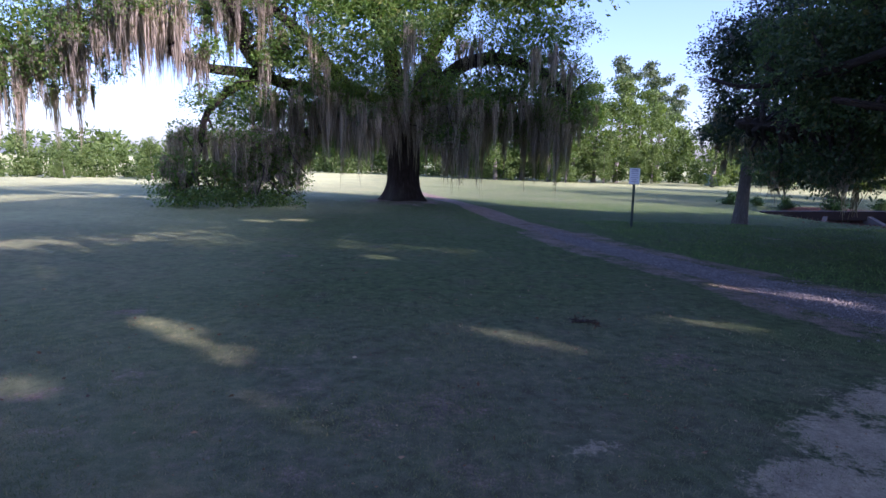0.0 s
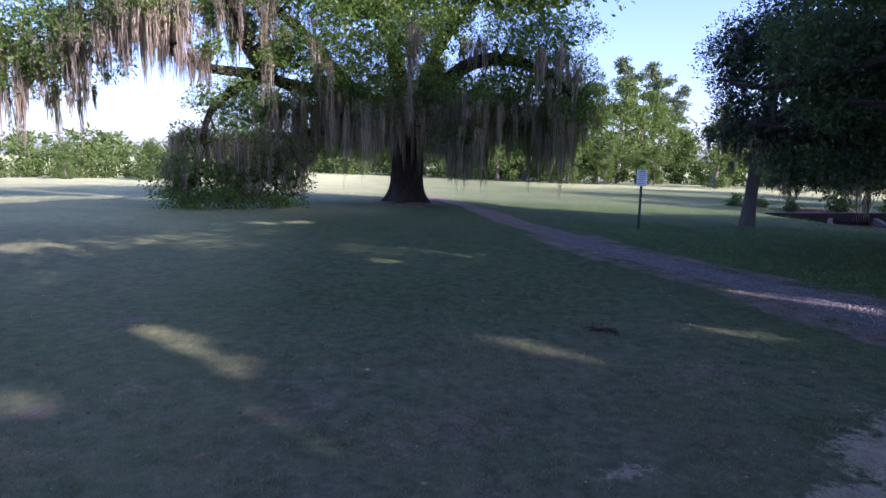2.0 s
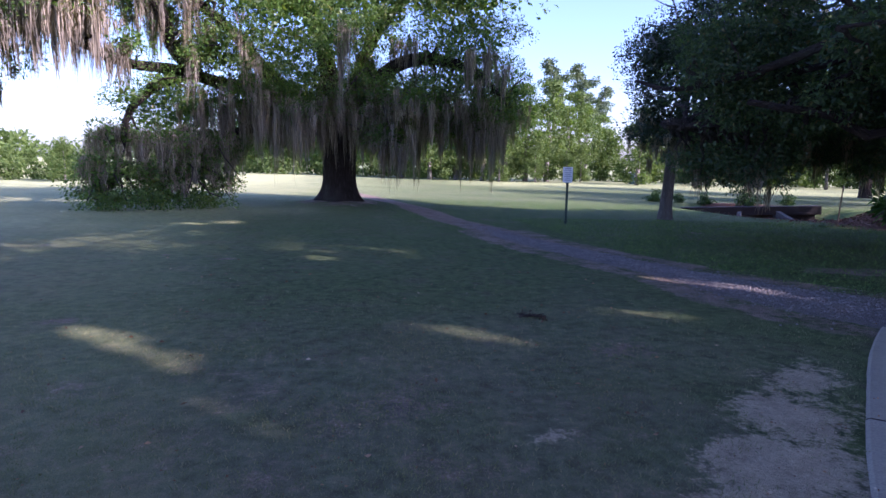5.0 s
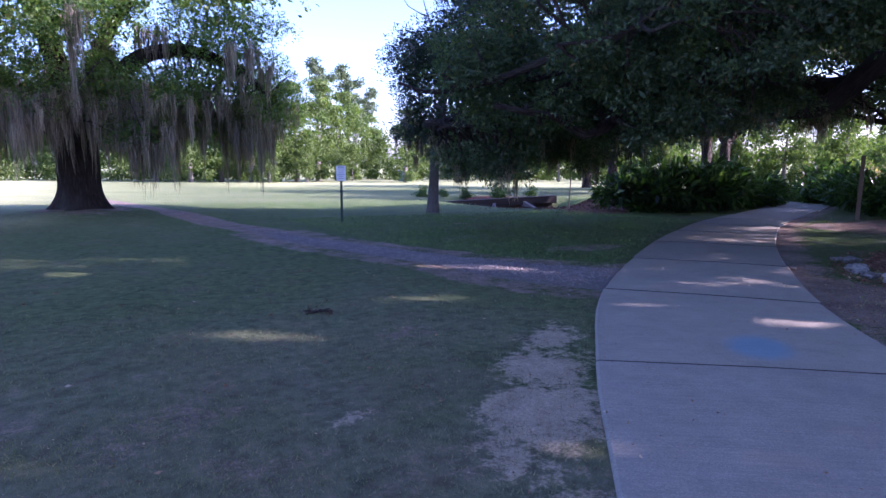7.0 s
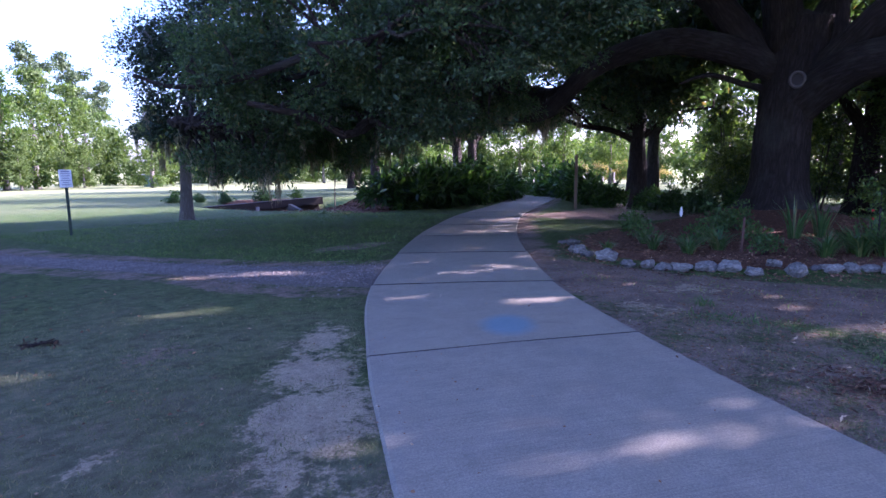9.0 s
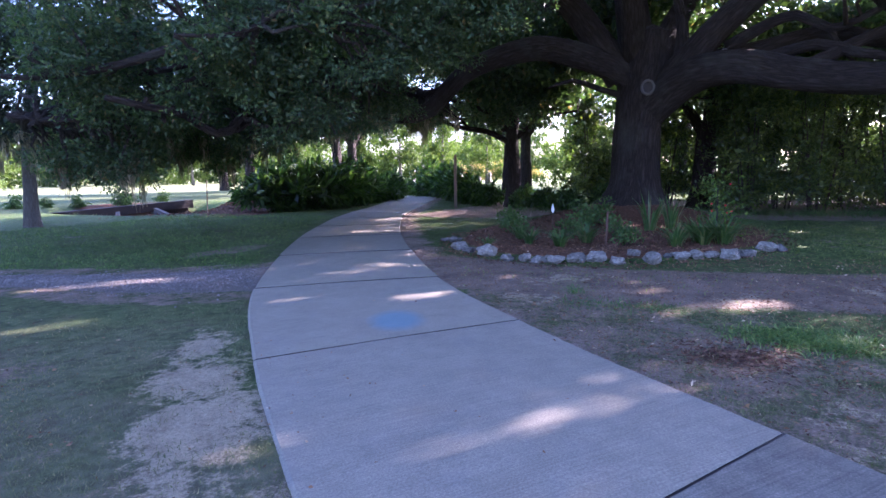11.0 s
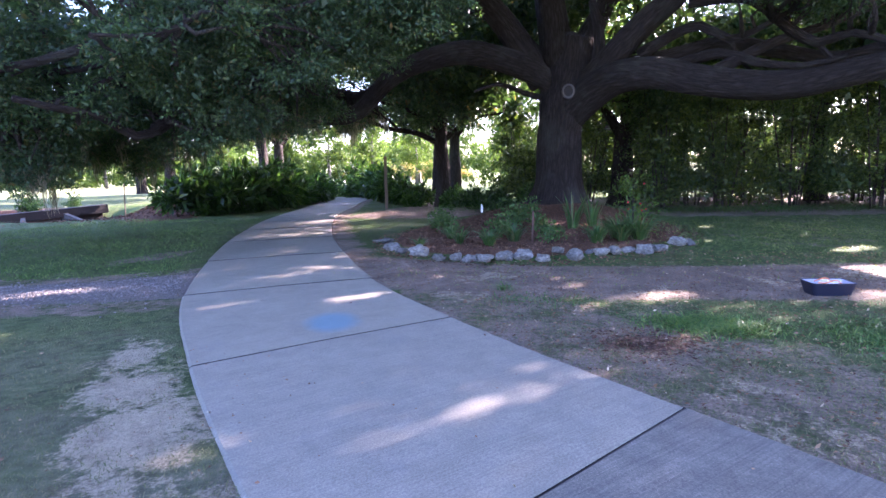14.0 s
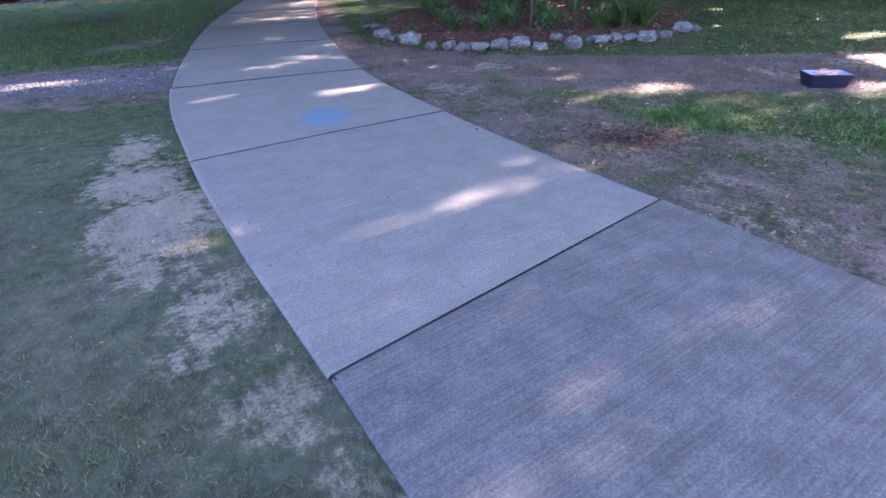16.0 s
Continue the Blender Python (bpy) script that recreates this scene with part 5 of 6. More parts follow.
# several are added to shade yard, ditch and field, some of them out of view
for k, (x, y, s) in enumerate([(23.5, -7.0, 1.0), (19.0, -12.5, 1.05), (25.0, -14.0, 1.2), (33.5, 22.5, 1.25), (36.0, 32.5, 1.4), (43.0, 27.5, 1.4), (53.0, 34.0, 1.5), (46.0, 45.0, 1.5), (38.0, 10.5, 1.3), (40.0, 1.0, 1.35), (36.0, -9.0, 1.3), (30.0, -13.5, 1.0), (32.0, -5.0, 0.85)]):
    edge_oak("backdrop_oak", "dense live oak at the edge of the grounds", x, y, s, 41 + k)
tree("backdrop_oak", "smaller live oak with a stout trunk behind the bed", [(22.6, 6.75, G(22.6, 6.75) - 0.2), (22.6, 6.75, 0.9), (22.55, 6.8, 2.0), (22.6, 6.7, 3.6)], [0.34, 0.28, 0.26, 0.2],
     [([(22.55, 6.8, 2.0), (22.2, 7.7, 2.5), (21.8, 8.7, 2.7), (21.2, 9.8, 3.1), (20.6, 10.8, 3.2)], 0.12, 0.03), ([(22.6, 6.8, 2.4), (22.4, 8.0, 3.4), (22.2, 9.2, 3.8), (21.6, 10.4, 4.6)], 0.10, 0.03),
      ([(22.55, 6.7, 2.2), (22.6, 5.6, 3.0), (22.4, 4.2, 3.2)], 0.10, 0.03), ([(22.6, 6.7, 3.2), (22.4, 6.0, 5.0), (22.0, 5.6, 6.4)], 0.14, 0.05), ([(22.0, 8.4, 2.65), (21.4, 9.0, 3.4), (20.8, 9.4, 4.4)], 0.05, 0.015)],
     [(22.0, 6.3, 3.9, 1.3, 0.9), (21.6, 5.4, 3.0, 1.0, 0.6), (22.2, 7.2, 2.9, 0.7, 0.5), (21.4, 8.6, 4.3, 0.9, 0.5), (22.8, 4.8, 4.6, 1.3, 0.9), (21.9, 6.4, 5.6, 1.5, 1.0), (20.8, 10.4, 3.3, 0.9, 0.35), (20.4, 11.8, 3.4, 0.9, 0.35)],
     (60, 40, 0.12, 0.36), CURTAIN_LEAF, OAK_BARK, 49, each=6, twigs=0.03, group="trees at the edge of the grounds", inner=0.8, spray=0.2)
# two more added to shade the far path, trunks hidden behind nearer ones
edge_oak("backdrop_oak", "dense live oak at the edge of the grounds", 31.5, 3.0, 1.15, 143, 1.0)
edge_oak("backdrop_oak", "dense live oak at the edge of the grounds", 32.6, 10.15, 1.1, 144, 1.0)
edge_oak("backdrop_oak", "live oak with a thick dark trunk behind the bed", 21.4, -0.25, 0.85, 42, 0.0, (20, 28, 0.19, 0.5), 1.5)
# trees out of view, added to keep the sun off the near lawn
for k, (x, y, s) in enumerate([(11.8, -9.0, 1.35), (6.5, -15.0, 1.4), (17.0, -17.0, 1.4), (1.0, -12.0, 1.1)]):
    edge_oak("shade_oak", "live oak added out of view behind the lawn to cast shade", x, y, s, 55 + k, 1.0, (10, 22, 0.27, 0.6))

# dense understory along the back
def understory(x, y, s, seed, label, leaf=(40, 32, 0.115, 0.75)):
    rng = np.random.default_rng(seed)
    g = G(x, y)
    ob = thing("understory_shrub", Matrix.Translation((x, y, g)), label, "shrub", "understory shrubs")
    blobs = []
    for k in range(5):
        a = rng.uniform(0, 6.28)
        top = rng.uniform(2.6, 4.4) * s
        e = np.array([math.cos(a) * rng.uniform(0.3, 0.9), math.sin(a) * rng.uniform(0.3, 0.9), top])
        line = spline([(e[0] * 0.25, e[1] * 0.25, -0.15), (e[0] * 0.5, e[1] * 0.6, top * 0.5), tuple(e)], 0.35)
        v, fs = tube(line, [rng.uniform(0.025, 0.05), 0.012], 6, 0.05, k)
        part("stem", mesh_of("stem", v, fs, OAK_BARK, True), OAK_BARK, ob)
        blobs += [(e[0], e[1], top * 0.95, 0.9, 0.7), (e[0] * 1.3, e[1] * 1.3, top * rng.uniform(0.35, 0.7), 0.75, 0.6), (e[0] * 1.5, e[1] * 1.5, rng.uniform(0.5, 1.0), 0.8, 0.5)]
    v, f = crown([(b[0] + x, b[1] + y, b[2] + g, b[3], b[4]) for b in blobs], leaf[0], leaf[1], leaf[2], seed, 0.38, beams=True, inner=leaf[3], width=0.2)
    tagged(part("foliage", mesh_of("foliage", v - np.array([x, y, g], np.float32), f, UNDER_LEAF), UNDER_LEAF, ob), kind="stuff")


for k, (x, y, s) in enumerate([(19.8, -1.6, 1.0), (20.0, -3.4, 1.1), (19.4, -5.2, 1.0), (18.8, -7.2, 1.1), (18.4, -9.2, 1.0), (21.4, -2.6, 1.25), (20.8, -6.2, 1.3), (20.4, -8.6, 1.2), (22.0, 1.0, 0.85), (23.0, 3.2, 0.6), (17.4, -11.0, 1.1), (22.8, -4.6, 1.3), (22.2, -0.6, 1.1), (24.0, -2.2, 1.3), (19.0, -11.0, 1.3), (22.6, -8.0, 1.4), (21.0, -10.8, 1.5), (24.6, -6.0, 1.5), (25.0, -9.6, 1.6)]):
    understory(x, y, s, 151 + k, ("tall dark evergreen shrub with thin stems", "loose evergreen shrub with several stems")[k % 2])
for k, (x, y, s) in enumerate([(28.5, 2.0, 1.3), (27.5, -1.2, 1.5), (27.0, -4.2, 1.6), (27.5, -7.4, 1.6), (28.0, -11.0, 1.7), (24.0, -13.0, 1.6), (31.0, 5.0, 1.3)]):
    understory(x, y, s, 181 + k, "tall dark evergreen shrub in the back row", (16, 24, 0.2, 1.4))


# ---- garden plants ----
def blades(n, length, width, spread, seed, lean=0.9, upright=0.8):
    """A clump of arching strap leaves."""
    rng = np.random.default_rng(seed)
    a = rng.uniform(0, 2 * np.pi, n)
    L = length * rng.uniform(0.6, 1.1, n)
    out = np.stack([np.cos(a), np.sin(a), 0 * a], 1)
    side = np.stack([-np.sin(a), np.cos(a), 0 * a], 1)
    root = out * rng.uniform(0, spread, n)[:, None]
    bend = lean * rng.uniform(0.35, 1.2, n)
    rows = []
    for k, w in enumerate((0.6, 1.0, 0.8, 0.08)):
        t = k / 3
        p = root + out * (L * bend * t * t * 0.75)[:, None] + out * (L * 0.12 * t)[:, None]
        p = p + np.outer(L * (upright * t - 0.42 * bend * t ** 2.4), [0, 0, 1])
        rows += [p + side * width * w, p - side * width * w]
    v = np.stack(rows, 1).reshape(-1, 3)
    f = (np.arange(n) * 8)[:, None, None] + np.array([[0, 1, 3, 2], [2, 3, 5, 4], [4, 5, 7, 6]])[None]
    return v, f.reshape(-1, 4)


def strap_plant(label, n, length, width, spread, seed, upright=0.8, lean=0.9):
    ob = thing("strap_leaf_plant", Matrix(), label, "plant", "plants in the bed")
    v, f = blades(n, length, width, spread, seed, lean, upright)
    tagged(part("leaves", mesh_of("leaves", v, f, BLADE), BLADE, ob), kind="stuff")
    return ob


def put(ob, places, first=True):
    for k, (x, y, s, turn) in enumerate(places):
        m = Matrix.Translation((x, y, G(x, y))) @ Matrix.Rotation(turn, 4, "Z") @ Matrix.Scale(s, 4)
        if k == 0:
            ob.matrix_world = m
        else:
            c = copy_thing(ob, m)
            c.scale = (s, s, s)


put(strap_plant("green daylily clump with arching leaves in mulch", 70, 0.62, 0.012, 0.10, 61), [(9.6, 0.15, 1.0, 0), (9.2, 1.9, 0.9, 1), (9.5, 2.5, 0.8, 2), (9.9, 1.6, 1.0, 3), (10.1, -0.55, 1.3, 4), (10.25, -0.2, 1.25, 1.3), (9.9, -0.25, 1.0, 5), (9.0, 3.1, 0.55, 0.4), (10.3, 2.9, 0.8, 2.2)])
put(strap_plant("tall green iris clump at the foot of the oak", 34, 0.85, 0.016, 0.14, 62, 1.0, 0.45), [(12.3, 0.75, 1.0, 0), (12.7, 0.35, 0.9, 2), (11.3, -0.4, 0.8, 1)])


def leaf_bush(name, label, blobs, dense, per, size, mat, seed, width=0.3, group="plants in the bed"):
    ob = thing(name, Matrix(), label, "bush", group)
    rng = np.random.default_rng(seed)
    for k, b in enumerate(blobs[:4]):
        v, fs = tube(spline([(b[0] * 0.2, b[1] * 0.2, -0.05), (b[0] * 0.6, b[1] * 0.7, b[2] * 0.6), b[:3]], 0.2), [0.014, 0.006], 5)
        part("stem", mesh_of("stem", v, fs, OAK_BARK, True), OAK_BARK, ob)
    v, f = crown(blobs, dense, per, size, seed, 0.22, 0.1, width)
    tagged(part("foliage", mesh_of("foliage", v, f, mat), mat, ob), kind="stuff")
    return ob


put(leaf_bush("leafy_bush", "leafy green bush growing in the mulch", [(0, 0, 0.5, 0.3, 0.26), (0.2, 0.1, 0.32, 0.26, 0.2), (-0.2, 0.1, 0.34, 0.24, 0.2), (0, -0.2, 0.3, 0.22, 0.2)], 80, 26, 0.10, GARDEN_LEAF, 71),
    [(12.6, 2.1, 0.75, 0), (11.2, 3.3, 0.6, 1), (10.5, 2.0, 0.55, 2), (13.4, 1.9, 0.75, 4), (12.9, 3.9, 0.6, 3), (9.6, 0.9, 0.45, 5), (10.9, 1.2, 0.5, 0.6)])
rose = leaf_bush("rose_bush", "thin rose bush with a few red blooms", [(0, 0, 0.75, 0.22, 0.28), (0.12, 0.1, 0.45, 0.22, 0.24), (-0.14, 0.02, 0.95, 0.14, 0.2), (0.05, -0.1, 0.3, 0.2, 0.2)], 60, 22, 0.055, OAK_LEAF, 72)
rng = np.random.default_rng(73)
for k in range(6):
    bm = bmesh.new()
    bmesh.ops.create_icosphere(bm, subdivisions=2, radius=0.017)
    at = Vector((rng.uniform(-0.25, 0.25), rng.uniform(-0.25, 0.2), rng.uniform(0.45, 1.05)))
    for v in bm.verts:
        v.co = v.co * (1 + 0.25 * math.sin(v.co.z * 260 + math.atan2(v.co.y, v.co.x) * 3)) + at
    part("bloom", bm, ROSE, rose, "red rose bloom")
put(rose, [(10.4, -0.45, 1.0, 0)])
put(leaf_bush("bank_shrub", "small dark shrub growing on the ditch bank", [(0, 0, 0.5, 0.5, 0.42), (0.3, 0.1, 0.25, 0.4, 0.3), (-0.3, 0.1, 0.25, 0.4, 0.3), (0, -0.2, 0.15, 0.4, 0.25)], 110, 30, 0.12, BROAD_LEAF, 75, 0.3, "shrubs on the ditch bank"),
    [(24.6, 32.4, 1.15, 0), (22.6, 33.6, 0.7, 1), (21.2, 34.4, 0.6, 2), (27.0, 31.8, 0.7, 3), (19.9, 35.2, 0.8, 4)])

# broad-leaved border along the far side of the path
border = leaf_bush("border_shrub", "broad-leaved evergreen border shrub beside the path", [(0, 0, 0.95, 0.75, 0.55), (0.55, 0.2, 0.6, 0.6, 0.45), (-0.55, 0.1, 0.62, 0.6, 0.45), (0.1, -0.5, 0.5, 0.6, 0.42), (0.1, 0.5, 0.7, 0.6, 0.5)], 62, 22, 0.42, BROAD_LEAF, 74, 0.12, "border shrubs")
BORDER = [(18.9, 16.2, 1.1, 0), (20.0, 15.4, 1.2, 1), (21.2, 15.1, 1.2, 2), (22.5, 15.1, 1.2, 3), (23.8, 15.4, 1.2, 4), (25.0, 15.8, 1.15, 5), (26.2, 16.2, 0.94, 6), (27.4, 16.7, 0.94, 0.5), (21.4, 16.8, 0.98, 1.5), (28.6, 17.4, 0.94, 2.5), (34.0, 15.4, 1.20, 3.5), (32.4, 14.0, 1.10, 4.5), (30.6, 12.8, 1.00, 5.5), (28.8, 11.6, 0.95, 0.2)]
BORDER += [(27.0, 10.6, 0.9, 1.2), (25.2, 9.4, 0.7, 2.2), (23.6, 8.2, 0.6, 3.2), (22.0, 6.2, 0.5, 4.2), (21.2, 5.2, 0.5, 5.2), (20.6, 4.0, 0.5, 0.9), (20.2, 2.8, 0.5, 1.9), (36.0, 17.0, 1.30, 2.9), (23.0, 16.2, 0.95, 0.7), (25.6, 16.9, 0.95, 1.7), (27.2, 15.4, 0.8, 2.6), (29.0, 16.2, 0.9, 3.7), (30.2, 16.8, 0.9, 4.4)]
put(border, BORDER)

# ---- stones round the bed ----
def stone_mesh(seed):
    rng = np.random.default_rng(seed)
    bm = bmesh.new()
    bmesh.ops.create_icosphere(bm, subdivisions=3, radius=0.5)
    cuts = [(Vector(rng.normal(size=3)).normalized(), rng.uniform(0.26, 0.42)) for _ in range(9)]
    for v in bm.verts:
        for n, d in cuts:
            over = v.co.dot(n) - d
            if over > 0:
                v.co -= n * over * 0.97
        v.co *= 1 + 0.32 * noise.noise(v.co * 4 + Vector((seed, 0, 0))) + 0.09 * noise.noise(v.co * 13 + Vector((0, seed, 0)))
    me = bpy.data.meshes.new("bed_stone")
    bm.to_mesh(me)
    bm.free()
    me.materials.append(ROCK)
    return me


STONES = [stone_mesh(s) for s in range(7)]
ring = [(10.3, 4.25, 0.34), (9.25, 3.72, 0.32), (8.9, 3.4, 0.30), (8.6, 2.95, 0.44), (8.15, 2.46, 0.26), (8.15, 2.2, 0.30), (8.05, 1.97, 0.26), (8.05, 1.7, 0.38), (8.12, 1.42, 0.34), (8.18, 1.14, 0.34),
        (8.15, 0.88, 0.32), (8.5, 0.66, 0.24), (8.3, 0.40, 0.36), (8.65, 0.22, 0.18), (8.7, 0.03, 0.30), (8.85, -0.17, 0.30), (9.05, -0.38, 0.28), (9.05, -0.58, 0.36), (9.4, -0.84, 0.34), (10.1, -1.18, 0.36), (10.2, -1.36, 0.26), (10.45, 4.5, 0.24)]
for k, (x, y, s) in enumerate(ring):
    ob = new("bed_stone", STONES[k % 7])
    h = 0.62 + 0.1 * math.sin(k * 2.3)
    ob.matrix_world = Matrix.Translation((x, y, G(x, y) + s * h * 0.22)) @ Matrix.Rotation(k * 1.9, 4, "Z") @ Matrix.Diagonal((s * 0.98, s * 0.8, s * h * 0.95, 1))
    tagged(ob, "rough pale limestone rock edging the mulched bed" if s > 0.27 else "small rough limestone rock edging the mulched bed", "rock", "stones round the bed")

# ---- sign on its post ----
def build_sign():
    x, y = 6.34, 16.25
    ob = thing("notice_sign", Matrix.Translation((x, y, G(x, y))) @ Matrix.Rotation(radians(-20), 4, "Z"), "small white notice sign on a green steel post", "sign")
    bm = bmesh.new()
    for sx, sy, px, py in ((0.045, 0.006, 0, 0.012), (0.006, 0.022, -0.02, 0), (0.006, 0.022, 0.02, 0), (0.014, 0.005, -0.028, -0.01), (0.014, 0.005, 0.028, -0.01)):
        q = bmesh.ops.create_cube(bm, size=1)["verts"]
        for v in q:
            v.co = Vector((v.co.x * sx + px, v.co.y * sy + py, v.co.z * 1.92 + 0.72))
    part("post", bm, GREEN_STEEL, ob)
    panel = part("panel", box_bm(0.28, 0.006, 0.45, 0.002, (0, -0.022, 1.45)), SIGN_WHITE, ob)
    for k, w in enumerate((0.18, 0.21, 0.19, 0.16, 0.21, 0.13, 0.19)):
        part("text_bar", box_bm(w, 0.003, 0.022 if k else 0.04, 0, (0, -0.0265, 1.63 - k * 0.056)), SIGN_INK, panel)
    for z in (1.26, 1.655):
        bm = bmesh.new()
        bmesh.ops.create_cone(bm, cap_ends=True, segments=6, radius1=0.01, radius2=0.01, depth=0.012, matrix=Matrix.Translation((0, -0.03, z)) @ Matrix.Rotation(radians(90), 4, "X"))
        part("bolt", bm, STEEL, ob)


build_sign()

# ---- culvert bridge over the ditch ----
def build_culvert():
    a, b = Vector((21.2, 32.4)), Vector((27.3, 29.8))
    mid, d = (a + b) / 2, (b - a).normalized()
    z = -1.0
    ob = thing("culvert_bridge", Matrix.Translation((mid.x, mid.y, z)) @ Matrix.Rotation(math.atan2(d.y, d.x), 4, "Z") @ Matrix.Rotation(radians(-2.6), 4, "Y"), "old brick culvert with a concrete deck over a ditch", "bridge")
    part("deck", box_bm(8.0, 0.8, 0.12, 0.02, (-0.5, 0.3, -0.09)), SHADED_CONCRETE, ob)
    for sx, px in ((3.2, -2.4), (2.2, 2.1)):
        part("headwall", box_bm(sx, 0.3, 1.6, 0.015, (px, 0.15, -0.96)), OLD_BRICK, ob, "dark brick headwall")
    part("parapet", box_bm(7.8, 0.22, 0.5, 0.02, (-0.45, -0.14, -0.26)), OLD_BRICK, ob, "low dark brick parapet")
    for s, px in ((-1, -0.75), (1, 0.95)):
        bm = bmesh.new()
        prof = [(0, -1.7), (0, -0.2), (-2.0, -0.85), (-2.4, -1.7)]
        vs = [[bm.verts.new((px + s * (t - q[0] * 0.35), q[0], q[1])) for q in prof] for t in (0, 0.22)]
        for k in range(4):
            bm.faces.new((vs[0][k], vs[0][(k + 1) % 4], vs[1][(k + 1) % 4], vs[1][k]))
        bm.faces.new(vs[0][::-1])
        bm.faces.new(vs[1])
        bmesh.ops.recalc_face_normals(bm, faces=bm.faces[:])
        part("wing_wall", bm, PALE_CONCRETE, ob, "pale sloping concrete wing wall")
    part("apron", box_bm(2.2, 2.6, 0.2, 0.02, (0.1, -1.2, -1.72)), SHADED_CONCRETE, ob)


build_culvert()

# ---- tub on the bare ground ----
def build_tub():
    x, y = 6.3, -2.27
    ob = thing("utility_tub", Matrix.Translation((x, y, G(x, y))) @ Matrix.Rotation(radians(-78), 4, "Z") @ Matrix.Scale(0.66, 4), "dark blue plastic tub holding white and orange gear on bare soil", "tub")

    def shell(w0, d0, w1, d1, z0, z1, flip):
        bm = bmesh.new()
        rings = []
        for w, d, z in ((w0, d0, z0), (w1, d1, z1)):
            r, pts = 0.06, []
            for cx, cy, s in ((1, 1, 0), (-1, 1, 90), (-1, -1, 180), (1, -1, 270)):
                for q in range(5):
                    a = radians(s + q * 22.5)
                    pts.append(bm.verts.new((cx * (w / 2 - r) + r * math.cos(a), cy * (d / 2 - r) + r * math.sin(a), z)))
            rings.append(pts)
        n = len(rings[0])
        for k in range(n):
            q = (rings[0][k], rings[0][(k + 1) % n], rings[1][(k + 1) % n], rings[1][k])
            bm.faces.new(q[::-1] if flip else q)
        bm.faces.new(rings[0] if flip else rings[0][::-1])
        return bm

    part("shell", shell(0.56, 0.34, 0.66, 0.42, 0.0, 0.19, False), TUB_BLUE, ob)
    part("liner", shell(0.54, 0.32, 0.63, 0.39, 0.06, 0.195, True), TUB_INSIDE, ob, "pale lavender inner tray")
    ring_line = []
    for cx, cy, s in ((1, 1, 0), (-1, 1, 90), (-1, -1, 180), (1, -1, 270)):
        for q in range(5):
            a = radians(s + q * 22.5)
            ring_line.append((cx * 0.27 + 0.055 * math.cos(a), cy * 0.15 + 0.055 * math.sin(a), 0.193))
    v, fs = tube(np.array(ring_line + ring_line[:1]), [0.011, 0.011], 6, cap=False)
    part("rim", mesh_of("rim", v, fs, TUB_BLUE, True), TUB_BLUE, ob)
    gear = thing("swim_float", ob.matrix_world @ pose(0.02, 0.0, 0.13, 0, 8, 12), "white plastic float with an orange border lying in the tub", "float")
    bm = box_bm(0.28, 0.18, 0.10, 0.03)
    for v in bm.verts:
        v.co.z += 0.05 * math.cos(v.co.x * 9)
    part("body", bm, CLOTH_WHITE, gear)
    line = [(-0.24, -0.05, 0.03), (-0.14, -0.09, 0.045), (0.0, -0.095, 0.10), (0.12, -0.085, 0.07), (0.2, -0.02, 0.04), (0.26, 0.05, 0.035), (0.12, 0.09, 0.06), (0.0, 0.095, 0.10), (-0.14, 0.08, 0.06), (-0.24, 0.03, 0.04)]
    v, fs = tube(spline(line, 0.02), [0.009, 0.009], 6)
    part("edging", mesh_of("edging", v, fs, ORANGE, True), ORANGE, gear, "orange edging")


build_tub()

# ---- posts, stakes and the small ornament ----
def build_post(name, x, y, height, w, label, mat, lean=0.0):
    ob = thing(name, Matrix.Translation((x, y, G(x, y))) @ pose(0, 0, 0, lean, lean * 0.6, 20), label, "post")
    part("shaft", box_bm(w, w, height + 0.3, w * 0.08, (0, 0, height / 2 - 0.15), 0.96), mat, ob)
    part("cap", box_bm(w * 1.02, w * 1.02, w * 0.2, w * 0.05, (0, 0, height + w * 0.08), 0.5), mat, ob)


build_post("wooden_post", 21.85, 9.0, 2.15, 0.12, "weathered square wooden post beside the path", WOOD)
build_post("garden_stake", 9.75, 1.25, 0.55, 0.03, "thin rusty stake standing in the mulch", RUST, 2)
build_post("tree_stake", 16.35, 17.0, 1.35, 0.035, "thin weathered stake on the bank", WOOD, 2)


def build_ornament():
    x, y = 12.3, 2.75
    ob = thing("garden_ornament", Matrix.Translation((x, y, G(x, y))), "small white glazed garden ornament on a stem", "ornament")
    v, fs = tube(np.array([(0, 0, -0.1), (0, 0, 0.2), (0, 0, 0.40)]), [0.008, 0.008], 6)
    part("stem", mesh_of("stem", v, fs, RUST), RUST, ob)
    v, fs = tube(np.array([(0, 0, 0.36), (0, 0, 0.40), (0, 0, 0.46), (0, 0, 0.52), (0, 0, 0.56)]), [0.018, 0.034, 0.03, 0.018, 0.005], 12)
    part("body", mesh_of("body", v, fs, WHITE_GLAZE, True), WHITE_GLAZE, ob)


build_ornament()


def build_cabinet():
    x, y = 42.0, 79.3
    ob = thing("utility_cabinet", Matrix.Translation((x, y, G(x, y))) @ Matrix.Rotation(radians(-25), 4, "Z"), "pale green utility cabinet standing far across the grass", "cabinet")
    part("body", box_bm(2.0, 1.4, 1.7, 0.05, (0, 0, 0.75)), CABINET_GREEN, ob)
    part("door", box_bm(1.1, 0.06, 1.1, 0.02, (0.2, -0.72, 0.8)), PALE_PANEL, ob, "pale door panel")
    part("roof", box_bm(2.2, 1.6, 0.12, 0.03, (0, 0, 1.64)), PALE_PANEL, ob)


build_cabinet()

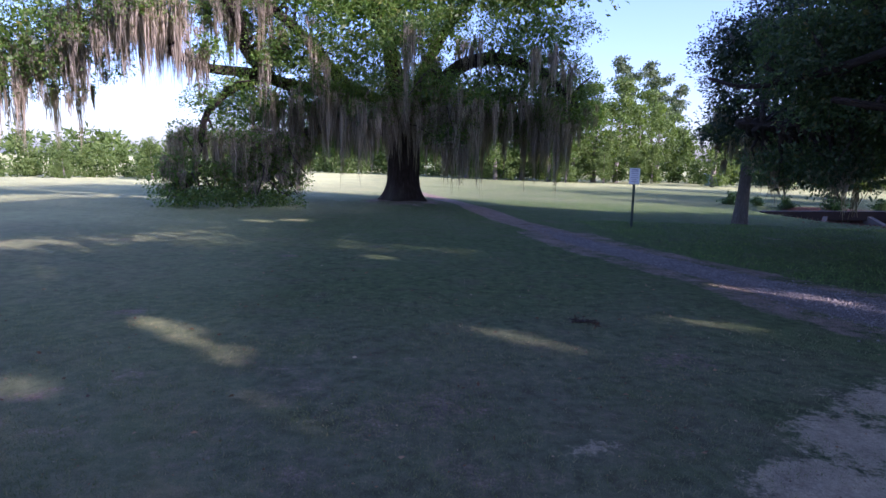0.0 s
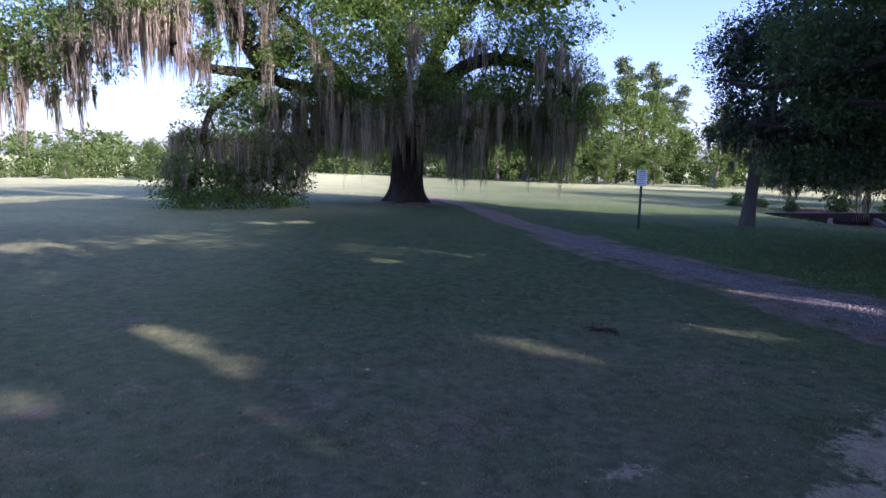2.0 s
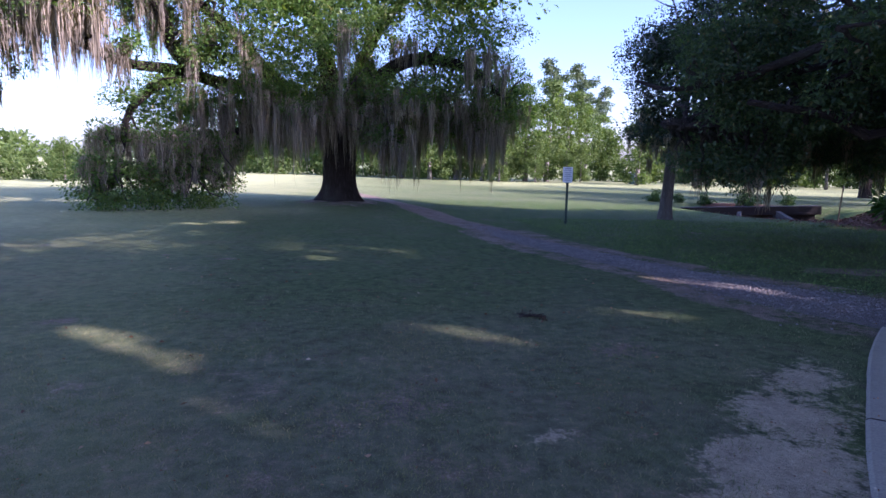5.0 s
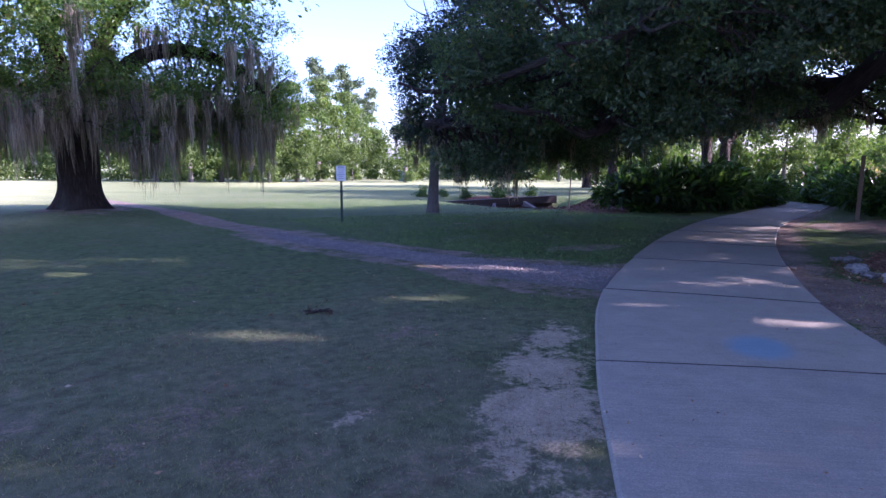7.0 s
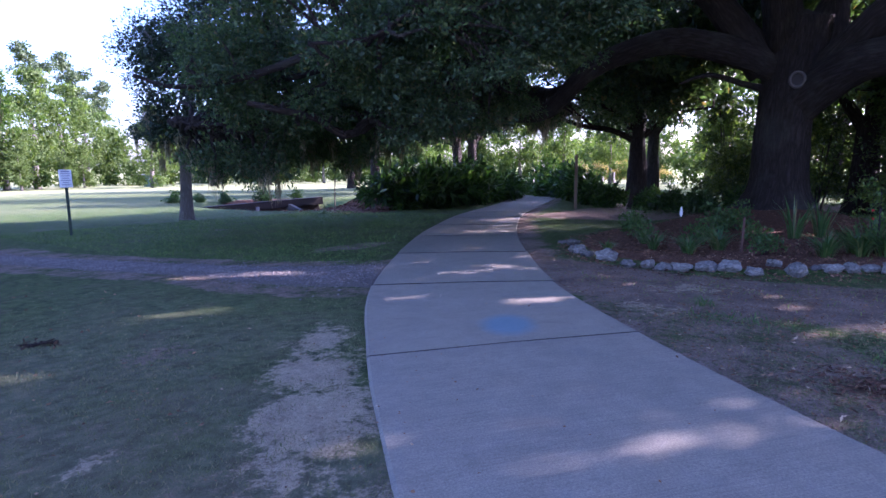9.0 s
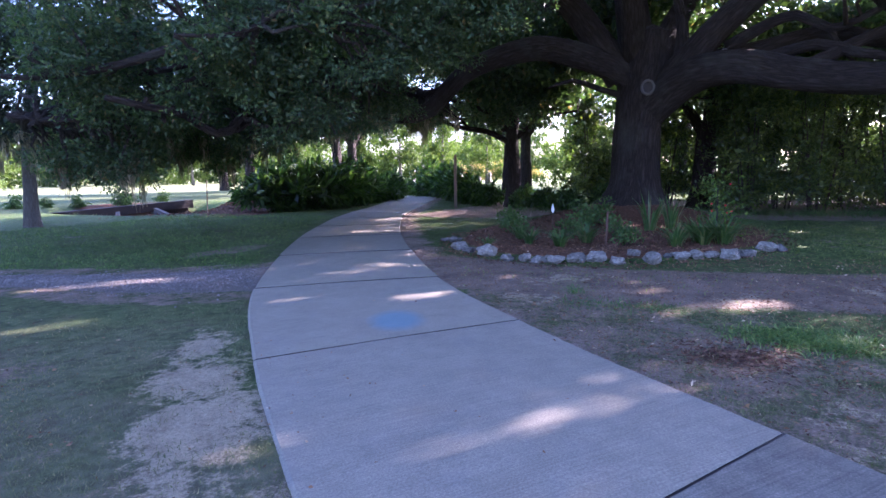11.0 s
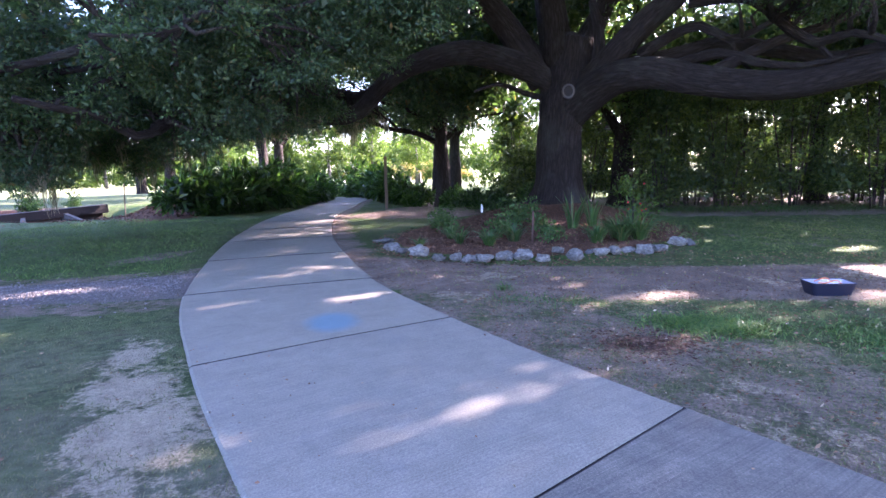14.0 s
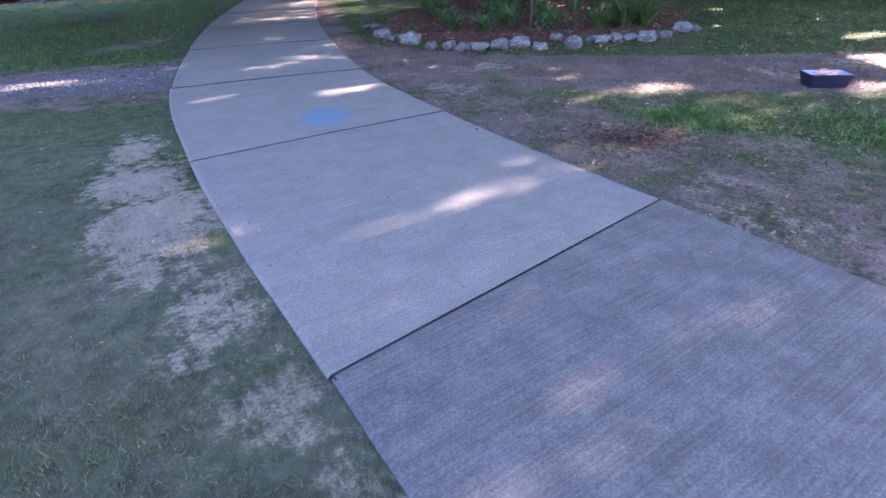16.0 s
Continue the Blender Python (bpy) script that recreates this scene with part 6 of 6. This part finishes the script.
# ---- far trees ----
def far_tree(kind, seed):
    rng = np.random.default_rng(seed)
    if kind == "pine":
        ob = thing("far_pine", Matrix(), "tall bare-stemmed pine far off", "tree", "far trees")
        v, fs = tube(np.array([(0, 0, -0.5), (0.1, 0, 6), (0.0, 0.1, 13), (0, 0, 19)]), [0.32, 0.25, 0.16, 0.05], 8)
        part("trunk", mesh_of("trunk", v, fs, OAK_BARK, True), OAK_BARK, ob)
        blobs = [(rng.normal() * 1.4, rng.normal() * 1.4, z, rng.uniform(1.0, 1.7), 0.7) for z in np.linspace(12.0, 20.0, 9)]
        v, f = crown(blobs, 26, 22, 0.5, seed, 0.5)
        tagged(part("crown", mesh_of("crown", v, f, PINE_LEAF), PINE_LEAF, ob), kind="stuff")
        return ob
    ob = thing("far_tree", Matrix(), "broad sunlit tree far off across the grass", "tree", "far trees")
    v, fs = tube(np.array([(0, 0, -0.5), (0.1, 0, 1.5), (0.0, 0.2, 4), (0, 0, 7)]), [0.34, 0.25, 0.2, 0.08], 8)
    part("trunk", mesh_of("trunk", v, fs, PALE_BARK, True), PALE_BARK, ob)
    blobs = [(0, 0, 6.8, 2.0, 1.9), (0, 0, 4.2, 2.2, 1.8)]
    for k in range(26):
        a = rng.uniform(0, 6.28)
        h = rng.uniform(0.8, 9.4)
        r = rng.uniform(0.4, 1.0) * 2.9 * math.sin(math.pi * min(0.9, (h + 2.0) / 12.0)) ** 0.7
        blobs.append((math.cos(a) * r, math.sin(a) * r, h, rng.uniform(0.7, 1.4), rng.uniform(0.6, 1.2)))
    v, f = crown(blobs, 17, 8, 0.21, seed, 0.45, width=0.34, inner=1.2, spray=0.29, comb=0.45)
    tagged(part("crown", mesh_of("crown", v, f, FAR_LEAF), FAR_LEAF, ob), kind="stuff")
    return ob


FAR = [far_tree("broad", 81), far_tree("broad", 82), far_tree("pine", 83)]
used = set()


def plant(kind, turn, dist, s, stretch=1.0):
    """A far tree at a bearing from the start, to the right of ahead."""
    x, y = dist * math.sin(radians(turn)), dist * math.cos(radians(turn))
    m = Matrix.Translation((x, y, G(x, y) - 0.1)) @ Matrix.Rotation(turn * 1.7 + dist, 4, "Z")
    ob = FAR[kind]
    if kind in used:
        ob = copy_thing(ob, m)
    else:
        used.add(kind)
        ob.matrix_world = m
    ob.scale = (s, s, s * stretch)


rng = np.random.default_rng(90)
for turn, dist, s in ((15.6, 84, 1.25), (17.6, 86, 1.35), (19.6, 90, 1.45), (21.4, 94, 1.35), (23.2, 102, 1.25), (24.8, 118, 1.2), (13.4, 82, 1.1), (18.5, 82, 0.55), (15.0, 80, 0.5), (21.5, 86, 0.45), (22.8, 92, 0.5), (10.8, 84, 1.2), (8.2, 82, 1.1), (5.4, 86, 1.2)):
    plant(int(turn * 10) % 2, turn, dist, s, 1.05)
for turn, dist, s in ((20.2, 150, 1.35), (22.6, 165, 1.4), (24.4, 190, 1.3)):
    plant(2, turn, dist, s)
for k in range(5):  # in front of the wood across the open field
    plant(k % 2, -43 + k * 6.5, rng.uniform(98, 104), rng.uniform(0.5, 0.7))
for k in range(7):  # beyond the ditch
    plant(k % 2, 28 + k * 5.0, rng.uniform(80, 95), rng.uniform(0.8, 1.1))
for k in range(9):  # behind the dense understory
    plant(k % 2, 80 + k * 4.0, rng.uniform(44, 58), rng.uniform(0.9, 1.2))
for k in range(6):  # beyond the border shrubs
    plant(k % 2, 58 + k * 4.2, rng.uniform(62, 78), rng.uniform(0.7, 0.95))


def wood_edge(label, start, end, dist, low, high, seed, mat=FAR_LEAF):
    """The edge of a wood: crowns one against the other, down to the grass."""
    rng = np.random.default_rng(seed)
    blobs = []
    for turn in np.arange(start, end, 1.25):
        a, d, h = radians(turn + rng.uniform(-0.4, 0.4)), dist + rng.uniform(-4, 6), rng.uniform(low, high)
        x, y = d * math.sin(a), d * math.cos(a)
        g = G(x, y)
        blobs += [(x, y, g + 0.7, 2.3, 0.9), (x, y, g + h * 0.30, rng.uniform(1.6, 2.4), h * 0.34), (x + rng.uniform(-1, 1), y + rng.uniform(-1, 1), g + h * 0.72, rng.uniform(1.1, 2.1), h * 0.30)]
    v, f = crown(blobs, 10, 8, 0.38, seed, 0.6, width=0.34, inner=1.2, spray=0.6, comb=0.5)
    tagged(new("wood_edge", mesh_of("wood_edge", v, f, mat)), label, "woods", kind="stuff")


wood_edge("low sunlit edge of a wood across the open field", -52, -8, 112, 4.8, 8.0, 301)
wood_edge("shaded edge of a wood beyond the mossy oak", -9, 14, 96, 7.0, 11.0, 302)
wood_edge("hazy edge of a wood beyond the ditch", 25, 76, 104, 7.0, 11.0, 303)
wood_edge("straw-coloured dry brush along the far field", 64, 76, 92, 1.6, 3.0, 304, DRY_BRUSH)


def build_marker(x, y):
    ob = thing("marker_block", Matrix.Translation((x, y, G(x, y))), "pale grey concrete block standing in the far field", "block", "blocks in the far field")
    part("plinth", box_bm(0.7, 0.7, 0.25, 0.03, (0, 0, 0.05)), PALE_CONCRETE, ob)
    part("shaft", box_bm(0.5, 0.5, 1.1, 0.04, (0, 0, 0.70), 0.9), PALE_CONCRETE, ob)


for x, y in ((65.2, 25.9), (65.9, 24.2), (66.3, 23.0)):
    build_marker(x, y)


def far_woods():
    rng = np.random.default_rng(95)
    blobs = []
    for k in range(150):
        a, d = radians(rng.uniform(-70, 150)), rng.uniform(190, 260)
        x, y = d * math.sin(a), d * math.cos(a)
        blobs.append((x, y, G(x, y) + rng.uniform(2, 9), rng.uniform(5, 9), rng.uniform(3, 5)))
    v, f = crown(blobs, 0.9, 10, 1.9, 96, 1.8)
    tagged(new("far_woods", mesh_of("far_woods", v, f, FAR_LEAF)), "hazy line of distant woods beyond the fields", "woods", kind="stuff")


far_woods()

# ---- gravel, grass and litter ----
def scatter_gravel():
    rng = np.random.default_rng(101)
    line = spline(GRAVEL_LINE, 0.1)
    n = 11000
    k = rng.integers(0, len(line), n)
    half = np.interp(line[k, 1], [4.5, 6.0, 7.5, 11.0, 20.0], [1.15, 0.95, 0.5, 0.42, 0.3])
    x, y = line[k, 0] + rng.normal(size=n) * half * 0.5, line[k, 1] + rng.normal(size=n) * half * 0.5
    keep = (to_line(x, y, PATH_LINE) > HALF + 0.03) & (rng.random(n) > smooth(9, 17, y))
    x, y = x[keep], y[keep]
    n = len(x)
    s = rng.uniform(0.008, 0.020, n)
    octa = np.array([(1, 0, 0), (-1, 0, 0), (0, 1, 0), (0, -1, 0), (0, 0, 0.7), (0, 0, -0.7)])
    tri = np.array([(0, 2, 4), (2, 1, 4), (1, 3, 4), (3, 0, 4), (2, 0, 5), (1, 2, 5), (3, 1, 5), (0, 3, 5)])
    v = octa[None] * s[:, None, None] * rng.uniform(0.6, 1.25, (n, 6, 1))
    a = rng.uniform(0, 6.28, n)
    c, q = np.cos(a)[:, None], np.sin(a)[:, None]
    v = np.stack([v[:, :, 0] * c - v[:, :, 1] * q + x[:, None], v[:, :, 0] * q + v[:, :, 1] * c + y[:, None], v[:, :, 2] + (land(x, y) + s * 0.3)[:, None]], 2)
    f = (np.arange(n) * 6)[:, None, None] + tri[None]
    tagged(new("gravel", mesh_of("gravel", v.reshape(-1, 3), f.reshape(-1, 3), PEBBLE)), "loose pale gravel on the side path", "gravel", kind="stuff")


scatter_gravel()


def scatter_lawn():
    rng = np.random.default_rng(102)
    n = 420000
    r, a = 0.7 + 8.0 * rng.random(n) ** 1.25, rng.uniform(radians(-48), radians(118), n)
    x, y = r * np.sin(a) - 0.2, r * np.cos(a) - 0.1
    path = to_line(x, y, PATH_LINE, 0.4)
    bare = np.zeros(n)
    for cx, cy, rr in ((1.95, 2.25, 0.42), (2.5, 2.9, 0.38), (3.1, 3.45, 0.34), (1.15, 1.35, 0.28), (0.9, 2.72, 0.22)):
        bare = np.maximum(bare, np.exp(-((x - cx) ** 2 + (y - cy) ** 2) / rr ** 2))
    bare = np.maximum(bare, 1 - smooth(0.7, 1.3, to_line(x, y, YARD_LINE, 0.5)))
    bare = np.maximum(bare, 1 - smooth(0.5, 1.0, to_line(x, y, GRAVEL_LINE, 0.5)))
    bare = np.maximum(bare, bed_mask(x, y))
    patch = 0.5 + 0.5 * wobble(x, y, 0.45, 1.0)
    keep = (path > HALF + 0.01) & (rng.random(n) > bare * 0.97) & (rng.random(n) < 0.12 + 0.55 * patch) & (rng.random(n) > smooth(3.5, 8.7, r))
    x, y, r = x[keep], y[keep], r[keep]
    n = len(x)
    h = rng.uniform(0.008, 0.022, n)
    w = rng.uniform(0.0012, 0.0024, n) * (1 + 0.10 * r)
    a = rng.uniform(0, 6.28, n)
    z = land(x, y) + 0.004
    lean = rng.normal(size=(n, 2)) * h[:, None] * 0.8
    p = np.stack([np.stack([x - np.cos(a) * w, y - np.sin(a) * w, z - 0.004], 1), np.stack([x + np.cos(a) * w, y + np.sin(a) * w, z - 0.004], 1), np.stack([x + lean[:, 0], y + lean[:, 1], z + h], 1)], 1)
    tagged(new("lawn_grass", mesh_of("lawn_grass", p.reshape(-1, 3), np.arange(3 * n).reshape(-1, 3), LAWN_BLADE)), "short thin lawn grass with bare places", "grass", kind="stuff")


scatter_lawn()


def scatter_bank():
    rng = np.random.default_rng(103)
    n = 60000
    x, y = rng.uniform(5.0, 17.0, n), 5.5 + 12.5 * rng.random(n)
    patch = 0.5 + 0.5 * wobble(x, y, 0.9, 1.7)
    keep = (to_line(x, y, PATH_LINE, 0.5) > HALF + 0.5 * rng.random(n)) & (to_line(x, y, GRAVEL_LINE, 0.5) > 0.9) & (rng.random(n) < 0.25 + 0.75 * patch) & (y > 0.42 * x + 2.0)
    x, y = x[keep], y[keep]
    n = len(x)
    h, w, a = rng.uniform(0.02, 0.06, n), rng.uniform(0.004, 0.008, n), rng.uniform(0, 6.28, n)
    z = land(x, y)
    lean = rng.normal(size=(n, 2)) * h[:, None] * 0.7
    p = np.stack([np.stack([x - np.cos(a) * w, y - np.sin(a) * w, z - 0.004], 1), np.stack([x + np.cos(a) * w, y + np.sin(a) * w, z - 0.004], 1), np.stack([x + lean[:, 0], y + lean[:, 1], z + h], 1)], 1)
    tagged(new("bank_grass", mesh_of("bank_grass", p.reshape(-1, 3), np.arange(3 * n).reshape(-1, 3), LONG_BLADE)), "longer green grass between the side path and the ditch", "grass", kind="stuff")


scatter_bank()


def grass_tuft(x, y, rx, ry, n, length, seed, label, mat=BLADE):
    rng = np.random.default_rng(seed)
    v, f = blades(n, length, 0.0045, 0.01, seed, 1.3, 0.7)
    v = v.reshape(n, 8, 3)
    u = rng.normal(size=(n, 2)) * [rx, ry]
    v = v + np.column_stack([u[:, 0] + x, u[:, 1] + y, land(u[:, 0] + x, u[:, 1] + y) - 0.004])[:, None]
    tagged(new("tall_grass", mesh_of("tall_grass", v.reshape(-1, 3), f, mat)), label, "grass", kind="stuff")


grass_tuft(4.75, -0.95, 0.16, 0.26, 2200, 0.12, 111, "patch of longer green grass on bare soil", LONG_BLADE)
grass_tuft(4.65, -2.45, 0.26, 0.30, 3200, 0.12, 112, "patch of longer green grass on bare soil", LONG_BLADE)
grass_tuft(6.05, 1.05, 0.05, 0.05, 60, 0.22, 113, "small tuft of tall grass on bare soil")
grass_tuft(5.5, 0.5, 0.16, 0.3, 160, 0.14, 114, "sparse weeds on bare soil")
grass_tuft(17.2, 23.2, 0.9, 0.9, 500, 0.3, 116, "rank weeds along the ditch bank")
grass_tuft(15.3, 16.6, 0.16, 0.16, 140, 0.5, 117, "clump of weeds on the bare bank")
grass_tuft(12.4, -3.6, 1.9, 1.7, 11000, 0.10, 115, "weedy yellow-green ground cover under the trees", WEED)
grass_tuft(19.0, -4.6, 0.7, 3.2, 5000, 0.34, 119, "dark rank weeds at the foot of the shrubs")
grass_tuft(20.6, 2.4, 0.8, 2.2, 2600, 0.34, 120, "dark rank weeds at the foot of the shrubs")
grass_tuft(7.0, 1.2, 0.5, 1.6, 500, 0.09, 118, "sparse weeds on bare soil", WEED)


def scatter_litter(name, label, n, region, size, seed, width=0.3, mat=LITTER):
    rng = np.random.default_rng(seed)
    x, y = region(rng, n)
    z = land(x, y) + 0.006 + np.where(to_line(x, y, PATH_LINE, 0.4) < HALF, 0.032, 0.0)
    way = np.column_stack([rng.normal(size=(len(x), 2)), rng.normal(size=len(x)) * 0.25])
    v, f = leaf_cards(np.column_stack([x, y, z + 0.004]), way, size, rng, width, 0.14)
    v[:, 2] = np.maximum(v[:, 2], np.repeat(z, 4))
    tagged(new(name, mesh_of(name, v, f, mat)), label, "litter", kind="stuff")


def in_bed(rng, n):
    x, y = rng.uniform(7.6, 16.6, n), rng.uniform(-1.8, 5.0, n)
    d = np.hypot((x - 12.4) / 4.3, (y - 1.5) / 3.0)
    k = (d < 1.12) & (to_line(x, y, PATH_LINE, 0.5) > HALF + 0.1)
    return x[k], y[k]


def in_yard(rng, n):
    x, y = rng.uniform(2.2, 9.5, n), rng.uniform(-5.0, 4.5, n)
    k = (to_line(x, y, PATH_LINE, 0.5) > HALF + 0.02) & (x - 0.9 * y > 1.8)
    return x[k], y[k]


scatter_litter("mulch_chips", "red-brown bark chips and leaves in the bed", 12000, in_bed, 0.05, 121, 0.25, MULCH)
scatter_litter("fallen_leaves", "scattered dry leaves and twigs on the soil", 9000, in_yard, 0.034, 122, 0.2)
scatter_litter("soil_crumbs", "fine crumbs of bark and soil on the bare ground", 16000, in_yard, 0.016, 128, 0.35, MULCH)
scatter_litter("bark_mulch", "small heap of bark chips beside the path", 700, lambda g, n: (g.normal(size=n) * 0.20 + 4.12, g.normal(size=n) * 0.26 - 0.45), 0.05, 123, 0.14, MULCH)
scatter_litter("bank_litter", "brown fallen leaves covering the ditch bank", 5000, lambda g, n: (20.0 + g.normal(size=n) * 1.9, 20.0 + g.normal(size=n) * 1.9), 0.10, 127, 0.25, MULCH)
scatter_litter("path_debris", "a few dry leaf bits lying on the concrete", 90, lambda g, n: (g.uniform(1.2, 7, n), g.uniform(-1.5, 5.0, n)), 0.022, 126)
scatter_litter("lawn_leaves", "a few dry leaves lying on the lawn", 260, lambda g, n: (g.uniform(-4, 3.0, n), g.uniform(2.6, 10, n)), 0.035, 124)


scatter_litter("lawn_specks", "small dark crumbs of soil and twigs on the lawn", 1500, lambda g, n: (g.uniform(-5, 3.4, n), 1.6 + 8 * g.random(n) ** 1.4), 0.016, 125, 0.3)


def fallen_stick():
    x, y = 1.66, 5.26
    ob = thing("fallen_branch", Matrix.Translation((x, y, G(x, y))), "dark fallen twig clump lying on the lawn", "branch")
    rng = np.random.default_rng(131)
    for k in range(4):
        e = rng.uniform(-0.16, 0.16, 2)
        v, fs = tube(spline([(-e[0], -e[1] * 0.3, 0.012), (0, 0, 0.02), (e[0], e[1] * 0.3, 0.03)], 0.03), [0.012, 0.005], 6, 0.1, k)
        part("twig", mesh_of("twig", v, fs, OAK_BARK, True), OAK_BARK, ob)
    v, f = crown([(0, 0, 0.03, 0.14, 0.03)], 500, 12, 0.045, 132, 0.04)
    tagged(part("leaves", mesh_of("leaves", v, f, DRY_DARK), DRY_DARK, ob), kind="stuff")


fallen_stick()
